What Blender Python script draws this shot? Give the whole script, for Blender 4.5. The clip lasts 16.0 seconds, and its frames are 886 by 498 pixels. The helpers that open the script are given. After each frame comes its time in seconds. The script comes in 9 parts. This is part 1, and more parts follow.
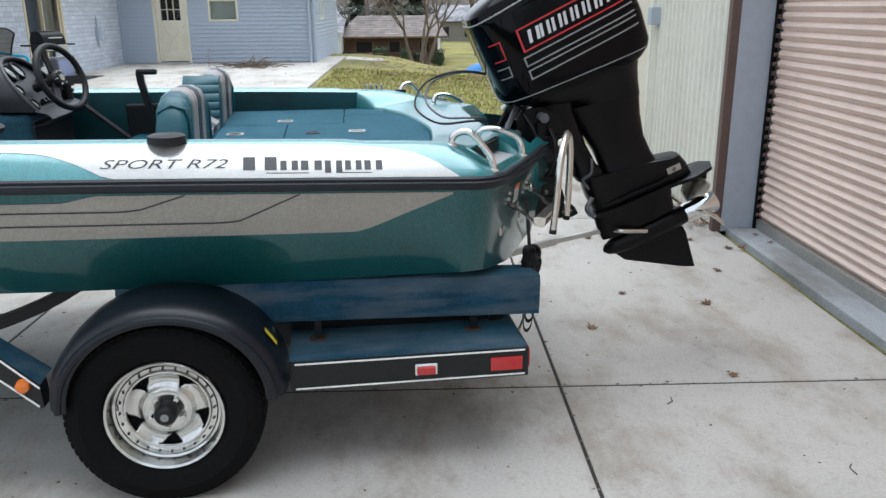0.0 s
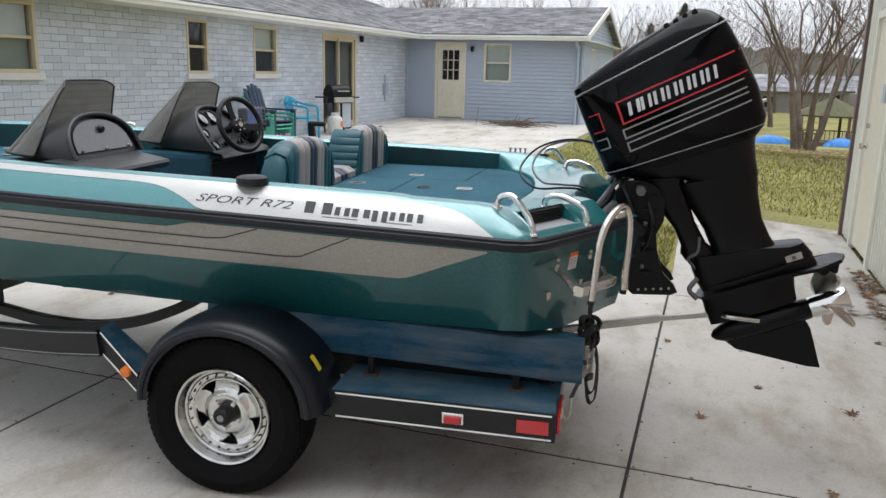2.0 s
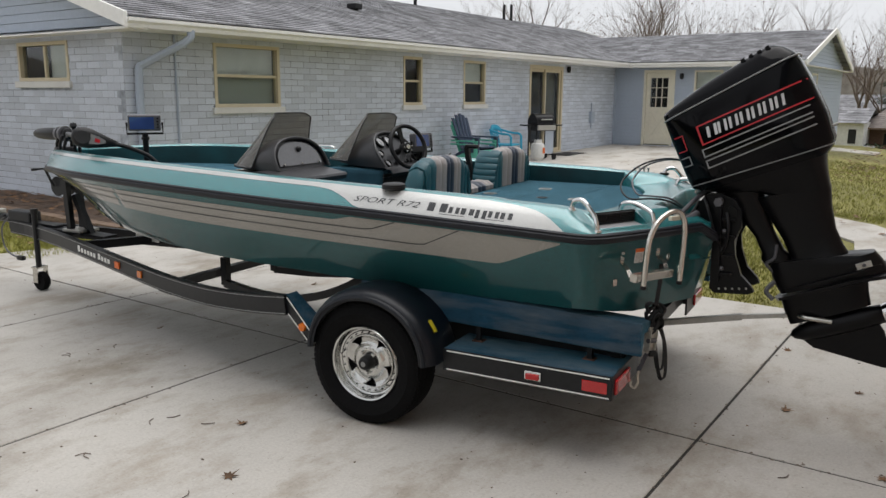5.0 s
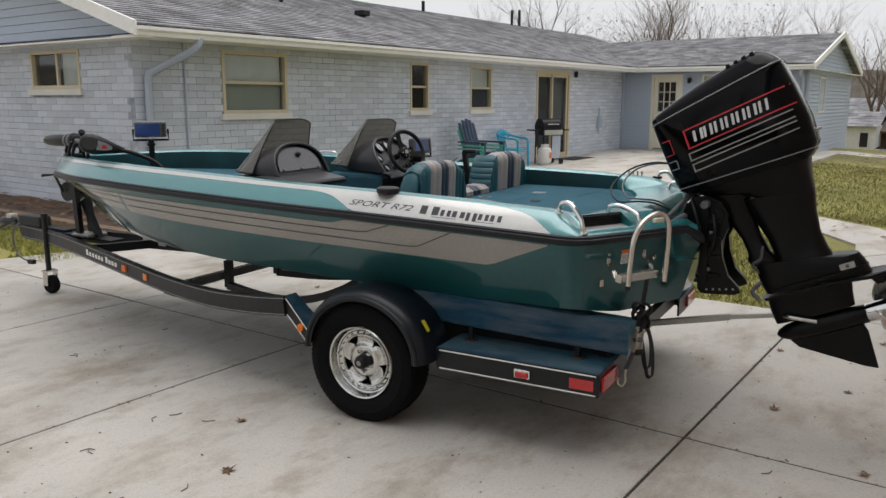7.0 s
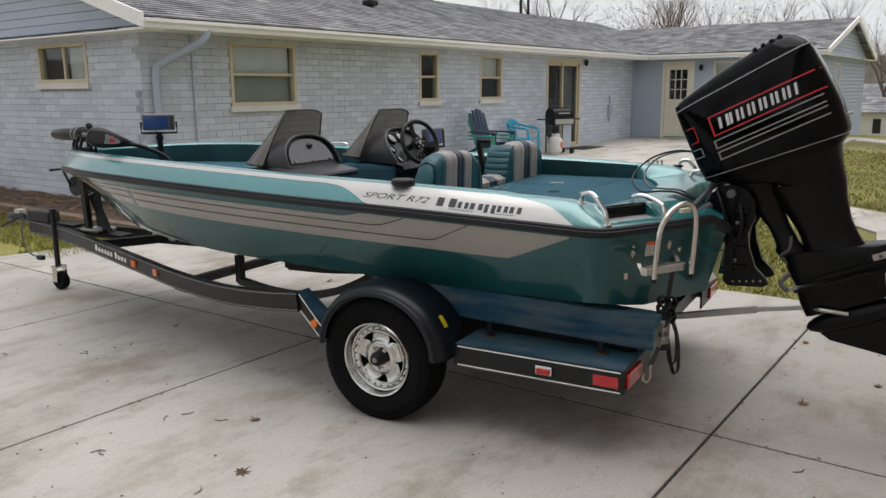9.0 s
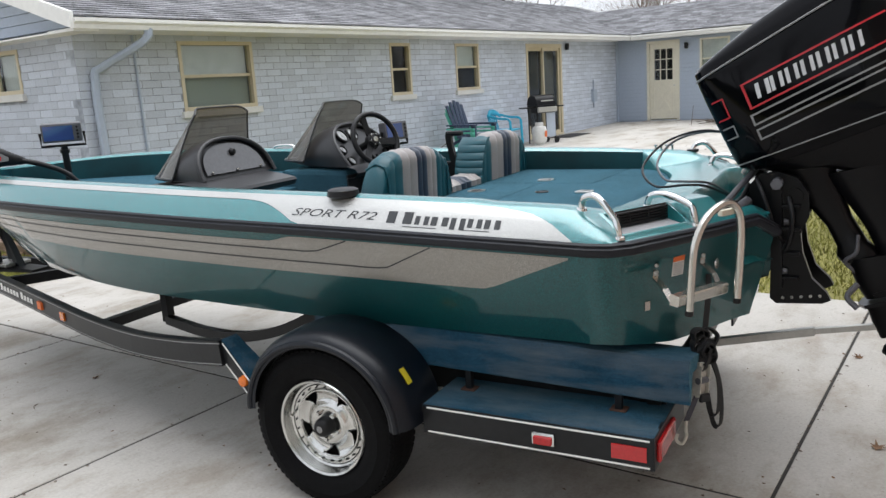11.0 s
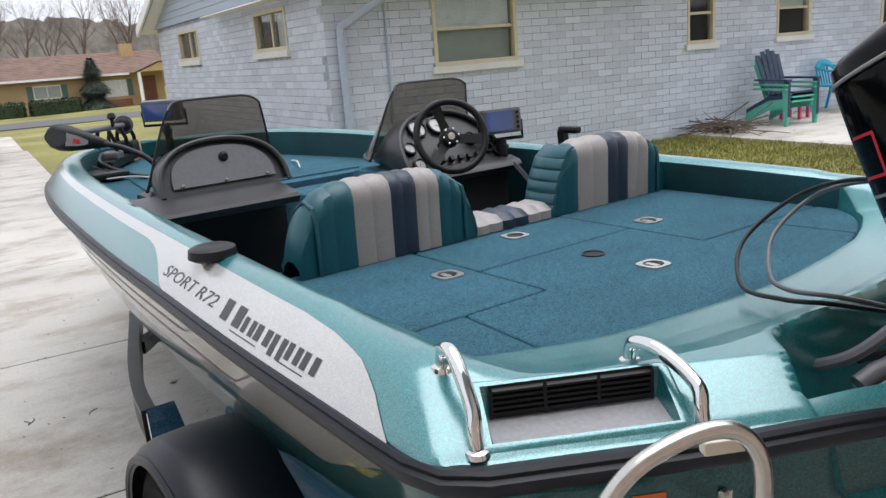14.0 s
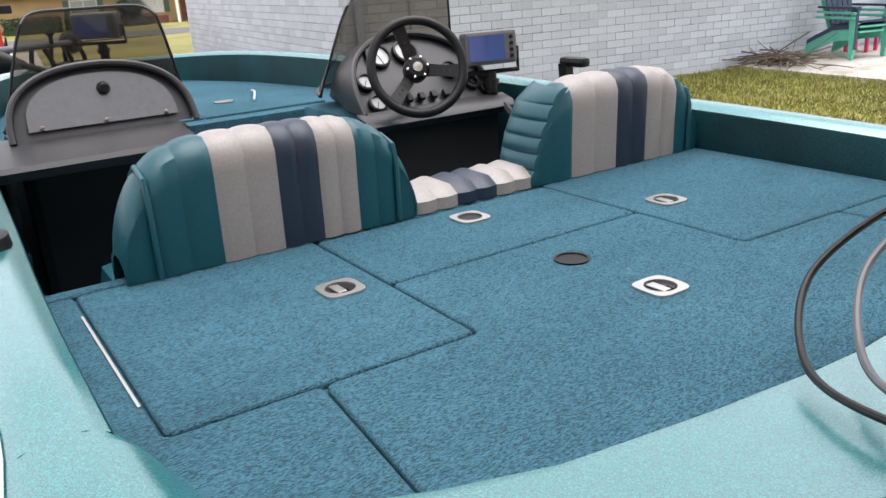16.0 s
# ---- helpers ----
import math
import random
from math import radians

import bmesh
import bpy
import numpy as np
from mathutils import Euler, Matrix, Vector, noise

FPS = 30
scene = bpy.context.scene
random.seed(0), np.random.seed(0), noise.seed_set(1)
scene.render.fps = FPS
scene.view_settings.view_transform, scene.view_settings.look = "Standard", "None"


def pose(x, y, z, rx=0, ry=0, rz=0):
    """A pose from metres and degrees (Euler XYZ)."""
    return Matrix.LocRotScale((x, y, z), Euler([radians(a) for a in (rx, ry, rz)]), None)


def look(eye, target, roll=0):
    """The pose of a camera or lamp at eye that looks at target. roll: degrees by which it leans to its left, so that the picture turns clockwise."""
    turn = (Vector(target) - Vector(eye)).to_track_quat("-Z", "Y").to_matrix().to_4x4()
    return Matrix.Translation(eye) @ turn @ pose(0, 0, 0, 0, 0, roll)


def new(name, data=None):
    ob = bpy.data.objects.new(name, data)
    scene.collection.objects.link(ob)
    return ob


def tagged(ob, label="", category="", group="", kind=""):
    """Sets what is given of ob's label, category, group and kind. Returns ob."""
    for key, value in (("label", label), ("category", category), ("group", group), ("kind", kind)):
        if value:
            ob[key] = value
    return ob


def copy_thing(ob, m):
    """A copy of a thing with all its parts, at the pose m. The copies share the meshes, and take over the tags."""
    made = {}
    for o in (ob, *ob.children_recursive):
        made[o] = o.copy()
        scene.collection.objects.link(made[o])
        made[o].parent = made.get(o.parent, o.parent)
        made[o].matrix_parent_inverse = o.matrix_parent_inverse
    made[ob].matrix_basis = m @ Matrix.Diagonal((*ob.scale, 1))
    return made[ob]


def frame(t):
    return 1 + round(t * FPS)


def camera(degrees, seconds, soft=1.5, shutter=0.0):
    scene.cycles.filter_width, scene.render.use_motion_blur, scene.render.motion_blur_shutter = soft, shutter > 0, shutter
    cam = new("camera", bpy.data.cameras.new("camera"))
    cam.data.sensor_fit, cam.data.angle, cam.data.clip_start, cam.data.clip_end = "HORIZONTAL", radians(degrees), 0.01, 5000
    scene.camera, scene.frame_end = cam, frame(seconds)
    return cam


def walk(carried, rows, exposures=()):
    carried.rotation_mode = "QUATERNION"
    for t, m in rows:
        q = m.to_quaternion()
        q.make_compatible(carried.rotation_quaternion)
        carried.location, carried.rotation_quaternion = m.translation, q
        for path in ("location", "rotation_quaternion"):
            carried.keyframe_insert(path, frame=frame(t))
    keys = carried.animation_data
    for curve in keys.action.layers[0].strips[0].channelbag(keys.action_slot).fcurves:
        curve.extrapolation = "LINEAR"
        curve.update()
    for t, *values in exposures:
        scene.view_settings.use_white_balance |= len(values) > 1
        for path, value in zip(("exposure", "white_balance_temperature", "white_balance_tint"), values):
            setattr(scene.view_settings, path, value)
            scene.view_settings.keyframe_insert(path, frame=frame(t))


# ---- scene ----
cam = camera(58.4, 16.0)
PATH = [
    (0, (0.83, 0.619, 1.665), (0.889, 2.532, 1.083), -0.4),
    (0.5, (1.062, 0.675, 1.66), (0.934, 2.621, 1.216), -0.1),
    (1, (1.308, 0.707, 1.681), (0.954, 2.63, 1.261), -0.5),
    (1.5, (1.562, 0.679, 1.693), (1.116, 2.58, 1.264), 1.0),
    (2, (1.683, 0.601, 1.695), (1.065, 2.451, 1.252), 1.4),
    (2.5, (1.795, 0.474, 1.7), (1.047, 2.274, 1.255), 1.3),
    (3, (1.961, 0.376, 1.715), (1.139, 2.148, 1.285), 1.2),
    (3.5, (2.191, 0.325, 1.687), (1.25, 2.043, 1.279), 1.9),
    (4, (2.335, 0.201, 1.7), (1.27, 1.845, 1.297), 1.0),
    (6.5, (2.695, -0.002, 1.735), (1.565, 1.605, 1.36), 0.2),
    (7, (2.692, 0.004, 1.732), (1.552, 1.605, 1.361), 0.1),
    (7.5, (2.682, 0.01, 1.733), (1.521, 1.596, 1.36), -0.2),
    (8, (2.676, 0.021, 1.73), (1.519, 1.608, 1.352), -0.3),
    (8.5, (2.646, 0.019, 1.728), (1.49, 1.604, 1.342), -0.3),
    (11, (2.098, 0.976, 1.642), (0.963, 2.573, 1.237), -3.7),
    (11.5, (1.992, 1.249, 1.627), (0.851, 2.836, 1.204), -5.2),
    (12, (2.009, 1.682, 1.665), (0.772, 3.171, 1.161), -6.7),
    (12.5, (1.993, 2.009, 1.696), (0.712, 3.452, 1.168), -7.2),
    (13, (1.97, 2.306, 1.719), (0.661, 3.725, 1.199), -6.0),
    (13.5, (2.025, 2.594, 1.724), (0.486, 3.767, 1.22), -5.3),
    (14, (2.042, 2.813, 1.718), (0.356, 3.771, 1.232), -4.4),
    (14.5, (1.887, 2.974, 1.704), (0.187, 3.901, 1.202), -3.2),
    (15, (1.716, 3.134, 1.678), (0.029, 4.065, 1.139), -3.0),
    (15.5, (1.602, 3.332, 1.66), (-0.079, 4.211, 1.026), -3.5),
    (16, (1.493, 3.433, 1.64), (-0.201, 4.271, 0.984), -3.5),
]
LIGHT = [(0, 0.78, 5850, 8), (0.5, 0.9, 5850, 8), (1, 0.4, 6000, 9), (2.5, 0.66, 6250, 10), (3, 0.38, 6300, 10), (3.5, 0.3, 6400, 10), (4, 0.27, 6420, 10), (6.5, 0.16, 6550, 11), (8.7, 0.16, 6550, 11), (11, 0.68, 6200, 10), (11.5, 0.68, 6150, 10), (12.5, 0.86, 6050, 11), (13, 0.84, 6120, 12), (14, 0.65, 6200, 12), (14.5, 0.63, 6250, 13), (15, 0.75, 6280, 13), (15.5, 0.83, 6350, 13), (16, 1.18, 6500, 14)]
walk(cam, [(t, look(eye, target, roll)) for t, eye, target, roll in PATH], LIGHT)

# ---- light ----
world = bpy.data.worlds.new("overcast_sky")
scene.world = world
world.use_nodes = True
wn, wl = world.node_tree.nodes, world.node_tree.links
wn.clear()
sky = wn.new("ShaderNodeTexSky")
sky.sky_type, sky.sun_disc = "NISHITA", False
sky.sun_elevation, sky.sun_rotation = radians(80), radians(11)
sky.air_density, sky.dust_density, sky.ozone_density = 1.0, 1.5, 1.0
grey = wn.new("ShaderNodeHueSaturation")
grey.inputs["Saturation"].default_value = 0.12
back = wn.new("ShaderNodeBackground")
back.inputs["Strength"].default_value = 0.10
wout = wn.new("ShaderNodeOutputWorld")
cloud = wn.new("ShaderNodeMix")
cloud.data_type = "RGBA"
cloud.inputs["Factor"].default_value = 0.75
cloud.inputs["B"].default_value = (7.6, 7.75, 8.0, 1)
wl.new(sky.outputs[0], grey.inputs["Color"])
wl.new(grey.outputs[0], cloud.inputs["A"])
wl.new(cloud.outputs["Result"], back.inputs["Color"])
wl.new(back.outputs[0], wout.inputs["Surface"])
sun = new("sun", bpy.data.lights.new("sun", "SUN"))
sun.data.energy, sun.data.angle, sun.data.color = 1.9, radians(65), (1.0, 0.98, 0.95)
sun.matrix_world = look((1, 9, 30), (0, 4, 0))


# ---- materials ----
def mat(name, colour, rough=0.6, metal=0.0, vary=0.12, grain=40.0, big=1.5, bump=0.0, coat=0.0, dark=None, piece=0.0, stain=0.0, spec=0.5):
    """A surface with grain and large soft variation; piece: brightness spread from piece to piece; stain: share of dark blotches."""
    m = bpy.data.materials.new(name)
    m.use_nodes = True
    n, l = m.node_tree.nodes, m.node_tree.links
    b = n["Principled BSDF"]
    b.inputs["Roughness"].default_value, b.inputs["Metallic"].default_value = rough, metal
    b.inputs["Coat Weight"].default_value, b.inputs["Coat Roughness"].default_value = coat, 0.04
    b.inputs["Specular IOR Level"].default_value = spec
    co = n.new("ShaderNodeTexCoord")
    fine, wide = n.new("ShaderNodeTexNoise"), n.new("ShaderNodeTexNoise")
    for t, s, d in ((fine, grain, 6), (wide, big, 4)):
        t.inputs["Scale"].default_value, t.inputs["Detail"].default_value = s, d
        l.new(co.outputs["Object"], t.inputs["Vector"])
    both = n.new("ShaderNodeMath")
    both.operation = "ADD"
    l.new(fine.outputs[0], both.inputs[0])
    l.new(wide.outputs[0], both.inputs[1])
    span = n.new("ShaderNodeMapRange")
    span.inputs["From Min"].default_value, span.inputs["From Max"].default_value = 0.6, 1.4
    l.new(both.outputs[0], span.inputs["Value"])
    mix = n.new("ShaderNodeMix")
    mix.data_type = "RGBA"
    lo = dark or tuple(c * (1 - 2 * vary) for c in colour)
    hi = colour if dark else tuple(min(1, c * (1 + vary)) for c in colour)
    mix.inputs["A"].default_value, mix.inputs["B"].default_value = (*lo, 1), (*hi, 1)
    l.new(span.outputs[0], mix.inputs["Factor"])
    last = mix.outputs["Result"]
    if stain:
        spot = n.new("ShaderNodeTexNoise")
        spot.inputs["Scale"].default_value, spot.inputs["Detail"].default_value = 0.9, 9
        l.new(co.outputs["Object"], spot.inputs["Vector"])
        cut = n.new("ShaderNodeMapRange")
        cut.inputs["From Min"].default_value, cut.inputs["From Max"].default_value = 0.46, 0.68
        cut.inputs["To Max"].default_value = stain
        l.new(spot.outputs[0], cut.inputs["Value"])
        dirty = n.new("ShaderNodeMix")
        dirty.data_type, dirty.blend_type = "RGBA", "MULTIPLY"
        dirty.inputs["B"].default_value = (0.45, 0.42, 0.36, 1)
        l.new(cut.outputs[0], dirty.inputs["Factor"])
        l.new(last, dirty.inputs["A"])
        last = dirty.outputs["Result"]
    if piece:
        info, geo = n.new("ShaderNodeObjectInfo"), n.new("ShaderNodeNewGeometry")
        one = n.new("ShaderNodeMath")
        one.operation = "ADD"
        l.new(info.outputs["Random"], one.inputs[0])
        l.new(geo.outputs["Random Per Island"], one.inputs[1])
        wrap = n.new("ShaderNodeMath")
        wrap.operation = "FRACT"
        l.new(one.outputs[0], wrap.inputs[0])
        val = n.new("ShaderNodeMapRange")
        val.inputs["To Min"].default_value, val.inputs["To Max"].default_value = 1 - piece, 1 + piece
        l.new(wrap.outputs[0], val.inputs["Value"])
        hsv = n.new("ShaderNodeHueSaturation")
        l.new(val.outputs[0], hsv.inputs["Value"])
        l.new(last, hsv.inputs["Color"])
        last = hsv.outputs[0]
    l.new(last, b.inputs["Base Color"])
    rr = n.new("ShaderNodeMapRange")
    rr.inputs["To Min"].default_value, rr.inputs["To Max"].default_value = max(0.02, rough * 0.85), min(1, rough * 1.15)
    l.new(wide.outputs[0], rr.inputs["Value"])
    l.new(rr.outputs[0], b.inputs["Roughness"])
    if bump:
        bp = n.new("ShaderNodeBump")
        bp.inputs["Strength"].default_value, bp.inputs["Distance"].default_value = 0.7, bump
        l.new(fine.outputs[0], bp.inputs["Height"])
        l.new(bp.outputs[0], b.inputs["Normal"])
    return m


def flake(name, dark, light, size=260.0, rough=0.3, ior=1.5, coat=0.03):
    """Metal-flake gelcoat: tiny cells of differing brightness under a clear coat."""
    m = bpy.data.materials.new(name)
    m.use_nodes = True
    n, l = m.node_tree.nodes, m.node_tree.links
    b = n["Principled BSDF"]
    co, v, w = n.new("ShaderNodeTexCoord"), n.new("ShaderNodeTexVoronoi"), n.new("ShaderNodeTexNoise")
    v.inputs["Scale"].default_value, w.inputs["Scale"].default_value = size, 1.2
    l.new(co.outputs["Object"], v.inputs["Vector"])
    l.new(co.outputs["Object"], w.inputs["Vector"])
    sep = n.new("ShaderNodeSeparateColor")
    l.new(v.outputs["Color"], sep.inputs[0])
    pw = n.new("ShaderNodeMath")
    pw.operation = "POWER"
    pw.inputs[1].default_value = 2.2
    l.new(sep.outputs[0], pw.inputs[0])
    mix = n.new("ShaderNodeMix")
    mix.data_type = "RGBA"
    mix.inputs["A"].default_value, mix.inputs["B"].default_value = (*dark, 1), (*light, 1)
    l.new(pw.outputs[0], mix.inputs["Factor"])
    tone = n.new("ShaderNodeMapRange")
    tone.inputs["To Min"].default_value, tone.inputs["To Max"].default_value = 0.85, 1.15
    l.new(w.outputs[0], tone.inputs["Value"])
    hsv = n.new("ShaderNodeHueSaturation")
    l.new(mix.outputs["Result"], hsv.inputs["Color"])
    l.new(tone.outputs[0], hsv.inputs["Value"])
    l.new(hsv.outputs[0], b.inputs["Base Color"])
    b.inputs["Metallic"].default_value, b.inputs["Roughness"].default_value = 0.45, rough
    b.inputs["Coat Weight"].default_value, b.inputs["Coat Roughness"].default_value = 1.0, coat
    b.inputs["Coat IOR"].default_value = ior
    bp = n.new("ShaderNodeBump")
    bp.inputs["Strength"].default_value, bp.inputs["Distance"].default_value = 0.5, 0.001
    l.new(sep.outputs[1], bp.inputs["Height"])
    l.new(bp.outputs[0], b.inputs["Normal"])
    return m


def clear(name, tint, rough=0.02, dust=0.0):
    """Tinted see-through acrylic or window glass."""
    m = bpy.data.materials.new(name)
    m.use_nodes = True
    n, l = m.node_tree.nodes, m.node_tree.links
    n.clear()
    out, mx = n.new("ShaderNodeOutputMaterial"), n.new("ShaderNodeMixShader")
    tr, gl, fr = n.new("ShaderNodeBsdfTransparent"), n.new("ShaderNodeBsdfGlossy"), n.new("ShaderNodeLayerWeight")
    tr.inputs["Color"].default_value = (*tint, 1)
    gl.inputs["Roughness"].default_value = rough
    fr.inputs["Blend"].default_value = 0.5
    edge_, part_ = n.new("ShaderNodeMath"), n.new("ShaderNodeMath")
    edge_.operation, part_.operation = "POWER", "MULTIPLY_ADD"
    edge_.inputs[1].default_value, part_.inputs[1].default_value, part_.inputs[2].default_value = 5.0, 0.9, 0.04
    l.new(fr.outputs["Facing"], edge_.inputs[0])
    l.new(edge_.outputs[0], part_.inputs[0])
    no, co = n.new("ShaderNodeTexNoise"), n.new("ShaderNodeTexCoord")
    no.inputs["Scale"].default_value = 3
    bp = n.new("ShaderNodeBump")
    bp.inputs["Strength"].default_value, bp.inputs["Distance"].default_value = 0.05, 0.01
    l.new(co.outputs["Object"], no.inputs["Vector"])
    l.new(no.outputs[0], bp.inputs["Height"])
    l.new(bp.outputs[0], gl.inputs["Normal"])
    l.new(part_.outputs[0], mx.inputs[0])
    l.new(tr.outputs[0], mx.inputs[1])
    l.new(gl.outputs[0], mx.inputs[2])
    last = mx.outputs[0]
    if dust:
        film, df, spot, amt = n.new("ShaderNodeMixShader"), n.new("ShaderNodeBsdfDiffuse"), n.new("ShaderNodeTexNoise"), n.new("ShaderNodeMapRange")
        df.inputs["Color"].default_value = (0.34, 0.32, 0.29, 1)
        spot.inputs["Scale"].default_value, spot.inputs["Detail"].default_value = 7, 6
        amt.inputs["To Min"].default_value, amt.inputs["To Max"].default_value = dust * 0.6, dust * 1.4
        l.new(co.outputs["Object"], spot.inputs["Vector"])
        l.new(spot.outputs[0], amt.inputs["Value"])
        l.new(amt.outputs[0], film.inputs[0])
        l.new(last, film.inputs[1])
        l.new(df.outputs[0], film.inputs[2])
        last = film.outputs[0]
    l.new(last, out.inputs["Surface"])
    return m


def pile(name, colour, scale=150.0, deep=0.006, worn=None):
    """Cut-pile carpet: small uneven tufts, the shade of their gaps painted into the colour, soft tracks where it was
    brushed; worn: colour of bald patches.
    """
    m = bpy.data.materials.new(name)
    m.use_nodes = True
    n, l = m.node_tree.nodes, m.node_tree.links
    b = n["Principled BSDF"]
    b.inputs["Roughness"].default_value, b.inputs["Specular IOR Level"].default_value = 0.95, 0.15
    b.inputs["Sheen Weight"].default_value, b.inputs["Sheen Roughness"].default_value = 0.25, 0.5
    b.inputs["Sheen Tint"].default_value = (0.25, 0.62, 0.75, 1)
    co, mp = n.new("ShaderNodeTexCoord"), n.new("ShaderNodeMapping")
    mp.inputs["Rotation"].default_value, mp.inputs["Scale"].default_value = (0, 0, 0.5), (1.1, 0.45, 1.0)
    tuft, wide = n.new("ShaderNodeTexNoise"), n.new("ShaderNodeTexNoise")
    tuft.inputs["Scale"].default_value, tuft.inputs["Detail"].default_value, tuft.inputs["Roughness"].default_value = scale, 3, 0.6
    wide.inputs["Scale"].default_value, wide.inputs["Detail"].default_value = 5, 6
    l.new(co.outputs["Object"], mp.inputs["Vector"])
    l.new(mp.outputs[0], tuft.inputs["Vector"])
    l.new(mp.outputs[0], wide.inputs["Vector"])
    fine = n.new("ShaderNodeMapRange")
    fine.inputs["From Min"].default_value, fine.inputs["From Max"].default_value = 0.37, 0.60
    fine.inputs["To Min"].default_value, fine.inputs["To Max"].default_value = 0.26, 1.30
    l.new(tuft.outputs[0], fine.inputs["Value"])
    soft = n.new("ShaderNodeMapRange")
    soft.inputs["From Min"].default_value, soft.inputs["From Max"].default_value = 0.3, 0.7
    soft.inputs["To Min"].default_value, soft.inputs["To Max"].default_value = 0.8, 1.2
    l.new(wide.outputs[0], soft.inputs["Value"])
    mul = n.new("ShaderNodeMath")
    mul.operation = "MULTIPLY"
    l.new(fine.outputs[0], mul.inputs[0])
    l.new(soft.outputs[0], mul.inputs[1])
    hsv = n.new("ShaderNodeHueSaturation")
    hsv.inputs["Color"].default_value = (*colour, 1)
    l.new(mul.outputs[0], hsv.inputs["Value"])
    last = hsv.outputs[0]
    if worn:
        stretch, bald, cut, fade = n.new("ShaderNodeMapping"), n.new("ShaderNodeTexNoise"), n.new("ShaderNodeMapRange"), n.new("ShaderNodeMix")
        stretch.inputs["Scale"].default_value = (1.6, 4.0, 9.0)
        bald.inputs["Scale"].default_value, bald.inputs["Detail"].default_value, bald.inputs["Roughness"].default_value = 1.6, 9, 0.62
        cut.inputs["From Min"].default_value, cut.inputs["From Max"].default_value, cut.inputs["To Max"].default_value = 0.44, 0.68, 0.75
        fade.data_type = "RGBA"
        fade.inputs["B"].default_value = (*worn, 1)
        l.new(co.outputs["Object"], stretch.inputs["Vector"])
        l.new(stretch.outputs[0], bald.inputs["Vector"])
        l.new(bald.outputs[0], cut.inputs["Value"])
        l.new(cut.outputs[0], fade.inputs["Factor"])
        l.new(last, fade.inputs["A"])
        last = fade.outputs["Result"]
    l.new(last, b.inputs["Base Color"])
    bp = n.new("ShaderNodeBump")
    bp.inputs["Strength"].default_value, bp.inputs["Distance"].default_value = 0.8, deep
    l.new(tuft.outputs[0], bp.inputs["Height"])
    l.new(bp.outputs[0], b.inputs["Normal"])
    return m


def slabs(name, colour):
    """Broom-finished concrete: fine grit, blotches, dark specks and long damp stains."""
    m = mat(name, colour, 0.85, vary=0.10, grain=70, big=1.3, bump=0.0018, piece=0.05)
    n, l = m.node_tree.nodes, m.node_tree.links
    b = n["Principled BSDF"]
    last = b.inputs["Base Color"].links[0].from_socket
    co, mp = n.new("ShaderNodeTexCoord"), n.new("ShaderNodeMapping")
    mp.inputs["Scale"].default_value = (1.0, 0.55, 1.0)
    l.new(co.outputs["Object"], mp.inputs["Vector"])
    for scale, detail, rough, lo, hi, amount, tone in ((2.2, 10, 0.68, 0.48, 0.64, 0.65, (0.62, 0.56, 0.48)), (0.55, 8, 0.62, 0.52, 0.68, 0.6, (0.55, 0.52, 0.47)), (22, 6, 0.7, 0.54, 0.70, 0.35, (0.60, 0.55, 0.49)), (90, 3, 0.6, 0.64, 0.72, 0.6, (0.40, 0.37, 0.33))):
        t, cut, dirt = n.new("ShaderNodeTexNoise"), n.new("ShaderNodeMapRange"), n.new("ShaderNodeMix")
        t.inputs["Scale"].default_value, t.inputs["Detail"].default_value, t.inputs["Roughness"].default_value = scale, detail, rough
        l.new(mp.outputs[0], t.inputs["Vector"])
        cut.inputs["From Min"].default_value, cut.inputs["From Max"].default_value, cut.inputs["To Max"].default_value = lo, hi, amount
        l.new(t.outputs[0], cut.inputs["Value"])
        dirt.data_type, dirt.blend_type = "RGBA", "MULTIPLY"
        dirt.inputs["B"].default_value = (*tone, 1)
        l.new(cut.outputs[0], dirt.inputs["Factor"])
        l.new(last, dirt.inputs["A"])
        last = dirt.outputs["Result"]
    l.new(last, b.inputs["Base Color"])
    return m


M_concrete = slabs("broom_finished_concrete", (0.455, 0.433, 0.400))
M_patio = slabs("bleached_concrete", (0.51, 0.485, 0.445))
M_joint = mat("joint_dirt", (0.032, 0.029, 0.026), 0.95, grain=30, bump=0.004)
M_grass = mat("lawn", (0.25, 0.23, 0.065), 0.95, vary=0.4, grain=25, big=0.35, bump=0.03)
M_blade = mat("grass_blade", (0.25, 0.25, 0.055), 0.8, vary=0.3, grain=3, big=0.4, piece=0.4)
M_leaf = mat("dead_leaf", (0.16, 0.085, 0.04), 0.8, vary=0.3, grain=20, piece=0.4)
M_brick = mat("painted_brick", (0.57, 0.61, 0.68), 0.75, vary=0.10, grain=45, big=0.8, bump=0.004, piece=0.10)
M_mortar = mat("painted_mortar", (0.38, 0.41, 0.46), 0.9, vary=0.35, grain=9, bump=0.003)
M_siding = mat("vinyl_siding", (0.39, 0.445, 0.53), 0.55, vary=0.05, grain=20, big=0.6)
M_white = mat("white_trim", (0.84, 0.83, 0.80), 0.5, vary=0.05, grain=15, big=1)
M_sill = mat("stone_sill", (0.68, 0.67, 0.64), 0.8, vary=0.08, grain=60, bump=0.001)
M_tan = mat("tan_window_frame", (0.60, 0.52, 0.36), 0.5, vary=0.06, grain=20)
M_cream = mat("cream_paint", (0.70, 0.66, 0.54), 0.5, vary=0.06, grain=15)
M_roof = mat("asphalt_shingle", (0.27, 0.27, 0.285), 0.95, vary=0.4, grain=30, big=2, bump=0.008, piece=0.32)
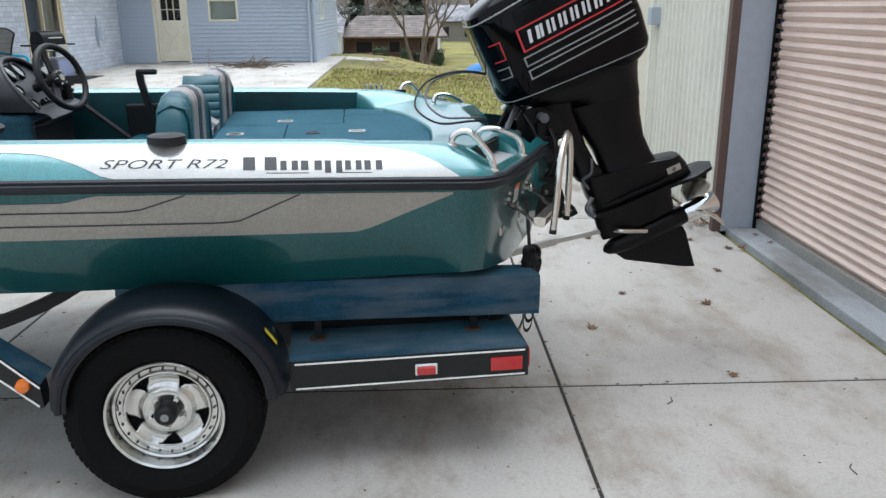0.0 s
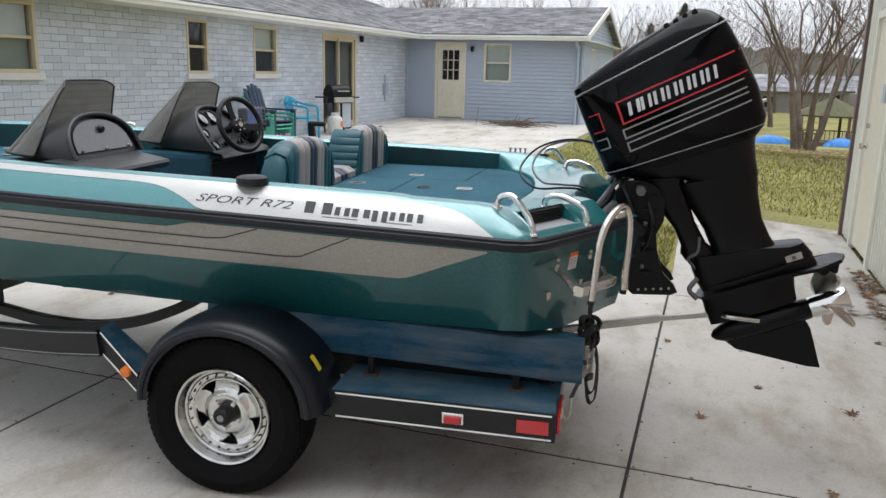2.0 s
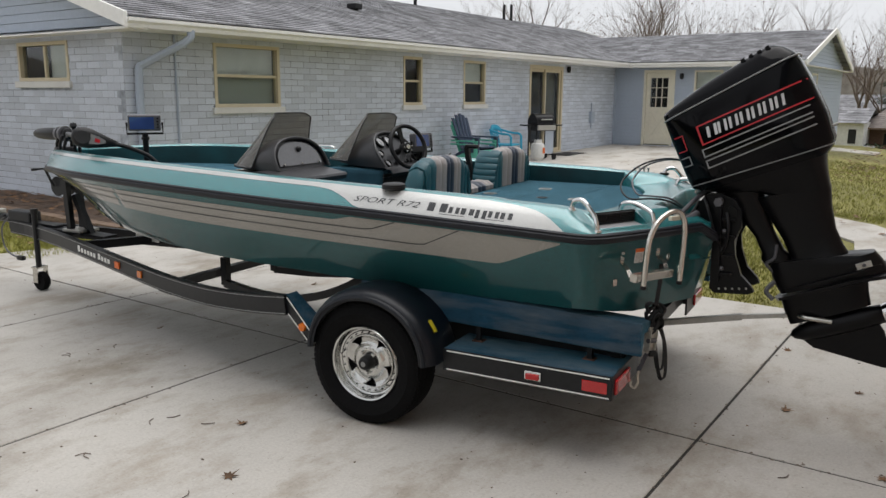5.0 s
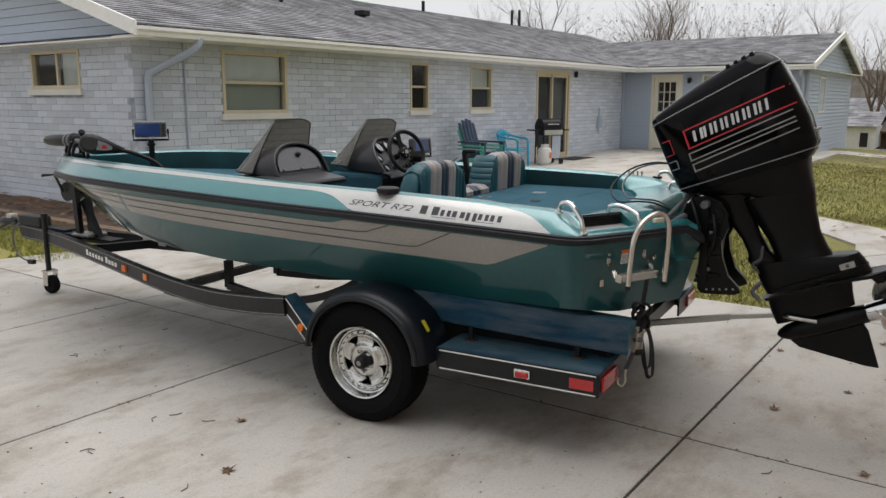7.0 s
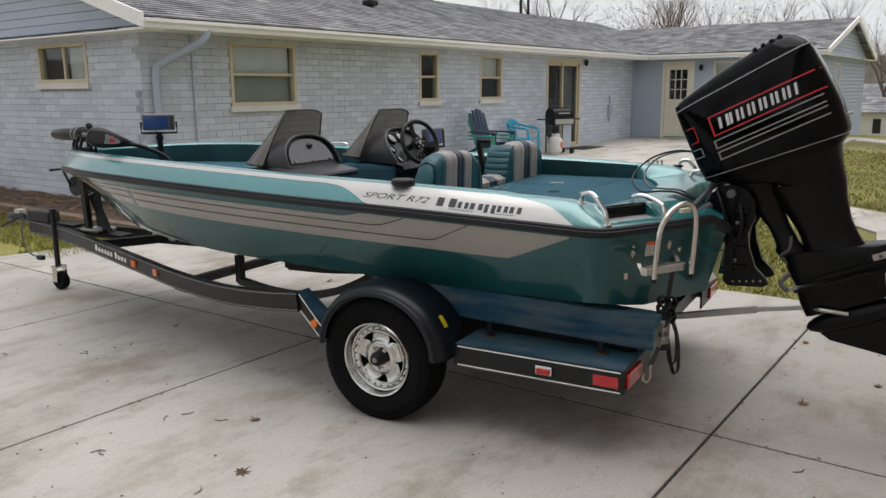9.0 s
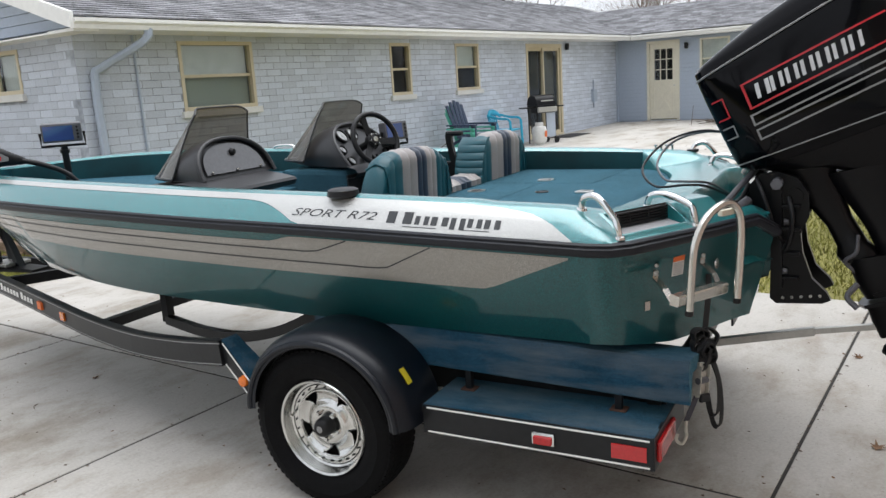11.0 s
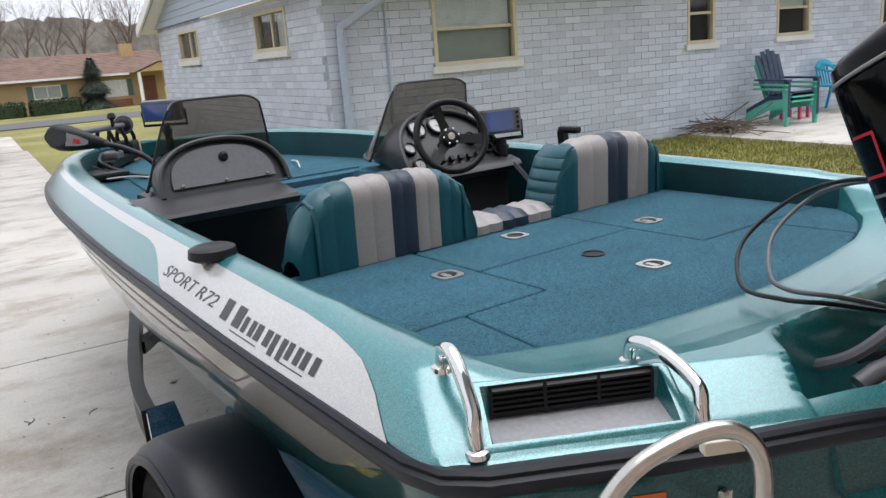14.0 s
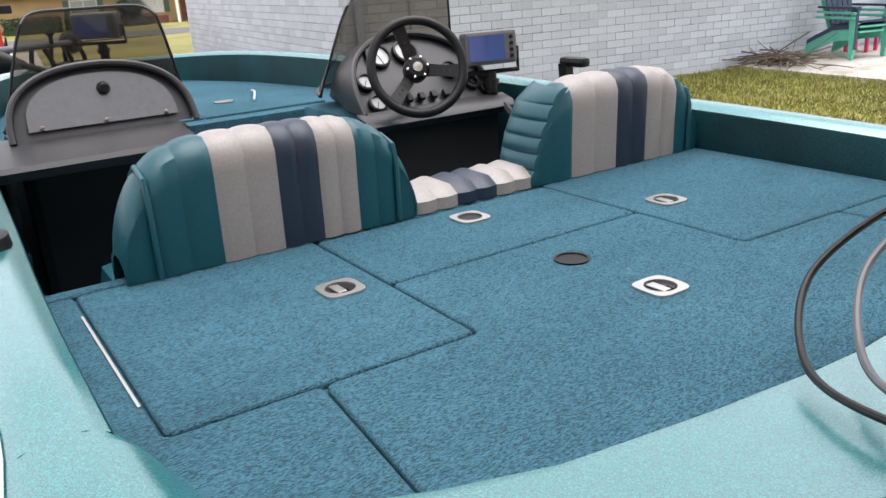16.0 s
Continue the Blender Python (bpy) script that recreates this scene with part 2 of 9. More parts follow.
M_rooftan = mat("brown_shingle", (0.20, 0.13, 0.10), 0.95, vary=0.25, grain=20, bump=0.006)
M_pane = clear("window_glass", (0.86, 0.88, 0.88))
M_blind = mat("window_blind", (0.42, 0.45, 0.40), 0.8, vary=0.1, grain=8)
M_curtain = mat("pale_curtain", (0.80, 0.82, 0.78), 0.9, vary=0.10, grain=6)
# near-black of the door mat, and painted shade of rooms, dash and openings
M_dark = mat("shade_and_mat_black", (0.02, 0.02, 0.022), 0.9)
M_shop = mat("shop_metal", (0.74, 0.73, 0.65), 0.4, metal=0.0, vary=0.05, grain=12, big=0.5, stain=0.15)
M_shoptrim = mat("grey_blue_post", (0.40, 0.45, 0.52), 0.45, vary=0.06, grain=15)
M_browntrim = mat("brown_trim", (0.12, 0.08, 0.07), 0.5, grain=20)
M_roll = mat("beige_roll_door", (0.74, 0.59, 0.51), 0.45, vary=0.05, grain=14, stain=0.2)
M_teal = flake("teal_flake_hull", (0.002, 0.042, 0.048), (0.012, 0.165, 0.175), 600, ior=1.42)
M_tealcap = flake("teal_flake_deck", (0.004, 0.12, 0.135), (0.030, 0.34, 0.35), 800, ior=2.0, coat=0.2)
M_silver = flake("silver_flake", (0.22, 0.21, 0.19), (0.42, 0.40, 0.36), 600)
M_whiteflake = flake("white_flake", (0.48, 0.48, 0.465), (0.62, 0.62, 0.60), 560)
M_ink = mat("dark_lettering", (0.03, 0.032, 0.035), 0.35, grain=50)
M_black = mat("black_plastic", (0.009, 0.009, 0.010), 0.4, vary=0.2, grain=80, bump=0.0006, spec=0.3)
M_console = mat("console_black", (0.026, 0.026, 0.029), 0.40, vary=0.15, grain=120, bump=0.0006, spec=0.5)
M_gloss = mat("black_gloss_paint", (0.002, 0.002, 0.003), 0.09, vary=0.1, grain=30, coat=0.12, spec=0.08)
M_satin = mat("black_satin_paint", (0.004, 0.004, 0.005), 0.30, vary=0.2, grain=60, bump=0.0006, spec=0.20)
M_rubber = mat("tyre_rubber", (0.006, 0.006, 0.0065), 0.75, vary=0.25, grain=60, bump=0.0008, spec=0.10)
M_rail = mat("rub_rail_vinyl", (0.014, 0.016, 0.022), 0.4, vary=0.2, grain=30, spec=0.3)
M_chrome = mat("chrome", (0.75, 0.75, 0.74), 0.07, metal=1.0, vary=0.04, grain=20)
M_steel = mat("brushed_stainless", (0.62, 0.60, 0.55), 0.26, metal=1.0, vary=0.08, grain=60)
M_alu = mat("dull_aluminium", (0.5, 0.49, 0.46), 0.45, metal=0.9, vary=0.12, grain=40)
M_carpet = pile("blue_teal_carpet", (0.039, 0.106, 0.150), 380, 0.008)
M_liner = mat("dark_teal_flake_liner", (0.004, 0.050, 0.060), 0.6, vary=0.45, grain=320, big=3, spec=0.25)
M_bunk = pile("faded_bunk_carpet", (0.016, 0.060, 0.105), 420, 0.002, (0.105, 0.125, 0.145))
M_rim = mat("dulled_chrome", (0.66, 0.66, 0.64), 0.20, metal=1.0, vary=0.10, grain=25, big=6)
M_zinc = mat("zinc_plate", (0.55, 0.53, 0.47), 0.5, metal=0.5, vary=0.2, grain=60)
M_frame = mat("trailer_black_paint", (0.009, 0.010, 0.012), 0.38, vary=0.25, grain=40, big=3, spec=0.35)
M_fender = mat("fender_plastic", (0.0043, 0.0065, 0.0115), 0.36, vary=0.2, grain=60, bump=0.0005, spec=0.35)
M_red = mat("red_lens", (0.45, 0.01, 0.012), 0.15, coat=0.6, grain=120)
M_amber = mat("amber_lens", (0.7, 0.16, 0.01), 0.2, coat=0.6, grain=120)
M_redline = mat("red_line", (0.50, 0.02, 0.03), 0.3)
M_badge = mat("pale_grey_badge", (0.62, 0.62, 0.63), 0.3)
M_greyline = mat("grey_line", (0.24, 0.24, 0.24), 0.3)
M_vteal = mat("teal_vinyl", (0.006, 0.070, 0.092), 0.38, vary=0.12, grain=160, bump=0.0006)
M_vgrey = mat("grey_vinyl", (0.29, 0.265, 0.255), 0.4, vary=0.1, grain=160, bump=0.0006)
M_vnavy = mat("navy_vinyl", (0.016, 0.026, 0.048), 0.40, vary=0.12, grain=160, bump=0.0006)
M_pipe = mat("white_piping", (0.55, 0.56, 0.55), 0.5)
M_smoke = clear("smoked_acrylic", (0.36, 0.33, 0.29), dust=0.22)
M_plate = mat("bright_stainless", (0.52, 0.52, 0.50), 0.34, metal=0.85, vary=0.05, grain=60)
M_lid = mat("glossy_lid", (0.085, 0.085, 0.09), 0.14, grain=60, coat=0.8)
M_pale = flake("pale_teal_flake", (0.30, 0.50, 0.49), (0.52, 0.68, 0.66), 500)
M_screen = mat("screen_face", (0.05, 0.09, 0.27), 0.08, coat=1.0, grain=5)
M_dial = mat("dial_face", (0.45, 0.46, 0.46), 0.3, grain=30)
M_label = mat("paper_label", (0.7, 0.69, 0.66), 0.5, grain=40)
M_orange = mat("orange_label", (0.75, 0.16, 0.03), 0.5)
M_yellow = mat("yellow_label", (0.62, 0.50, 0.02), 0.5)
M_webbing = mat("black_webbing", (0.012, 0.012, 0.013), 0.8, vary=0.3, grain=200, bump=0.001)
M_cable = mat("grey_cable", (0.10, 0.10, 0.11), 0.4)
M_rust = mat("rust", (0.085, 0.042, 0.028), 0.9, vary=0.35, grain=60, bump=0.001)
M_navy = mat("navy_resin", (0.025, 0.045, 0.09), 0.5, grain=30)
M_mint = mat("mint_resin", (0.12, 0.50, 0.38), 0.5, grain=30)
M_pink = mat("pink_resin", (0.65, 0.06, 0.16), 0.5, grain=30)
M_aqua = mat("aqua_resin", (0.02, 0.36, 0.55), 0.45, grain=30)
M_tank = mat("propane_white", (0.70, 0.69, 0.66), 0.4, grain=20, stain=0.2)
M_bark = mat("grey_bark", (0.16, 0.125, 0.10), 0.95, vary=0.3, grain=15, big=2, bump=0.01)
M_twig = mat("bare_twigs", (0.17, 0.13, 0.11), 0.95, vary=0.3, grain=4)
M_needle = mat("conifer_needles", (0.075, 0.095, 0.065), 0.9, vary=0.35, grain=6, piece=0.35)
M_hedge = mat("hedge_leaves", (0.03, 0.05, 0.02), 0.8, vary=0.3, grain=10, piece=0.4)
M_tanbrick = mat("tan_brick", (0.52, 0.36, 0.18), 0.85, vary=0.15, grain=18, big=1)
M_brownbrick = mat("brown_brick", (0.15, 0.085, 0.06), 0.85, vary=0.25, grain=12)
M_roofbrown = mat("brown_grey_shingle", (0.22, 0.19, 0.175), 0.95, vary=0.25, grain=15, bump=0.006, piece=0.15)
M_dullsiding = mat("dull_siding", (0.27, 0.25, 0.23), 0.7, grain=8)
M_redbrick = mat("red_brick", (0.22, 0.09, 0.06), 0.85, vary=0.2, grain=12)
M_whitehouse = mat("white_siding", (0.66, 0.66, 0.64), 0.6, grain=8)
M_wood = mat("weathered_wood", (0.19, 0.13, 0.09), 0.85, vary=0.25, grain=18, bump=0.002)
M_tarp = mat("blue_tarp", (0.02, 0.20, 0.60), 0.45, vary=0.2, grain=6, bump=0.02)
M_truck = mat("red_truck_paint", (0.42, 0.015, 0.02), 0.15, coat=1.0)
M_soil = mat("bed_soil", (0.09, 0.055, 0.035), 0.95, vary=0.35, grain=20, bump=0.02)
M_shutter = mat("green_shutter", (0.09, 0.17, 0.15), 0.6)


# ---- mesh helpers ----
def link(name, bm, material, parent=None, smooth=False, label=""):
    """Links a bmesh as one mesh object; material may be a list."""
    me = bpy.data.meshes.new(name)
    bmesh.ops.recalc_face_normals(bm, faces=bm.faces)
    if smooth:
        for f in bm.faces:
            f.smooth = True
    bm.to_mesh(me)
    bm.free()
    for m in material if isinstance(material, list) else [material]:
        me.materials.append(m)
    if smooth:
        me.set_sharp_from_angle(angle=radians(38))
    ob = new(name, me)
    ob.parent = parent
    if label:
        ob["label"] = label
    return ob


def part(name, bm, material, parent, label="", smooth=False):
    return link(name, bm, material, parent, smooth, label)


def thing(name, m, label, category, group="", kind=""):
    ob = new(name)
    ob.matrix_basis = m
    return tagged(ob, label, category, group, kind)


def box(bm, x0, x1, y0, y1, z0, z1, bevel=0.0, m=None):
    """Adds a box, bevelled if asked, turned by m."""
    made = bmesh.ops.create_cube(bm, size=1)
    vs = made["verts"]
    bmesh.ops.scale(bm, vec=(abs(x1 - x0), abs(y1 - y0), abs(z1 - z0)), verts=vs)
    bmesh.ops.translate(bm, vec=((x0 + x1) / 2, (y0 + y1) / 2, (z0 + z1) / 2), verts=vs)
    if m is not None:
        bmesh.ops.transform(bm, matrix=m, verts=vs)
    if bevel:
        es = list({e for v in vs for e in v.link_edges})
        bmesh.ops.bevel(bm, geom=es, offset=bevel, segments=2, affect="EDGES", profile=0.6)
    return bm


def boxm(*a, **k):
    return box(bmesh.new(), *a, **k)


def grid(bm, rows, closed=False, cap=False):
    """Skins rows of points (each row a list of equal length); closed: each row is a ring."""
    vs = [[bm.verts.new(p) for p in r] for r in rows]
    k = len(rows[0])
    for a, b in zip(vs, vs[1:]):
        for i in range(k if closed else k - 1):
            j = (i + 1) % k
            try:
                bm.faces.new((a[i], a[j], b[j], b[i]))
            except ValueError:
                pass
    if cap:
        for r in (vs[0], vs[-1]):
            try:
                bm.faces.new(r)
            except ValueError:
                pass
    return bm


def tube(bm, pts, r, n=8, cap=True, taper=None):
    """A round bar along points."""
    pts = [Vector(p) for p in pts]
    rows, up = [], None
    for i, p in enumerate(pts):
        d = (pts[min(i + 1, len(pts) - 1)] - pts[max(i - 1, 0)]).normalized()
        if up is None:
            up = d.orthogonal().normalized()
        up = (up - d * up.dot(d)).normalized()
        side = d.cross(up)
        rr = r if taper is None else r * (1 + (taper - 1) * i / (len(pts) - 1))
        rows.append([p + rr * (math.cos(a) * up + math.sin(a) * side) for a in (2 * math.pi * j / n for j in range(n))])
    return grid(bm, rows, True, cap)


def bend(pts, steps=6):
    """A smooth curve through points (Catmull-Rom)."""
    p = [Vector(q) for q in pts]
    p = [2 * p[0] - p[1], *p, 2 * p[-1] - p[-2]]
    out = []
    for a, b, c, d in zip(p, p[1:], p[2:], p[3:]):
        for i in range(steps):
            t = i / steps
            out.append(0.5 * (2 * b + (c - a) * t + (2 * a - 5 * b + 4 * c - d) * t * t + (3 * b - a - 3 * c + d) * t ** 3))
    return [*out, p[-2]]


def lathe(bm, profile, n=32, axis="Y", centre=(0, 0, 0)):
    """Turns (radius, along) pairs about an axis."""
    rows = []
    for r, h in profile:
        ring = []
        for j in range(n):
            a = 2 * math.pi * j / n
            c, s = r * math.cos(a), r * math.sin(a)
            q = {"Y": (c, h, s), "Z": (c, s, h), "X": (h, c, s)}[axis]
            ring.append(Vector(q) + Vector(centre))
        rows.append(ring)
    return grid(bm, rows, True)


def interp(x, xs, ys):
    return float(np.interp(x, xs, ys))


# ---- ground ----
def clamp(a, lo=0.0, hi=1.0):
    return max(lo, min(hi, a))


def level(x, y):
    """Height of the ground: flat drive, rising a little to the house, falling away behind the shop."""
    k = clamp((x + 1.2) / 9)
    up = 0.2 * clamp((y - 7) / 17) * (1 - k * k * (3 - 2 * k))
    down = 0.065 * clamp(y - 19, 0, 34) * max(clamp((x + 0.8) / 3.5), clamp((y - 29) / 9))
    return up * (1 - clamp((y - 29) / 9)) - down - 0.6 * clamp((-x - 26) / 22)


bm = bmesh.new()
xs = [-400, -200, -110, -70, -50, -40, -32, -26, -21, *[-18 + 1.0 * i for i in range(25)], *[7.5 + 2.5 * i for i in range(10)], 40, 60, 110, 200, 400]
ys = [-400, -150, -60, -30, -15, -8, *[-4 + 1.0 * i for i in range(36)], *[34 + 3 * i for i in range(8)], 64, 80, 120, 200, 400]
grid(bm, [[(x, y, level(x, y) - 0.03 - (0.06 if -7.6 < x < -1.9 and 12.9 < y < 24.5 else 0) + 0.012 * noise.noise((x * 0.7, y * 0.7, 0))) for x in xs] for y in ys])
tagged(link("ground", bm, M_grass, smooth=True), "green and straw-coloured winter lawn", "lawn", kind="structure")


def slab_bm(x0, x1, y0, y1, lift=0.0, corners=None):
    """One concrete slab with eased edges, following the ground."""
    g = 0.007
    c = corners or [(x0 + g, y0 + g), (x1 - g, y0 + g), (x1 - g, y1 - g), (x0 + g, y1 - g)]
    b = bmesh.new()
    top = [b.verts.new((x, y, level(x, y) + lift)) for x, y in c]
    low = [b.verts.new((x, y, level(x, y) - 0.10)) for x, y in c]
    b.faces.new(top)
    for i in range(len(c)):
        j = (i + 1) % len(c)
        b.faces.new((top[i], low[i], low[j], top[j]))
    es = [e for e in b.edges if all(v in top for v in e.verts)]
    bmesh.ops.bevel(b, geom=es, offset=0.004, segments=1, affect="EDGES")
    return b


M_ledge = slabs("damp_grey_ledge", (0.36, 0.38, 0.40))
driveway = tagged(new("driveway"), "pale broom-finished concrete driveway with dark joints", "driveway", kind="structure")
patio = tagged(new("patio"), "pale concrete patio beside the house", "patio", kind="structure")
base = bmesh.new()
box(base, -20.99, 3.13, -8.99, 3.9, -0.15, -0.0035)
box(base, -5.2, 3.13, 3.9, 6.88, -0.15, -0.0035)
part("joint_bed", base, M_joint, driveway)
jx = [-21, -18, -15, -12.2, -9.3, -6.3, -3.40, -1.335, 1.465, 3.14]
jy = [-9.0, -6.0, -3.0, 0.9, 3.9, 6.9]
for x0, x1 in zip(jx, jx[1:]):
    for y0, y1 in zip(jy, jy[1:]):
        if x0 < -4 and y0 > 3:
            continue
        part("slab", slab_bm(x0, x1, y0, y1), M_concrete, driveway)
part("slab", slab_bm(0, 0, 0, 0, 0, [(-6.25, 3.91), (-3.406, 3.91), (-3.406, 6.89), (-5.3, 6.89), (-5.75, 5.5), (-6.1, 4.6)]), M_concrete, driveway)
for y0, y1 in ((-9, -3), (-3, 0.9), (0.9, 3.9), (3.9, 6.44)):
    part("apron_slab", slab_bm(3.185, 3.46, y0, y1, 0.03), M_ledge, driveway)
walkway = tagged(new("walkway"), "curving concrete walk through the lawn", "walkway", kind="structure")
part("slab", slab_bm(0, 0, 0, 0, 0, [(1.47, 6.91), (3.12, 6.91), (3.12, 10.35), (2.1, 10.75), (1.43, 9.62)]), M_concrete, walkway)
part("slab", slab_bm(0, 0, 0, 0, 0, [(1.42, 9.64), (2.09, 10.77), (1.36, 11.95), (0.4, 12.6), (0.0, 11.75), (0.85, 11.08), (1.3, 10.5)]), M_concrete, walkway)
part("slab", slab_bm(0, 0, 0, 0, 0, [(-0.01, 11.77), (0.38, 12.62), (-1.3, 14.0), (-1.42, 13.2)]), M_concrete, walkway)
for x0, x1 in ((-7.48, -4.5), (-4.5, -1.42)):
    for y0, y1 in ((12.9, 16.1), (16.1, 20), (20, 23.98)):
        part("slab", slab_bm(x0, x1, y0, y1), M_patio, patio)
part("slab", slab_bm(-2.35, -1.42, 24.0, 27.0), M_patio, patio)
part("slab", slab_bm(-1.40, -0.2, 25.6, 27.0), M_patio, patio)
street = link("road", boxm(-46, -40, -120, 120, -0.9, -0.36), mat("asphalt", (0.10, 0.10, 0.10), 0.9, grain=60, bump=0.003))
tagged(street, "grey asphalt street", "road", kind="structure")
tagged(link("neighbour_drive", boxm(-28, -21, -6.5, 3.8, -0.4, 0.006), M_patio), "concrete drive running to the street", "driveway", kind="structure")

# ---- house ----
WX, GY, WY = -7.49, 6.78, 24.05
house = thing("house", pose(0, 0, 0), "single-storey house of painted blue-grey brick with a grey shingle roof", "house")


def wall_panels(a0, a1, z0, z1, holes):
    """Rectangles that fill a wall round its openings: (a, b, z, z)."""
    cuts = sorted({a0, a1, *[h[0] for h in holes], *[h[1] for h in holes]})
    out = []
    for a, b in zip(cuts, cuts[1:]):
        z = z0
        for h in sorted((h for h in holes if h[0] <= a and h[1] >= b), key=lambda h: h[2]):
            if h[2] > z:
                out.append((a, b, z, h[2]))
            z = h[3]
        if z1 > z:
            out.append((a, b, z, z1))
    return out


LONG = [(8.33, 9.71, 1.50, 2.48), (13.13, 13.78, 1.50, 2.48), (15.36, 16.30, 1.50, 2.48), (18.46, 20.38, 0.16, 2.49)]
GABLE = [(-10.25, -8.84, 1.88, 2.47), (-15.30, -13.70, 1.88, 2.47)]
WING = [(-6.54, -5.57, 0.22, 2.49), (-5.0, -4.17, 1.34, 2.47)]
END, EAVE = -2.06, -0.045
wall_e = part("wall", bmesh.new(), M_mortar, house)
for a, b, z0, z1 in wall_panels(GY, WY, -0.3, 2.62, LONG):
    part("wall_panel", boxm(WX - 0.2, WX - 0.0028, a, b, z0, z1), M_mortar, wall_e)
wall_s = part("wall", bmesh.new(), M_mortar, house)
for a, b, z0, z1 in wall_panels(-17.2, WX - 0.2, -0.3, 2.62, GABLE):
    part("wall_panel", boxm(a, b, GY + 0.0028, GY + 0.2, z0, z1), M_mortar, wall_s)
part("wall", boxm(-17.2, -17.0, GY + 0.2, 30.5, -0.3, 2.62), M_mortar, house)
part("wall", boxm(-17.0, WX - 0.2, 30.3, 30.5, -0.3, 2.62), M_mortar, house)
part("ceiling", boxm(-17.0, WX - 0.2, GY + 0.5, 30.3, 2.5, 2.6), M_white, house)
# wing: sheathing under lap siding
bm = bmesh.new()
for a, b, z0, z1 in wall_panels(WX, END, -0.3, 2.62, WING):
    box(bm, a, b, WY + 0.02, WY + 0.16, z0, z1)
box(bm, END - 0.16, END - 0.02, WY + 0.16, 31, -0.3, 2.62)
part("wing_wall", bm, M_siding, house)


def laps(bm, a0, a1, z0, z1, holes, put, step=0.112):
    z = z0
    while z < z1 - 0.01:
        top = min(z + step, z1)
        spans = [(a0, a1)]
        for h in holes:
            if h[2] < top - 0.02 and h[3] > z + 0.02:
                nxt = []
                for s in spans:
                    if h[0] > s[0]:
                        nxt.append((s[0], min(h[0], s[1])))
                    if h[1] < s[1]:
                        nxt.append((max(h[1], s[0]), s[1]))
                spans = [s for s in nxt if s[1] - s[0] > 0.01]
        for s0, s1 in spans:
            ring = [(0.026, z), (0.026, z + 0.010), (0.004, top), (-0.001, top), (-0.001, z)]
            grid(bm, [[put(s, o, zz) for o, zz in ring] for s in (s0, s1)], True, True)
        z += step


bm = bmesh.new()
laps(bm, WX, END, 0.12, 2.62, WING, lambda a, o, z: Vector((a, WY + 0.019 - o, z)))
part("lap_siding", bm, M_siding, house, "blue-grey horizontal lap siding")
# gable siding over the brick at the near end
bm = bmesh.new()


def gable_laps(bm, low, x_mid, half, rise, y, step=0.13):
    z = low
    while z < low + rise - 0.1:
        w = half * (1 - (z - low) / rise)
        w2 = half * (1 - (z + step - low) / rise)
        box(bm, x_mid - (w + w2) / 2, x_mid + (w + w2) / 2, y - 0.012, y + 0.1, z, z + step - 0.008)
        z += step


gable_laps(bm, 2.63, -12.1, 5.3, 1.62, GY - 0.05)
part("gable_siding", bm, M_siding, house)
bm = bmesh.new()
z = 2.63
while z < 3.6:
    w = 3.5 * (1 - (z - 2.63) / 1.1)
    box(bm, END - 0.03, END - 0.002, 27.5 - w, 27.5 + w, z, z + 0.104)
    z += 0.112
laps(bm, WY + 0.02, 31, 0.1, 2.62, [(25.6, 26.5, 1.35, 2.40)], lambda a, o, z: Vector((END - 0.015 + o, a, z)))
part("end_siding", bm, M_siding, house)
part("corner_board", boxm(END - 0.03, END + 0.04, WY - 0.03, WY + 0.07, 0.1, 2.62, bevel=0.004), M_siding, house)
part("corner_board", boxm(-7.48, -7.43, WY - 0.07, WY, 0.1, 2.62, bevel=0.004), M_siding, house)


# roof: courses of shingles as stepped strips
def shingles(bm, p00, p10, p01, p11, rows, cols, lift=0.012):
    """A slope from its eave (p00 to p10) to its ridge (p01 to p11), in stepped courses of tabs."""
    p00, p10, p01, p11 = (Vector(p) for p in (p00, p10, p01, p11))
    nrm = (p10 - p00).cross(p01 - p00).normalized()
    if nrm.z < 0:
        nrm = -nrm
    for r in range(rows):
        a, b = r / rows, (r + 1) / rows
        l0, r0, l1, r1 = p00.lerp(p01, a), p10.lerp(p11, a), p00.lerp(p01, b), p10.lerp(p11, b)
        shift = (r % 2) * 0.5 / cols
        edges = [0, *[clamp((c + shift) / cols) for c in range(1, cols)], 1]
        for e0, e1 in zip(edges, edges[1:]):
            if e1 <= e0:
                continue
            q = [l0.lerp(r0, e0) + nrm * lift, l0.lerp(r0, e1) + nrm * lift, l1.lerp(r1, e1), l1.lerp(r1, e0)]
            low = [l0.lerp(r0, e0) - nrm * 0.01, l0.lerp(r0, e1) - nrm * 0.01]
            vs = [bm.verts.new(v) for v in q]
            bm.faces.new(vs)
            bm.faces.new((bm.verts.new(low[0]), bm.verts.new(low[1]), vs[1], vs[0]))


bm = bmesh.new()
shingles(bm, (-6.86, 6.41, 2.76), (-6.86, 30.9, 2.76), (-12.1, 6.41, 4.38), (-12.1, 30.9, 4.38), 36, 80)
shingles(bm, (-17.5, 6.41, 2.70), (-17.5, 30.9, 2.70), (-12.1, 6.41, 4.38), (-12.1, 30.9, 4.38), 12, 24)
shingles(bm, (-9.4, 23.46, 2.76), (-1.82, 23.46, 2.76), (-11.0, 27.5, 3.80), (-1.82, 27.5, 3.80), 28, 26)
shingles(bm, (-9.4, 31.5, 2.70), (-1.82, 31.5, 2.70), (-11.0, 27.5, 3.80), (-1.82, 27.5, 3.80), 10, 12)
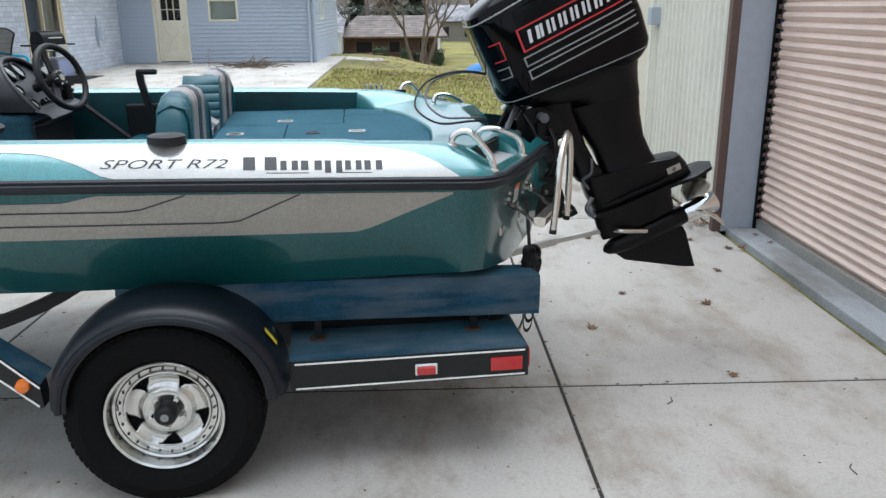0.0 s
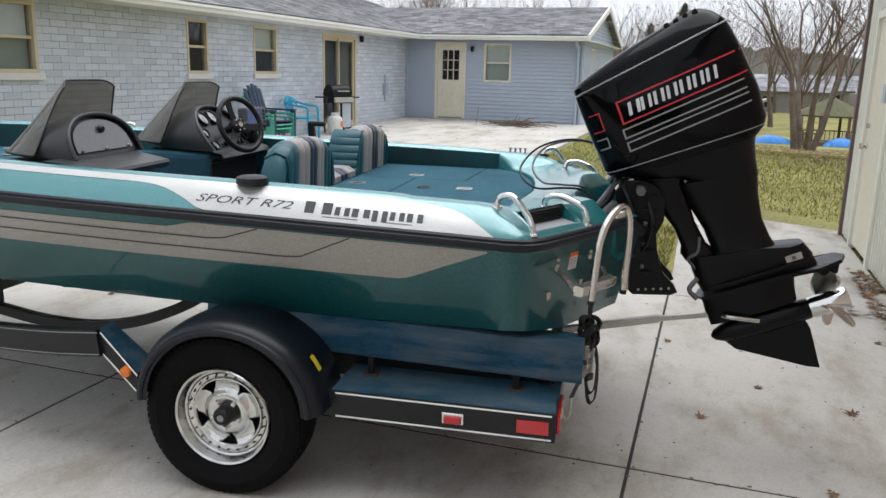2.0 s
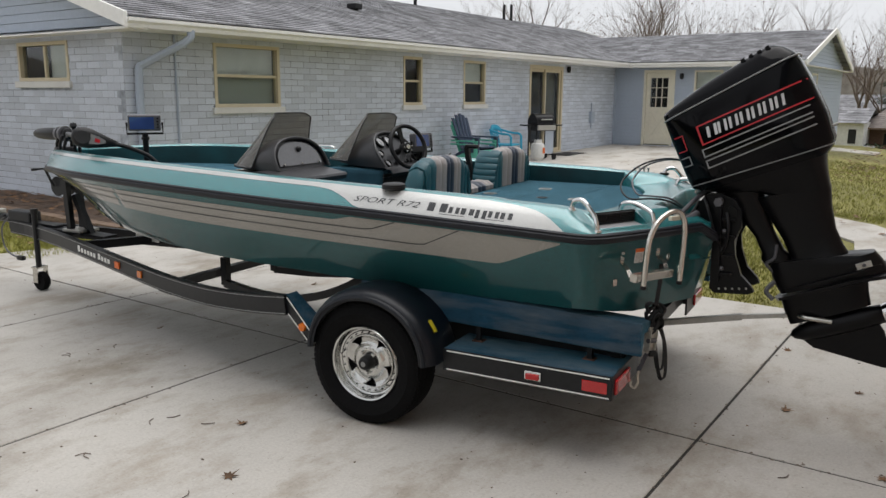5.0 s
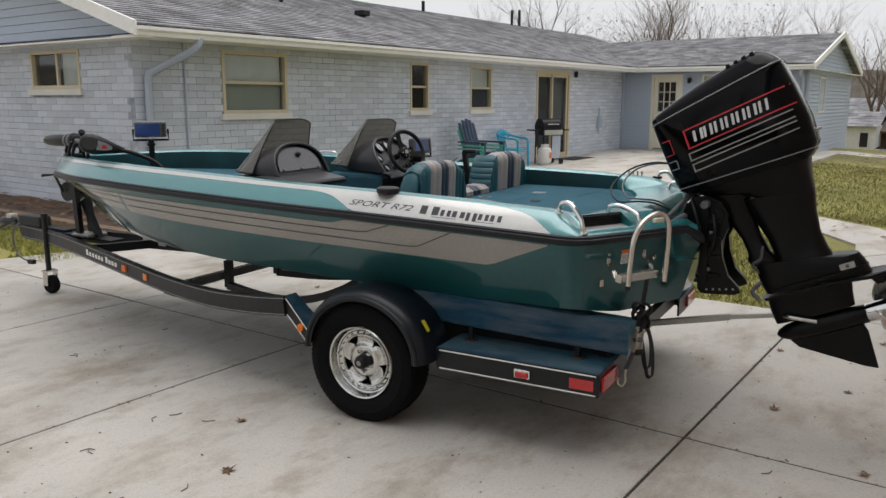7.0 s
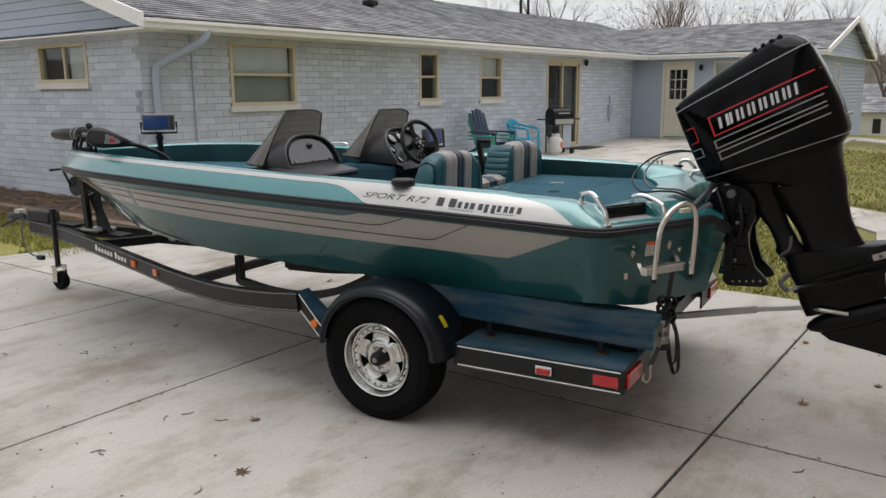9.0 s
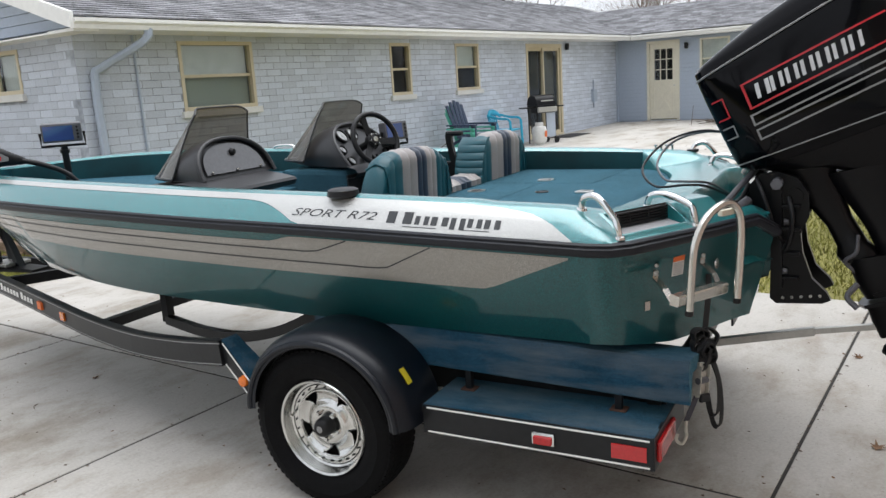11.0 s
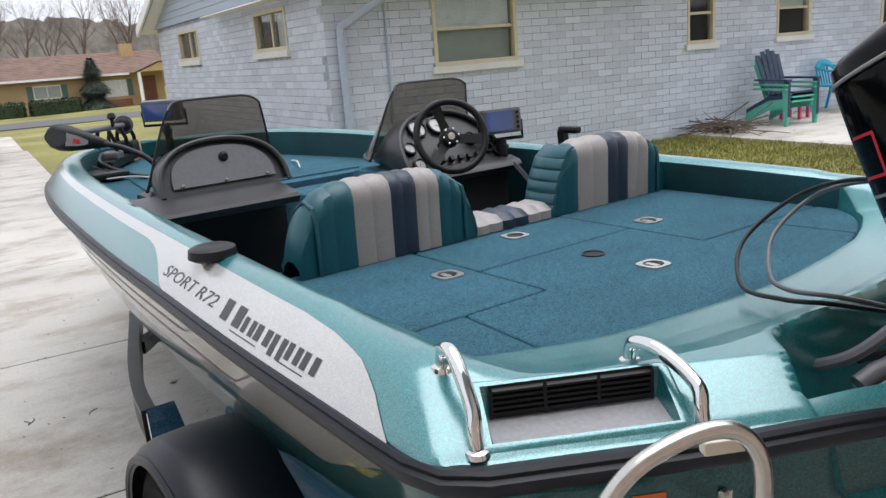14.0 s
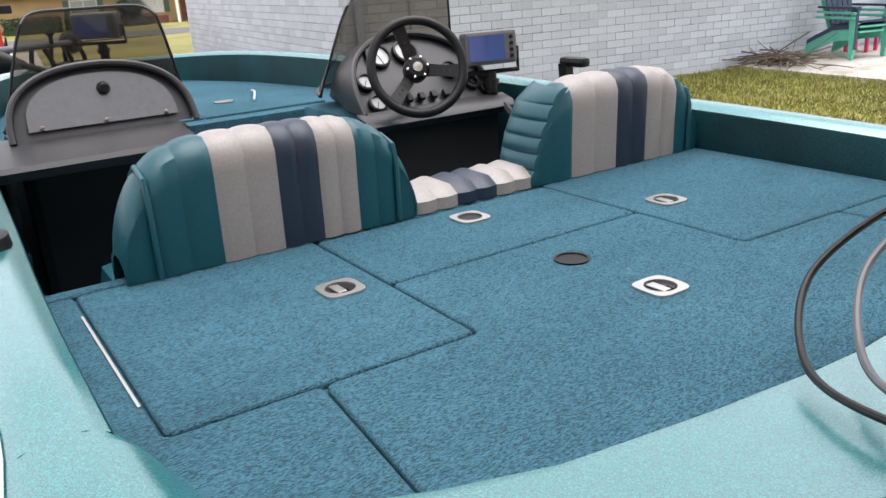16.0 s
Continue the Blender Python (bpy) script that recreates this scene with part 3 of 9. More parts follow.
roof = part("roof", bm, M_roof, house, "weathered grey asphalt shingle roof")
roof.location.z = EAVE
bm = bmesh.new()
for x0, z0 in ((-6.9, 2.66), (-17.5, 2.60)):
    grid(bm, [[(x0, 6.46, z0), (-12.1, 6.46, 4.28)], [(x0, 30.8, z0), (-12.1, 30.8, 4.28)]])
part("roof_deck", bm, M_white, house).location.z = EAVE
# soffit, fascia and gutters
bm = bmesh.new()
box(bm, -7.47, -6.88, 6.46, 23.5, 2.60, 2.62)
box(bm, -7.0, -1.82, 23.5, 24.02, 2.60, 2.62)
box(bm, END + 0.04, -1.82, 24.02, 31.4, 2.60, 2.62)
part("soffit", bm, M_white, house).location.z = EAVE


def gutter(bm, p, q, out):
    """A white K-profile gutter along an eave."""
    p, q, out = Vector(p), Vector(q), Vector(out)
    prof = [(0.0, 0.0), (0.07, 0.0), (0.085, 0.05), (0.115, 0.08), (0.115, 0.125), (0.10, 0.125), (0.10, 0.10), (0.0, 0.09)]
    grid(bm, [[e + out * o + Vector((0, 0, z)) for o, z in prof] for e in (p, q)], True, True)


bm = bmesh.new()
gutter(bm, (-6.88, 6.41, 2.60), (-6.88, 23.5, 2.60), (1, 0, 0))
part("gutter", bm, M_white, house, "white metal gutter").location.z = EAVE
bm = bmesh.new()
gutter(bm, (-6.77, 23.5, 2.60), (-1.82, 23.5, 2.60), (0, -1, 0))
part("gutter", bm, M_white, house).location.z = EAVE
# rakes
for y in (6.37, 30.86):
    bm = bmesh.new()
    for s, x0, z0 in ((1, -6.80, 2.60), (-1, -17.5, 2.55)):
        grid(bm, [[Vector((x, yy, z + dz)) for yy, dz in ((y, 0), (y, 0.19), (y + 0.05, 0.19), (y + 0.05, 0))] for x, z in ((x0, z0), (-12.1, 4.24))], True, True)
    part("rake_board", bm, M_white, house).location.z = EAVE
bm = bmesh.new()
for s, y0 in ((1, 23.42), (-1, 31.5)):
    grid(bm, [[Vector((xx, y, z + dz)) for xx, dz in ((-1.85, 0), (-1.85, 0.16), (-1.80, 0.16), (-1.80, 0))] for y, z in ((y0, 2.60), (27.5, 3.68))], True, True)
part("rake_board", bm, M_white, house).location.z = EAVE
bm = bmesh.new()
box(bm, -12.0, -6.85, 6.43, GY - 0.03, 2.58, 2.60)
grid(bm, [[(-6.82, 6.43, 2.62), (-6.82, GY - 0.05, 2.62)], [(-12.1, 6.43, 4.25), (-12.1, GY - 0.05, 4.25)]])
part("rake_soffit", bm, M_white, house).location.z = EAVE


def window(y0, y1, z0, z1, m, panes, sill=True, split=True, lower=M_blind, upper=M_curtain, frame_m=M_tan):
    """A sash window in a wall: frame, sashes, panes, a sill, and behind them blinds, curtains or flat M_dark sheets
    painted as unlit room. Local x along the wall, y into it.
    """
    w = part("window", bmesh.new(), frame_m, house)
    w.matrix_basis = m
    f = 0.055
    b = bmesh.new()
    for a in ((y0, y0 + f, z0, z1), (y1 - f, y1, z0, z1), (y0 + f, y1 - f, z1 - f, z1), (y0 + f, y1 - f, z0, z0 + f)):
        box(b, a[0], a[1], -0.012, 0.10, a[2], a[3], 0.004)
    part("frame", b, frame_m, w)
    ins, mid = y0 + f, (z0 + z1) / 2
    if split:
        b = boxm(ins, y1 - f, 0.03, 0.075, mid - 0.022, mid + 0.022, bevel=0.004)
        part("meeting_rail", b, frame_m, w)
        halves = ((z0 + f, mid - 0.022, lower), (mid + 0.022, z1 - f, upper))
        for a, c, back in halves:
            p = part("pane", boxm(ins, y1 - f, 0.05, 0.056, a, c), M_pane, w)
            p.visible_shadow = False
            part("pane_backing", boxm(ins, y1 - f, 0.12, 0.13, a, c), back, w)
    else:
        xm = (y0 + y1) / 2
        part("mullion", boxm(xm - 0.025, xm + 0.025, 0.03, 0.075, z0 + f, z1 - f, bevel=0.004), frame_m, w)
        for a, c, back in ((ins, xm - 0.025, lower), (xm + 0.025, y1 - f, upper)):
            p = part("pane", boxm(a, c, 0.05, 0.056, z0 + f, z1 - f), M_pane, w)
            p.visible_shadow = False
            part("pane_backing", boxm(a, c, 0.12, 0.13, z0 + f, z1 - f), back, w)
    if sill:
        part("sill", boxm(y0 - 0.06, y1 + 0.06, -0.06, 0.10, z0 - 0.095, z0, bevel=0.008), M_sill, w, "pale stone sill")
    return w


east = Matrix(((0, -1, 0, WX), (1, 0, 0, 0), (0, 0, 1, 0), (0, 0, 0, 1)))
south = Matrix.Translation((0, GY, 0))
north = Matrix.Translation((0, WY, 0))
window(*LONG[0], east, 2)
# M_dark backing puts the shade of the room into the colour
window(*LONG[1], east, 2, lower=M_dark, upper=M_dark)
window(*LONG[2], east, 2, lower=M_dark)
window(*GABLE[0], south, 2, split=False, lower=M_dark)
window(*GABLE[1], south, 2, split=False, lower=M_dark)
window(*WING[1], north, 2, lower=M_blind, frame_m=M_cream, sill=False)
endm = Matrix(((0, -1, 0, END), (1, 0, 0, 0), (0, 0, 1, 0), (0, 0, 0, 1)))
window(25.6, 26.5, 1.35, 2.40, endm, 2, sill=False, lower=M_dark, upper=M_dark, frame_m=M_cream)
# sliding glass door
M_wood_blind = mat("brown_blind", (0.16, 0.15, 0.12), 0.7, vary=0.2, grain=5)
sd = part("sliding_door", bmesh.new(), M_tan, house)
sd.matrix_basis = east
y0, y1, z0, z1 = LONG[3]
b = bmesh.new()
for a in ((y0, y0 + 0.09, z0, z1), (y1 - 0.09, y1, z0, z1), (y0 + 0.09, y1 - 0.09, z1 - 0.1, z1), (y0 + 0.09, y1 - 0.09, z0, z0 + 0.05)):
    box(b, a[0], a[1], -0.015, 0.12, a[2], a[3], 0.005)
part("frame", b, M_tan, sd)
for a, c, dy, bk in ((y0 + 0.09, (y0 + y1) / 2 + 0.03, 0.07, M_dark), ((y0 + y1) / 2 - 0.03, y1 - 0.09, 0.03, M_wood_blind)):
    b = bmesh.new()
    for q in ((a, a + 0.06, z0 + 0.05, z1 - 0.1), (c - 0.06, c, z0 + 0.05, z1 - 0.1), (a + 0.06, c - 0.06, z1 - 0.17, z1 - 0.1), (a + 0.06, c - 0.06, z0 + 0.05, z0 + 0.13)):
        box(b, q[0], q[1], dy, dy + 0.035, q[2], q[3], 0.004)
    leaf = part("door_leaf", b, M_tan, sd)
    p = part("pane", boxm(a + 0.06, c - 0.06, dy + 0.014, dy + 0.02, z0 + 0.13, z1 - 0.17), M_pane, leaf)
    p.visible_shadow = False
    # behind the glass: near-black painted as an unlit room, and a brown sheet
    part("door_backing", boxm(a + 0.06, c - 0.06, 0.16, 0.17, z0 + 0.13, z1 - 0.17), bk, leaf)
# half-glazed back door with nine lights and a crossbuck panel
dr = part("back_door", bmesh.new(), M_cream, house, "cream half-glazed door with crossbuck panel")
dr.matrix_basis = north
x0, x1, z0, z1 = WING[0]
b = bmesh.new()
for a in ((x0, x0 + 0.08, z0, z1), (x1 - 0.08, x1, z0, z1), (x0 + 0.08, x1 - 0.08, z1 - 0.08, z1)):
    box(b, a[0], a[1], -0.03, 0.1, a[2], a[3], 0.004)
part("frame", b, M_cream, dr)
lx0, lx1, lz0, lz1 = x0 + 0.085, x1 - 0.085, z0 + 0.04, z1 - 0.085
gx0, gx1, gz0, gz1 = lx0 + 0.13, lx1 - 0.13, lz0 + 1.12, lz1 - 0.15
b = bmesh.new()
for a in ((lx0, gx0, lz0, lz1), (gx1, lx1, lz0, lz1), (gx0, gx1, gz1, lz1), (gx0, gx1, lz0, gz0)):
    box(b, a[0], a[1], 0.02, 0.06, a[2], a[3])
part("leaf", b, M_cream, dr)
b = bmesh.new()
for i in range(1, 3):
    xx = gx0 + (gx1 - gx0) * i / 3
    box(b, xx - 0.012, xx + 0.012, 0.015, 0.05, gz0, gz1)
    zz = gz0 + (gz1 - gz0) * i / 3
    box(b, gx0, gx1, 0.017, 0.048, zz - 0.012, zz + 0.012)
part("muntins", b, M_cream, dr)
for i in range(3):
    for j in range(3):
        pa = part("pane", boxm(gx0 + (gx1 - gx0) * i / 3 + 0.012, gx0 + (gx1 - gx0) * (i + 1) / 3 - 0.012, 0.03, 0.036, gz0 + (gz1 - gz0) * j / 3 + 0.012, gz0 + (gz1 - gz0) * (j + 1) / 3 - 0.012), M_pane, dr)
        pa.visible_shadow = False
# flat near-black sheet stands in for the unlit room behind the panes
part("interior_shade", boxm(gx0, gx1, 0.12, 0.13, gz0, gz1), M_dark, dr)
b = bmesh.new()
pz0, pz1 = lz0 + 0.16, gz0 - 0.12
for (ax, az), (bx, bz) in (((gx0, pz0), (gx1, pz1)), ((gx0, pz1), (gx1, pz0))):
    d = Vector((bx - ax, 0, bz - az))
    box(b, 0, d.length, -0.012, 0.012, -0.02, 0.02, m=Matrix.Translation((ax, 0.016, az)) @ Matrix.Rotation(-math.atan2(d.z, d.x), 4, "Y"))
for a in ((gx0, gx1, pz1, pz1 + 0.03), (gx0, gx1, pz0 - 0.03, pz0), (gx0 - 0.03, gx0, pz0 - 0.03, pz1 + 0.03), (gx1, gx1 + 0.03, pz0 - 0.03, pz1 + 0.03)):
    box(b, a[0], a[1], 0.006, 0.03, a[2], a[3])
part("crossbuck", b, M_cream, dr)
part("door_knob", lathe(bmesh.new(), [(0.001, -0.06), (0.028, -0.055), (0.028, -0.03), (0.012, -0.02), (0.012, 0.0)], 14, "Y", (lx1 - 0.06, 0.02, lz0 + 0.95)), M_steel, dr, smooth=True)
part("step", boxm(x0 - 0.05, x1 + 0.05, -0.35, 0.0, 0.12, 0.22, bevel=0.01), M_concrete, dr)
# downspouts, conduit, lamps, meter, roof vents
bm = bmesh.new()
tube(bm, bend([(-6.85, 7.45, 2.58), (-6.9, 7.38, 2.42), (-7.32, 7.03, 2.13), (-7.40, 6.95, 1.97), (-7.40, 6.95, 1.0), (-7.40, 6.95, 0.15)], 4), 0.055, 8)
part("downspout", bm, M_siding, house, "grey-blue downspout", smooth=True)
bm = bmesh.new()
tube(bm, bend([(END - 0.1, 23.5, 2.58), (END - 0.12, 23.62, 2.4), (END - 0.12, 23.97, 2.2), (END - 0.12, 23.97, 0.15)], 4), 0.045, 8)
part("downspout", bm, M_siding, house, smooth=True)
bm = bmesh.new()
tube(bm, [(-7.47, 7.62, 2.55), (-7.47, 7.62, 0.2)], 0.016, 8)
part("conduit", bm, M_siding, house)
bm = bmesh.new()
tube(bm, [(-7.46, 22.3, 0.75), (-7.46, 22.3, 1.5)], 0.02, 8)
box(bm, -7.49, -7.40, 22.2, 22.42, 0.9, 1.25, 0.01)
part("meter_box", bm, M_siding, house)
for x, y, z in ((-7.42, 20.6, 2.42), (-5.36, 23.98, 2.30)):
    bm = bmesh.new()
    lathe(bm, [(0.001, 0.09), (0.05, 0.08), (0.06, 0.0), (0.045, -0.08), (0.001, -0.09)], 12, "Z", (x, y, z))
    part("wall_lamp", bm, M_black, house, smooth=True)
for x, y, h in ((-10.6, 9.5, 0.22), (-10.2, 12.2, 0.3), (-9.6, 14.1, 0.10), (-11.9, 24.6, 0.45), (-11.9, 25.1, 0.5), (-11.0, 13.4, 0.1), (-12.0, 19.6, 0.25)):
    z = 2.76 + (-6.86 - x) * 0.309
    bm = bmesh.new()
    if h < 0.15:
        box(bm, x - 0.14, x + 0.14, y - 0.12, y + 0.12, z - 0.03, z + h, 0.03, m=None)
    else:
        tube(bm, [(x, y, z - 0.1), (x, y, z + h)], 0.05, 10)
    part("roof_vent", bm, M_black, house)
bm = boxm(-12.7, -11.9, 15.4, 16.4, 4.1, 4.75, bevel=0.02)
chim = part("chimney", bm, M_mortar, house)
part("chimney_cap", boxm(-12.75, -11.85, 15.35, 16.45, 4.75, 4.82, bevel=0.01), M_black, chim)

# ---- shop with roll-up door ----
SX = 3.12
shop = thing("workshop", pose(0, 0, 0), "cream ribbed-metal workshop with roll-up door", "workshop")
bm = bmesh.new()
box(bm, SX + 0.03, SX + 0.15, 6.57, 8.50, 0.0, 4.2)
box(bm, SX + 0.03, SX + 0.15, 9.56, 10.15, 0.0, 4.2)
box(bm, SX + 0.03, SX + 0.15, 8.50, 9.56, 2.33, 4.2)
box(bm, SX + 0.15, 14, 10.0, 10.15, 0.0, 4.2)
box(bm, 13.85, 14, -6.0, 10.0, 0.0, 4.2)
box(bm, 3.6, 13.85, -6.0, -5.85, 0.0, 4.2)
box(bm, 3.5, 3.6, -6.0, -0.4, 0.0, 4.2)
box(bm, 3.42, 3.6, -0.4, 6.43, 3.15, 4.2)
part("wall", bm, M_shop, shop)
bm = bmesh.new()
for y0, y1, z0 in ((6.52, 8.46, 0.04), (9.60, 10.13, 0.04), (8.46, 9.60, 2.38)):
    y = y0
    while y < y1 - 0.02:
        grid(bm, [[(SX + o, yy, z) for o, yy in ((0.03, y), (0.0, y + 0.018), (0.0, y + 0.05), (0.03, y + 0.068))] for z in (z0, 4.2)])
        y += 0.115
part("ribs", bm, M_shop, shop, "vertical ribs of cream metal cladding")
part("roof", boxm(2.8, 14.3, -6.3, 10.45, 4.2, 4.35, bevel=0.02), M_shoptrim, shop)
post = part("door_jamb", boxm(3.15, 3.62, 6.44, 6.56, 0.0, 4.2, bevel=0.006), M_shoptrim, shop, "grey-blue steel door jamb")
part("door_seal", boxm(3.395, 3.425, 6.405, 6.438, 0.0, 3.3), M_rubber, shop, "black rubber seal")
for a in ((3.085, 3.15, 6.44, 6.51, 4.2), (3.09, 3.14, 10.08, 10.17, 4.2)):
    part("corner_trim", boxm(a[0], a[1], a[2], a[3], 0.0, a[4], bevel=0.004), M_browntrim, shop)
door = part("side_door", boxm(3.13, 3.17, 8.56, 9.50, 0.05, 2.27, bevel=0.004), M_cream, shop, "cream steel entry door")
bm = bmesh.new()
for a in ((8.49, 8.56, 0.0, 2.34), (9.50, 9.57, 0.0, 2.34), (8.56, 9.50, 2.27, 2.34)):
    box(bm, 3.10, 3.17, a[0], a[1], a[2], a[3], 0.004)
part("door_frame", bm, M_shop, door)
bm = bmesh.new()
lathe(bm, [(0.001, -0.07), (0.03, -0.065), (0.03, -0.035), (0.012, -0.02), (0.03, -0.01), (0.03, 0.0)], 12, "X", (3.13, 9.38, 1.05))
part("door_knob", bm, M_steel, door, smooth=True)
part("deadbolt", lathe(bmesh.new(), [(0.001, -0.03), (0.025, -0.028), (0.025, 0.0)], 12, "X", (3.13, 9.38, 1.25)), M_steel, door, smooth=True)
part("switch_box", boxm(3.03, 3.12, 8.27, 8.40, 1.50, 1.66, bevel=0.008), M_shoptrim, shop)
bm = bmesh.new()
tube(bm, [(3.085, 8.33, 1.5), (3.085, 8.33, 0.3)], 0.012, 6)
part("conduit", bm, M_shop, shop)
roller = part("roll_up_door", boxm(3.452, 3.47, -0.4, 6.40, 0.10, 3.15), M_roll, shop)
bm = bmesh.new()
grid(bm, [[(3.452, y, 0.0), (3.436, y, 0.012), (3.424, y, 0.032), (3.436, y, 0.052), (3.452, y, 0.064)] for y in (-0.4, 6.40)])
first = part("slat", bm, M_roll, roller, smooth=True)
first.location.z = 0.11
for i in range(1, 46):
    s = first.copy()
    scene.collection.objects.link(s)
    s.location.z = 0.11 + 0.066 * i
bm = bmesh.new()
for i in range(48):
    tube(bm, [(3.40, 6.398, 0.14 + 0.066 * i), (3.43, 6.398, 0.14 + 0.066 * i)], 0.016, 6)
tagged(part("end_lock", bm, M_browntrim, roller), kind="stuff")
part("sill_plate", boxm(3.405, 3.45, -0.4, 6.40, 0.031, 0.11, bevel=0.006), M_alu, shop, "grey metal bottom bar of the door")


# ---- boat ----
# Boat frame: u forward from the aft seats, v to starboard, z up.
BOAT = pose(0.187, 4.272, 0, 0, 0, 6.5)


def P(u, v, z):
    return Vector((-u, v, z))


def curve(xs, ys):
    """A smooth function through points."""
    xs, ys = np.array(xs, float), np.array(ys, float)
    m = np.gradient(ys, xs)

    def f(x):
        x = clamp(x, xs[0], xs[-1])
        i = min(max(int(np.searchsorted(xs, x)) - 1, 0), len(xs) - 2)
        h = xs[i + 1] - xs[i]
        t = (x - xs[i]) / h
        return float((2 * t ** 3 - 3 * t * t + 1) * ys[i] + (t ** 3 - 2 * t * t + t) * h * m[i] + (3 * t * t - 2 * t ** 3) * ys[i + 1] + (t ** 3 - t * t) * h * m[i + 1])
    return f


rail_v = curve([-1, -0.62, 0, 0.5, 1, 1.6, 2.2, 2.5, 2.8, 3.1, 3.4, 3.68, 3.94, 4.12, 4.21], [1.065, 1.068, 1.07, 1.055, 1.04, 1.01, 0.965, 0.93, 0.88, 0.81, 0.69, 0.54, 0.35, 0.19, 0.03])
rail_z = curve([-1.2, -0.8, -0.5, 0.1, 1, 2, 2.8, 3.4, 4.0, 4.3], [1.08, 1.085, 1.095, 1.112, 1.129, 1.152, 1.166, 1.163, 1.13, 1.11])
chine_v = curve([-1, 1, 2, 2.8, 3.4, 3.9, 4.1, 4.2], [0.90, 0.88, 0.79, 0.60, 0.36, 0.12, 0.03, 0.01])
chine_z = curve([-1, 1, 2, 3, 3.6, 4.0, 4.2], [0.71, 0.715, 0.73, 0.79, 0.88, 0.98, 1.05])
keel_z = curve([-1.2, -0.6, 1, 2.4, 3.0, 3.34, 3.66, 3.95, 4.13, 4.25], [0.57, 0.55, 0.50, 0.52, 0.57, 0.655, 0.80, 0.93, 1.02, 1.07])
STERN = [(-0.72, -1.064), (-0.79, -1.045), (-0.84, -0.995), (-0.895, -0.895), (-0.97, -0.76), (-1.045, -0.62), (-1.11, -0.475), (-1.152, -0.39), (-1.192, -0.322), (-1.212, -0.287), (-1.17, -0.27), (-1.17, 0.0)]
CRISP = [(-0.72, -1.064), (-0.80, -1.045), (-0.826, -1.012), *STERN[3:10], (-1.17, -0.285), (-1.17, 0.0)]
side_us = [4.20, 4.16, 4.09, *[4.0 - 0.2 * i for i in range(23)], -0.5, -0.62]


def side(u, s, side_sign=-1, off=0.0):
    """A point on the topside: s from 0 at the rail to 1 at the chine; off: outward."""
    r, c, zr, zc = rail_v(u) - 0.018, chine_v(u), rail_z(u) - 0.028, chine_z(u)
    v = r + (c - r) * s + 0.02 * math.sin(math.pi * s) * (1 if u < 2.5 else -1.6 * clamp((u - 2.5)))
    z = zr + (zc - zr) * s
    n = Vector((0, zr - zc, -(r - c))).normalized()
    return P(u, side_sign * (v + off * n.y), z + off * n.z)


def mapped(name, verts, faces, put, material, parent, tilt=0.0):
    """A flat outline in a unit square, laid on a curved surface by put(x, y)."""
    me = bpy.data.meshes.new(name)
    me.from_pydata([tuple(put(x + tilt * y, y)) for x, y in verts], [], faces)
    me.materials.append(material)
    ob = new(name, me)
    ob.parent = parent
    return ob


def words(name, text, put, material, parent, slant=0.0):
    """Lettering in the built-in font, stretched to fill the unit square of put()."""
    cu = bpy.data.curves.new(name, "FONT")
    cu.body, cu.shear, cu.resolution_u = text, slant, 3
    tmp = new(name, cu)
    bpy.context.view_layer.update()
    flat = tmp.to_mesh()
    co = [(v.co.x, v.co.y) for v in flat.vertices]
    faces = [tuple(q.vertices) for q in flat.polygons]
    tmp.to_mesh_clear()
    bpy.data.objects.remove(tmp)
    xs, ys = [c[0] for c in co], [c[1] for c in co]
    unit = [((x - min(xs)) / (max(xs) - min(xs)), (y - min(ys)) / (max(ys) - min(ys))) for x, y in co]
    return mapped(name, unit, faces, put, material, parent)


def emblem(slots, put, material, parent, tilt=0.0, wide=1.0):
    """A mark drawn as plain blocks: two upright bars in each slot (x0, x1, y0, y1)."""
    for x0, x1, y0, y1 in slots:
        w = x1 - x0
        for a, c in ((0.0, 0.36 * wide), (1 - 0.36 * wide, 1.0)):
            verts = [(x0 + w * (a + (c - a) * i / 2), y0 + (y1 - y0) * g / 2) for i in range(3) for g in range(3)]
            mapped("emblem_bar", verts, [(3 * i + g, 3 * i + 3 + g, 3 * i + 4 + g, 3 * i + 1 + g) for i in range(2) for g in range(2)], put, material, parent, tilt)


boat = thing("bass_boat", BOAT, "teal metal-flake bass boat with white and silver stripes, on its trailer", "boat")
bm = bmesh.new()
rows = []
for u in side_us:
    rows.append([side(u, s / 6) for s in range(7)] + [P(u, -chine_v(u) * (1 - k / 4), chine_z(u) + (keel_z(u) - chine_z(u)) * (k / 4) ** 0.9) for k in range(1, 5)])
for (ur, vr), (u, v) in zip(STERN, CRISP):
    zr, zc, zk = rail_z(u) - 0.028 - (0.06 * clamp((0.36 + v) / 0.06) if v > -0.36 else 0), 0.69 + 0.04 * clamp((-v - 0.8) / 0.25), 0.58
    out, mid = clamp((-v - 0.75) / 0.3), clamp((v + 0.39) / 0.065) if v < 0 else 0.0
    cu, cv = u + 0.044 - 0.024 * out + 0.034 * mid, v + (0.025 + 0.07 * out - 0.06 * mid if v < 0 else 0.0)
    row = []
    for s in range(7):
        k = clamp(s / 2)
        a, c = ur + (u - ur) * k, vr + (v - vr) * k
        row.append(P(a + 0.012 + (cu - u) * s / 6, c + (0.007 if v < 0 else 0.0) + (cv - v) * s / 6, zr + (zc - zr) * s / 6))
    row += [P(cu + 0.11 * k, cv * (1 - k / 4), zc + (zk - zc) * k / 4) for k in range(1, 5)]
    rows.append(row)
grid(bm, rows)
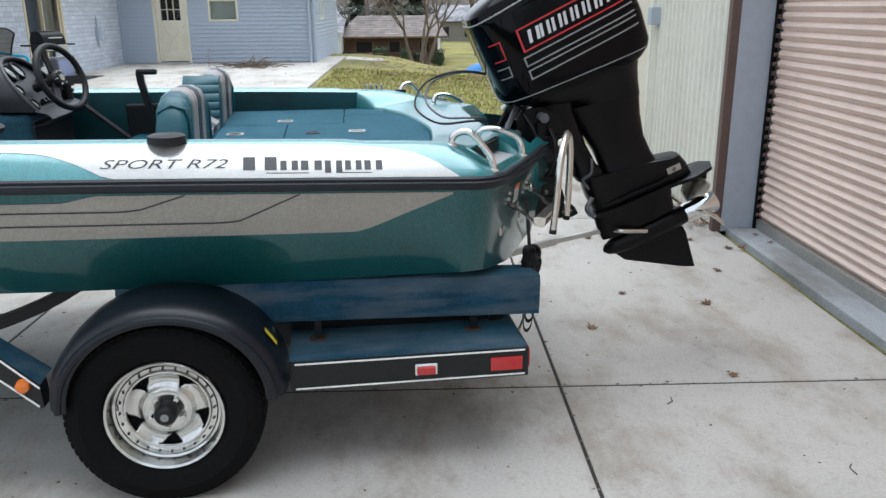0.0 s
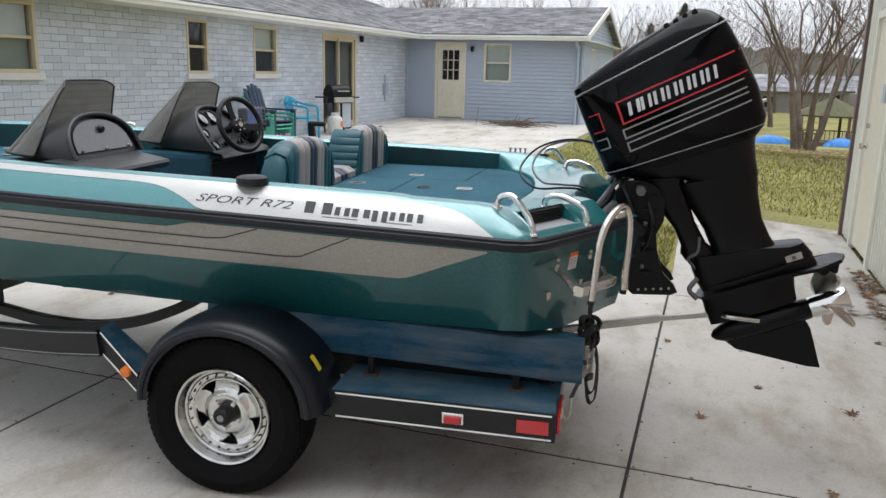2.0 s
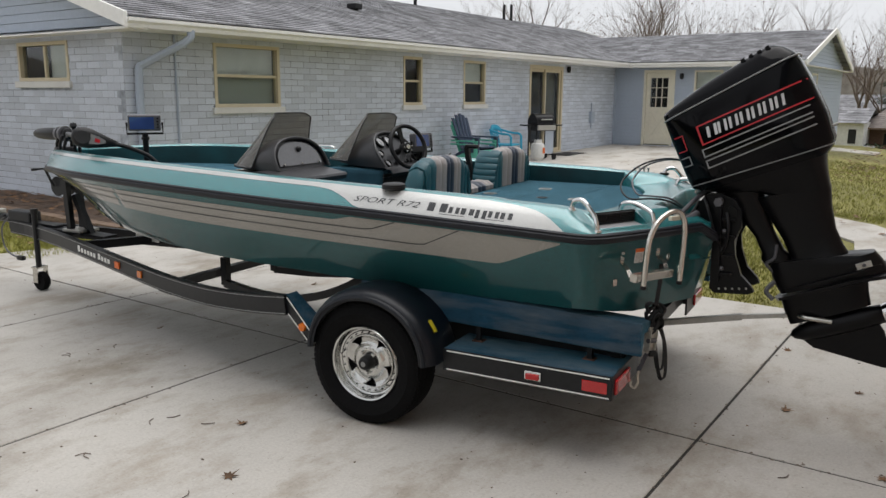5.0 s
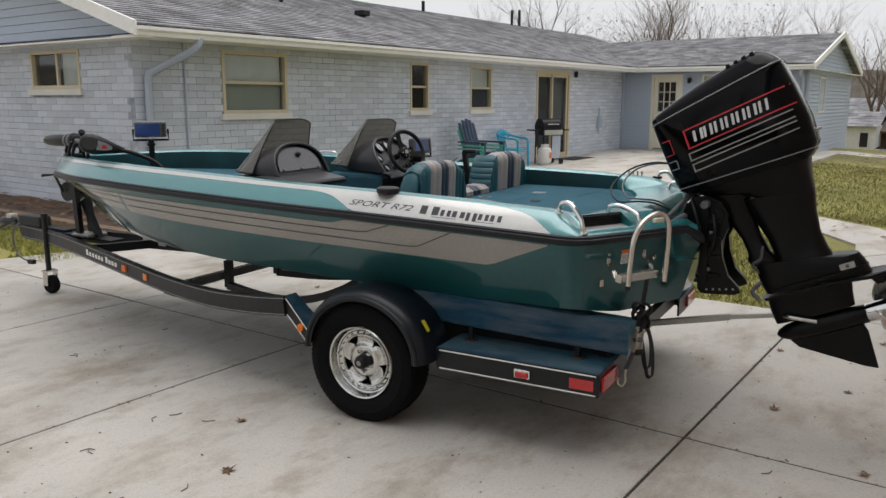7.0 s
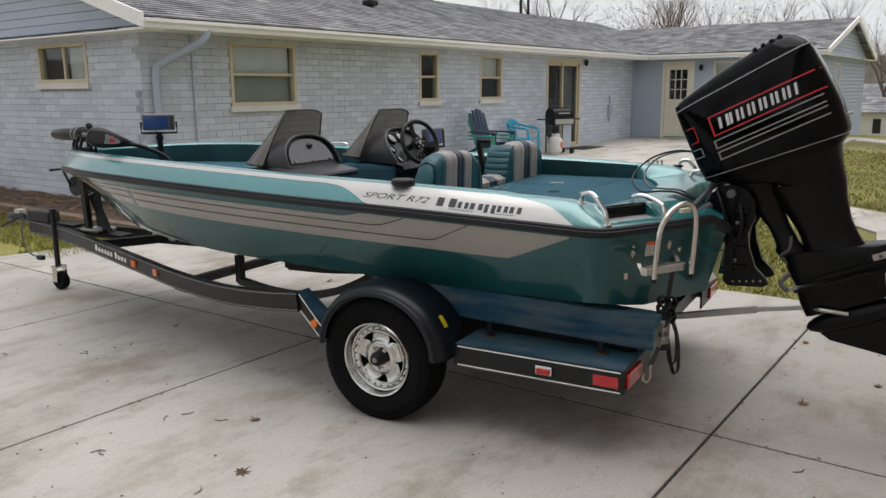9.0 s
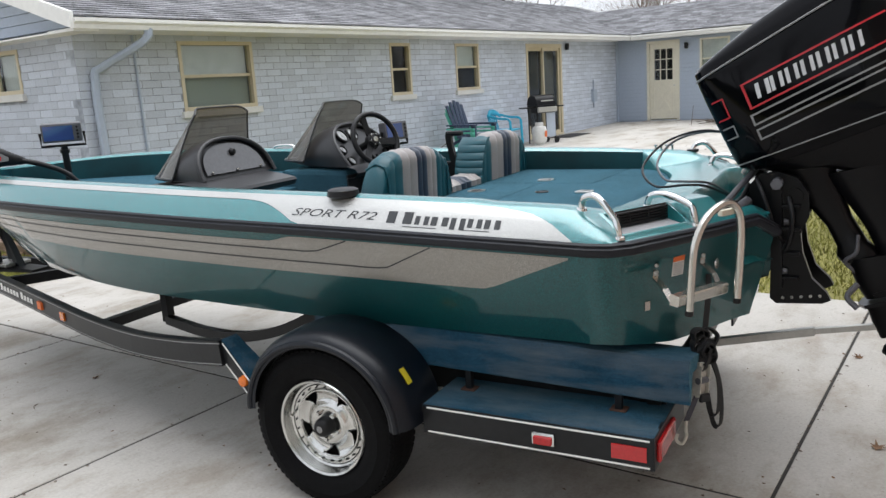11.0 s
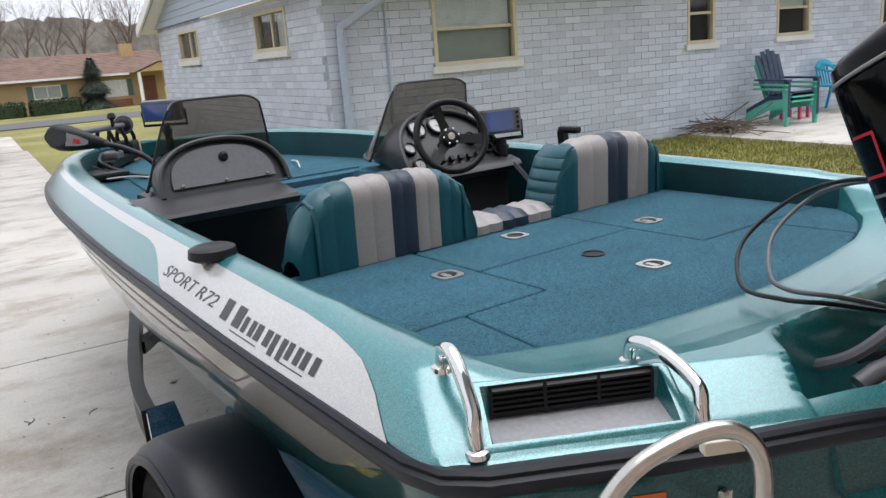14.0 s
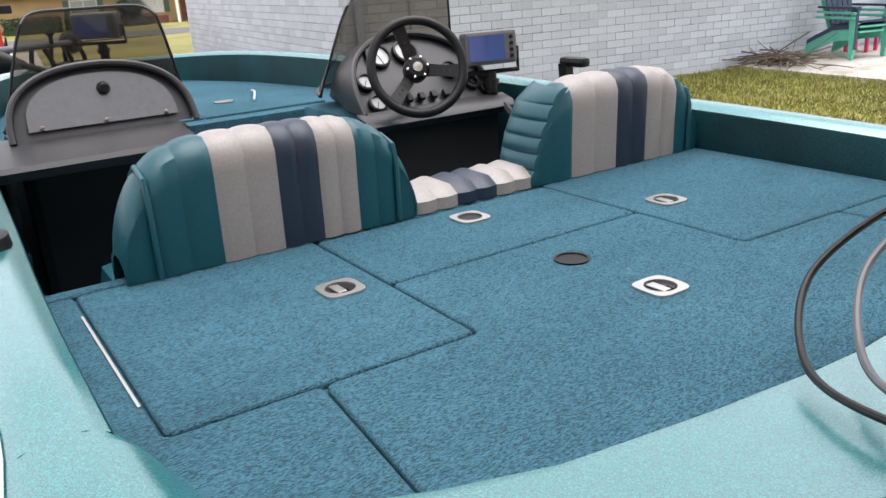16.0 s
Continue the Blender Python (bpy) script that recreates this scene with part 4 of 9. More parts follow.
flip = [[Vector((p.x, -p.y, p.z)) for p in r] for r in rows]
grid(bm, flip)
bmesh.ops.remove_doubles(bm, verts=bm.verts, dist=0.002)
for e in bm.edges:
    e.smooth = len(e.link_faces) == 2 and e.calc_face_angle(0.0) < 0.42
hull = part("hull", bm, M_teal, boat, "dark teal metal-flake hull", smooth=True)


def skin(name, f, us, lo, hi, material, n=5, parent=None, label=""):
    """A decal on a surface f(u, s) between two edges."""
    b = bmesh.new()
    grid(b, [[f(u, lo(u) + (hi(u) - lo(u)) * k / n) for k in range(n + 1)] for u in us])
    return part(name, b, material, parent or hull, label, smooth=True)


for sg in (-1, 1):
    lo = lambda u: interp(u, [-0.66, 0.54, 0.64, 3.7, 3.95], [0.02, 0.02, 0.085, 0.10, 0.3])
    hi = lambda u: interp(u, [-0.66, -0.36, -0.31, 0.5, 2, 3.7, 3.95], [0.025, 0.39, 0.430, 0.430, 0.435, 0.40, 0.32])
    skin("silver_stripe", lambda u, s: side(u, s, sg, 0.002), [-0.66 + 4.61 * i / 120 for i in range(121)], lo, hi, M_silver, 6, label="silver flake side stripe")
    for a, bend_u, start_u in ((0.165, 0.43, 0.25), (0.290, 0.11, -0.125)):
        c = lambda u: interp(u, [start_u, bend_u - 0.03, bend_u + 0.03, 3.6], [0.015, a - 0.018, a, a - 0.01])
        skin("pinstripe", lambda u, s: side(u, s, sg, 0.0035), [start_u + (3.6 - start_u) * i / 90 for i in range(91)], c, lambda u: c(u) + 0.015, M_ink, 1)


# gunwale cap
CAP_F, CAP_A, CAP_H = [0, 0.2, 0.6, 1.0, 1.35, 1.7, 2.0], [0.0, 0.016, 0.055, 0.095, 0.125, 0.158, 0.182], [0.018, 0.042, 0.088, 0.120, 0.131, 0.128, 0.112]


def stern_d(u, v):
    """Distance in from the stern rail."""
    return min((u + 0.79) * 0.872 + (1.045 - abs(v)) * 0.489, u + 1.17)


def cap_h(u, v):
    """Height of the moulding over the rail: the lower of the side's and the stern's swell."""
    side_h = interp(rail_v(u) - abs(v), CAP_A, CAP_H)
    stern_h = interp(stern_d(u, v), [0, 0.02, 0.06, 0.10, 0.17, 0.23, 0.32], [0.018, 0.036, 0.064, 0.087, 0.118, 0.130, 0.132])
    if u >= -0.3:
        return side_h
    k = 0.03
    t = clamp(0.5 + 0.5 * (stern_h - side_h) / k)
    return max(0.010, stern_h + (side_h - stern_h) * t - k * t * (1 - t))


def cap(u, f, sg=-1, off=0.0):
    """A point on the gunwale: f 0 at the rail, 1 at the crest, 2 at the inner edge."""
    r, z = rail_v(u), rail_z(u)
    k = clamp(r / 0.5, 0.05, 1)
    a, h = interp(f, CAP_F, CAP_A) * k, interp(f, CAP_F, CAP_H)
    if u < -0.3:
        h = min(h, cap_h(u, r - a))
    e = 0.05
    da = interp(f + e, CAP_F, CAP_A) - interp(f - e, CAP_F, CAP_A)
    dh = interp(f + e, CAP_F, CAP_H) - interp(f - e, CAP_F, CAP_H)
    L = math.hypot(da, dh) or 1
    return P(u, sg * (r - a + off * dh / L), z + h + off * da / L)


us = [*[-0.40 + 0.06 * i for i in range(74)], 4.02, 4.06, 4.10, 4.14, 4.18, 4.21]
for sg, nm in ((-1, "port"), (1, "starboard")):
    b = bmesh.new()
    grid(b, [[cap(u, 2.0 * k / 14, sg) for k in range(15)] for u in us])
    cp = part("gunwale", b, M_tealcap, boat, "light teal flake gunwale", smooth=True)
    lo = lambda u: interp(u, [-0.67, 0.48, 0.50, 0.57, 0.65, 0.72, 0.80, 4.2], [0.03, 0.03, 0.08, 0.34, 0.57, 0.69, 0.74, 0.78])
    hi = lambda u: interp(u, [-0.67, -0.62, -0.58, -0.5, -0.38, -0.26, 0.0, 1.0, 4.2], [0.035, 0.28, 0.47, 0.73, 0.89, 0.95, 0.97, 1.01, 0.98])
    skin("white_stripe", lambda u, f: cap(u, f, sg, 0.0018), [-0.67 + 4.87 * i / 120 for i in range(121)], lo, hi, M_whiteflake, 6, cp, "white flake stripe")
    if sg < 0:
        on_cap = lambda u0, u1, f0, f1: lambda x, y: cap(u0 + (u1 - u0) * x, f0 + (f1 - f0) * y, -1, 0.0028)
        words("lettering", "SPORT R72", on_cap(0.510, 0.103, 0.27, 0.50), M_ink, cp, 0.35)
        emblem(((0.0, 0.235, 0.0, 1.0), (0.26, 0.385, 0.0, 0.72), (0.405, 0.555, 0.0, 0.72), (0.575, 0.70, -0.22, 0.72), (0.72, 0.84, 0.0, 0.72), (0.86, 0.99, 0.0, 0.72)), on_cap(0.055, -0.410, 0.215, 0.55), M_ink, cp)
        for a, c in ((-0.02, -0.16), (-0.26, -0.37)):
            skin("small_print", lambda u, f: cap(u, f, sg, 0.0028), [a, (a + c) / 2, c], lambda u: 0.135, lambda u: 0.155, M_ink, 1, cp)

# rub rail right round
path = [(u, -rail_v(u), rail_z(u)) for u in side_us] + [(u, v, rail_z(u) - (0.06 * clamp((0.36 + v) / 0.06) if v > -0.36 else 0)) for u, v in STERN]
for sg in (1, -1):
    b = bmesh.new()
    pts = [P(u, sg * v, z) for u, v, z in path]
    rows = []
    for i, p in enumerate(pts):
        d = pts[min(i + 1, len(pts) - 1)] - pts[max(i - 1, 0)]
        o = Vector((d.y, -d.x, 0)).normalized() * sg * -1
        if o.dot(Vector((p.x - 0 if abs(p.x) > 3.9 or p.x > 0.8 else 0, p.y, 0))) < 0:
            o = -o
        rows.append([p + o * a + Vector((0, 0, h)) for a, h in ((-0.012, 0.022), (0.004, 0.022), (0.011, 0.016), (0.009, 0.008), (0.017, 0.003), (0.017, -0.012), (0.009, -0.023), (-0.012, -0.026))])
    grid(b, rows, True, True)
    part("rub_rail", b, M_rail, boat, "black vinyl rub rail", smooth=True)


# aft deck moulding between the carpet and the transom
def aft_edge(v):
    return interp(abs(v), [0, 0.1, 0.29, 0.49, 0.62, 0.75, 0.82, 0.855, 0.875, 0.888], [-0.70, -0.695, -0.675, -0.645, -0.60, -0.54, -0.485, -0.44, -0.41, -0.398])


def smooth(a, b, x):
    t = clamp((x - a) / (b - a))
    return t * t * (3 - 2 * t)


def stern_u(v):
    """The rail line at the stern."""
    a = abs(v)
    return interp(a, [0.26, 0.287, 0.322, 0.39, 0.475, 0.62, 0.76, 0.895, 0.995, 1.045, 1.06, 1.066], [-1.168, -1.208, -1.190, -1.150, -1.108, -1.043, -0.968, -0.893, -0.838, -0.788, -0.73, -0.62])


def ad(a, d, sg=-1):
    """Stern coordinates: a along the port stern rail towards the middle, d in from it; gives u, v."""
    return -0.79 - 0.489 * a + 0.872 * d, sg * (1.045 - 0.872 * a - 0.489 * d)


def aft_z(u, v):
    """Height of the aft moulding, with a swell beside the motor well, the well itself and sunken trays."""
    a = abs(v)
    z = rail_z(u) + cap_h(u, v)
    d = stern_d(u, v)
    z += 0.006 * smooth(0.30, 0.42, a) * (1 - smooth(0.46, 0.64, a)) * smooth(0.05, 0.16, d) * (1 - smooth(0.30, 0.45, d))
    low = 1.128 + interp(aft_edge(v) - u, [0, 0.02, 0.06, 0.12, 0.19, 0.26], [0.004, 0.008, 0.013, 0.021, 0.032, 0.048])
    z += (min(z, low) - z) * (1 - smooth(0.80, 0.888, a))
    well = interp(u, [-1.17, -1.05, -0.93], [0.50, 0.49, 0.385])
    z -= 0.19 * (1 - smooth(well - 0.055, well + 0.012, a)) * (1 - smooth(-0.965, -0.912, u))
    al = (u + 0.79) * -0.489 + (1.045 - a) * 0.872
    if 0.077 < al < 0.393 and 0.021 < (u + 0.79) * 0.872 + (1.045 - a) * 0.489 < 0.115:
        z -= 0.10
    return z


bm = bmesh.new()
vs = sorted({*[round(0.01 * i, 3) for i in range(86)], 0.29, 0.305, 0.325, 0.86, *[round(0.87 + 0.012 * i, 3) for i in range(17)], 1.066})
vs = [-v for v in reversed(vs) if v > 0] + vs
rows = []
for v in vs:
    u0, u1 = (aft_edge(v) if abs(v) < 0.888 else -0.40), stern_u(v) + 0.004
    inner = [P(u0 + 0.004, v, 1.105), P(u0 - 0.001, v, aft_z(u0 - 0.016, v) - 0.008), P(u0 - 0.006, v, aft_z(u0 - 0.016, v) - 0.002)] if abs(v) < 0.888 else [P(u0, v, aft_z(u0, v))] * 3
    rows.append(inner + [P(u0 - 0.016 + (u1 - u0 + 0.016) * k / 80, v, aft_z(u0 - 0.016 + (u1 - u0 + 0.016) * k / 80, v)) for k in range(81)])
grid(bm, rows)
bmesh.ops.remove_doubles(bm, verts=bm.verts, dist=0.0005)
# rolled edge that carries the moulding down to the rail round each corner
for sg in (-1, 1):
    line = bend([Vector((u, sg * v, 0)) for u, v in ((-0.42, -1.069), (-0.60, -1.068), *STERN[:9])], 5)
    rows = []
    for i, q in enumerate(line):
        d = (line[min(i + 1, len(line) - 1)] - line[max(i - 1, 0)]).normalized()
        n_ = Vector((-d.y, d.x, 0))
        if n_.dot(Vector((0.3, 0, 0)) - q) < 0:
            n_ = -n_
        row = []
        for w in (0.0, 0.006, 0.014, 0.024, 0.034):
            r = q + n_ * w
            row.append(P(r.x, r.y, rail_z(r.x) + cap_h(r.x, r.y) - 0.0012 - (0.006 if w == 0 else 0)))
        rows.append(row)
    grid(bm, rows)
part("aft_moulding", bm, M_tealcap, boat, "glossy teal flake aft moulding with storage trays", smooth=True)
for sg in (-1, 1):
    # sunken tray: rim, walls and a level grey floor
    def tray_at(a, d, dz=None, z=None):
        u, v = ad(a, d, sg)
        return P(u, v, z if z is not None else rail_z(u) + cap_h(u, v) + dz)

    def ringpts(a0, a1, d0, d1, n=6):
        c = []
        for (ax, dx), (ay, dy) in (((a0, d0), (a1, d0)), ((a1, d0), (a1, d1)), ((a1, d1), (a0, d1)), ((a0, d1), (a0, d0))):
            c += [(ax + (ay - ax) * i / n, dx + (dy - dx) * i / n) for i in range(n)]
        return c
    b = bmesh.new()
    outer, inner = ringpts(0.065, 0.405, 0.012, 0.124), ringpts(0.082, 0.388, 0.022, 0.112)
    low = ringpts(0.088, 0.382, 0.028, 0.106)
    grid(b, [[tray_at(a, d, 0.0005) for a, d in outer], [tray_at(a, d, 0.004) for a, d in ringpts(0.072, 0.398, 0.016, 0.118)], [tray_at(a, d, 0.002) for a, d in inner], [tray_at(a, d, z=1.111 + 0.16 * (d - 0.028)) for a, d in low]], True)
    tr = part("tray", b, M_tealcap, boat, "sunken storage tray", smooth=True)
    b = bmesh.new()
    b.faces.new([b.verts.new(tray_at(a, d, z=1.1125 + 0.16 * (d - 0.028))) for a, d in low])
    part("tray_mat", b, mat("tray_mat_grey", (0.30, 0.30, 0.31), 0.6, grain=120, bump=0.001), tr, "grey tray floor")
    b = bmesh.new()
    for k in range(5):
        z = 1.136 + 0.0095 * k
        grid(b, [[tray_at(a, d, z=z + dz) for d, dz in ((0.105, 0.0), (0.096, -0.002), (0.096, 0.002), (0.105, 0.005))] for a in (0.10, 0.37)], True, True)
    grid(b, [[tray_at(a, 0.1045, z=z) for z in (1.125, 1.184)] for a in (0.095, 0.375)])
    for a in (0.097, 0.188, 0.279, 0.371):
        grid(b, [[tray_at(aa, 0.0955, z=z) for z in (1.128, 1.182)] for aa in (a - 0.003, a + 0.003)])
    part("vent", b, M_black, tr, "black louvred vent")
    # grab handles
    for (fu, fv), (bu, bv) in (((-0.661, 0.938), (-0.803, 0.986)), ((-0.811, 0.640), (-0.985, 0.672))):
        fz, bz = aft_z(fu, fv), aft_z(bu, bv)
        h = bmesh.new()
        tube(h, bend([P(fu, sg * fv, fz - 0.02), P(fu - 0.002, sg * fv, fz + 0.016), P(fu - 0.022, sg * (fv + 0.010), fz + 0.040), P(fu + (bu - fu) * 0.45, sg * (fv + (bv - fv) * 0.45), fz + 0.040), P(bu + 0.022, sg * (bv - 0.012), bz + 0.062), P(bu + 0.004, sg * bv, bz + 0.026), P(bu, sg * bv, bz - 0.02)], 6), 0.0125, 12)
        gr = part("grab_handle", h, M_chrome, boat, "chrome grab handle", smooth=True)
        for q in ((fu, fv, fz), (bu, bv, bz)):
            b = lathe(bmesh.new(), [(0.001, 0.004), (0.0125, 0.004), (0.019, 0.001), (0.021, -0.008)], 16, "Z", P(q[0], sg * q[1], q[2]))
            part("foot", b, M_chrome, gr, smooth=True)


# carpeted aft deck: hatches with recessed seams
def rounded(pts, radius):
    """Outline with its true corners rounded; a run of small bends stays as it is."""
    out = []
    for i, p in enumerate(pts):
        p, q, r = Vector(p), Vector(pts[i - 1]), Vector(pts[(i + 1) % len(pts)])
        d0, d1 = (q - p).normalized(), (r - p).normalized()
        if d0.angle(d1) > radians(140):
            out.append(p)
            continue
        k = min(radius, 0.4 * (q - p).length, 0.4 * (r - p).length)
        a, c = p + d0 * k, p + d1 * k
        out += [a * (1 - t) ** 2 + p * 2 * t * (1 - t) + c * t * t for t in (0.0, 0.25, 0.5, 0.75, 1.0)]
    return out


def shrink(pts, d):
    """Outline moved inwards by d."""
    area = sum(p.x * q.y - q.x * p.y for p, q in zip(pts, pts[1:] + pts[:1]))
    sg = 1 if area > 0 else -1
    out = []
    for i, p in enumerate(pts):
        e0, e1 = (p - pts[i - 1]).normalized(), (pts[(i + 1) % len(pts)] - p).normalized()
        n0, n1 = Vector((-e0.y, e0.x)) * sg, Vector((-e1.y, e1.x)) * sg
        n = (n0 + n1) / max(1 + n0.dot(n1), 0.35)
        out.append(p + n * d)
    return out


def hatch(name, outline, z=1.12, material=M_carpet, parent=boat, label="", inset=0.0024, thick=0.014, r=0.006):
    b = bmesh.new()
    pts = rounded(outline, 0.016)
    rows = []
    for d, dz in ((inset, thick), (inset, r), (inset + r * 0.13, r * 0.5), (inset + r * 0.5, r * 0.13), (inset + r, 0.0)):
        rows.append([P(p.x, p.y, z - dz) for p in shrink(pts, d)])
    grid(b, rows, True)
    b.verts.ensure_lookup_table()
    top = [min(b.verts, key=lambda v: (v.co - q).length) for q in rows[-1]]
    b.faces.new(top)
    bmesh.ops.recalc_face_normals(b, faces=b.faces)
    return part(name, b, material, parent, label)


bm = bmesh.new()
grid(bm, [[P(0.36, v, 1.1085), P(aft_edge(v) - 0.02, v, 1.1085)] for v in [-0.882 + 1.764 * i / 28 for i in range(29)]])
part("aft_deck_base", bm, M_carpet, boat)
edge = lambda a, b, n=8: [(aft_edge(a + (b - a) * i / n) + 0.004, a + (b - a) * i / n) for i in range(n + 1)]
hatch("hatch", [(0.31, -0.818), (-0.29, -0.818), (-0.30, -0.345), (0.31, -0.345)], label="blue-teal carpeted hatch")
hatch("hatch", [(0.31, 0.285), (-0.31, 0.285), (-0.33, 0.878), (0.31, 0.878)])
hatch("deck_border", [(0.355, -0.878), (0.31, -0.878), (0.31, -0.345), (0.28, -0.345), (0.28, 0.285), (0.31, 0.285), (0.31, 0.878), (0.355, 0.878)])
hatch("hatch", [(0.28, -0.345), (-0.035, -0.345), (-0.035, 0.285), (0.28, 0.285)])
hatch("hatch", [(-0.035, -0.345), (-0.30, -0.345), (-0.295, -0.605), *edge(-0.63, 0.60), (-0.32, 0.58), (-0.31, 0.285), (-0.035, 0.285)])
hatch("deck_corner", [(0.31, -0.878), *edge(-0.876, -0.63, 6), (-0.295, -0.605), (-0.29, -0.818), (0.31, -0.818)])
hatch("deck_corner", [(-0.32, 0.58), *edge(0.60, 0.876, 6), (-0.33, 0.878)])
part("hinge_strip", boxm(-0.19, 0.196, -0.8275, -0.8225, 1.117, 1.1228, bevel=0.001), M_plate, boat)
# flush latches, cup hole and seat-post socket
for u, v, open_ in ((0.001, -0.427, 0), (-0.363, -0.010, 0), (-0.02, 0.395, 0), (0.188, -0.008, 1)):
    b = bmesh.new()
    ring_o = [(0.039 * math.copysign(abs(math.cos(a)) ** 0.5, math.cos(a)), 0.039 * math.copysign(abs(math.sin(a)) ** 0.5, math.sin(a))) for a in (2 * math.pi * i / 32 for i in range(32))]
    ring_i = [(0.028 * math.cos(2 * math.pi * i / 32), 0.028 * math.sin(2 * math.pi * i / 32)) for i in range(32)]
    c = P(u, v, 0)
    grid(b, [[c + Vector((x, y, 1.119)) for x, y in ring_o], [c + Vector((x, y, 1.1245)) for x, y in ring_o], [c + Vector((x, y, 1.1245)) for x, y in ring_i], [c + Vector((x, y, 1.1206)) for x, y in ring_i]], True)
    la = part("latch", b, M_plate, boat, "flush stainless latch")
    # the hollow is a flat black disc, its shade put into the colour
    b = lathe(bmesh.new(), [(0.0285, 1.1212), (0.0275, 1.1206), (0.001, 1.1206)], 24, "Z", c)
    part("cup", b, M_black, la)
    if not open_:
        part("pull", boxm(c.x - 0.020, c.x + 0.020, c.y - 0.014, c.y + 0.004, 1.1205, 1.1242, bevel=0.0018), M_plate, la)
        part("keyway", boxm(c.x + 0.004, c.x + 0.02, c.y + 0.009, c.y + 0.017, 1.1205, 1.1225), M_black, la)
b = lathe(bmesh.new(), [(0.032, 1.118), (0.034, 1.1235), (0.029, 1.1235), (0.028, 1.1208), (0.001, 1.1206)], 24, "Z", P(-0.161, -0.024, 0))
part("seat_post_socket", b, M_black, boat, smooth=True)

# cockpit: floor, side linings, bulkheads, front deck
b = boxm(-1.95, -0.34, -0.76, 0.76, 0.74, 0.76)
part("cockpit_floor", b, M_carpet, boat)
for sg in (-1, 1):
    b = bmesh.new()
    rows = []
    for u in [-0.42 + 0.1 * i for i in range(46)]:
        deep = u < 2.3
        k = clamp(rail_v(u) / 0.5, 0.05, 1)
        e = rail_v(u) - 0.182 * k
        rows.append([P(u, sg * e, rail_z(u) + 0.112), P(u, sg * (e - 0.003), rail_z(u) + 0.105), P(u, sg * (e - 0.004), 1.10), P(u, sg * (e - 0.006), 0.9 if deep else 1.09), P(u, sg * (e - 0.014), 0.78 if deep else 1.08)])
    grid(b, rows)
    part("side_lining", b, M_liner, boat, "dark teal flake inner side", smooth=True)
part("seat_bulkhead", boxm(-0.36, -0.33, -0.84, 0.84, 0.76, 1.10), M_black, boat)
b = bmesh.new()
fus = [1.95 + 0.1 * i for i in range(22)]
grid(b, [[P(u, (rail_v(u) - 0.18 * clamp(rail_v(u) / 0.5, 0.05, 1)) * k / 6, 1.13) for k in range(-6, 7)] for u in fus])
grid(b, [[P(1.95, -0.74 + 1.48 * k / 8, z) for k in range(9)] for z in (0.76, 1.13)])
part("front_deck", b, M_carpet, boat, "carpeted front casting deck")
hatch("front_hatch", [(3.0, -0.42), (2.05, -0.55), (2.05, 0.0), (3.0, 0.0)], 1.14)
hatch("front_hatch", [(3.0, 0.0), (2.05, 0.0), (2.05, 0.55), (3.0, 0.42)], 1.14)
hatch("front_step", [(1.95, 0.02), (1.5, 0.02), (1.5, 0.75), (1.95, 0.75)], 1.10, thick=0.33)
hatch("front_step", [(1.95, -0.75), (1.42, -0.75), (1.42, -0.28), (1.95, -0.28)], 1.10, thick=0.33)
for u, v in ((2.4, 0.2), (2.4, -0.25)):
    b = lathe(bmesh.new(), [(0.045, 1.136), (0.047, 1.146), (0.030, 1.146), (0.028, 1.14), (0.001, 1.139)], 24, "Z", P(u, v, 0))
    part("latch", b, M_steel, boat, smooth=True)
for a, c in (((2.62, 0.42), (2.28, 0.30)), ((3.05, -0.55), (2.7, -0.32))):
    b = bmesh.new()
    tube(b, bend([P(*a, 1.15), P((a[0] + c[0]) / 2, (a[1] + c[1]) / 2 + 0.01, 1.165), P(*c, 1.15)], 5), 0.005, 6)
    part("rod_strap", b, M_pipe, boat)


# ---- consoles ----
def arch(vc, half, base, top, k=1.0, n=28):
    """Points of an arch from port to starboard: (v, z)."""
    out = []
    for i in range(n + 1):
        a = math.pi * i / n
        out.append((vc - half * k * math.copysign(abs(math.cos(a)) ** 0.9, math.cos(a)), base + (top - base) * k * abs(math.sin(a)) ** 0.72))
    return out


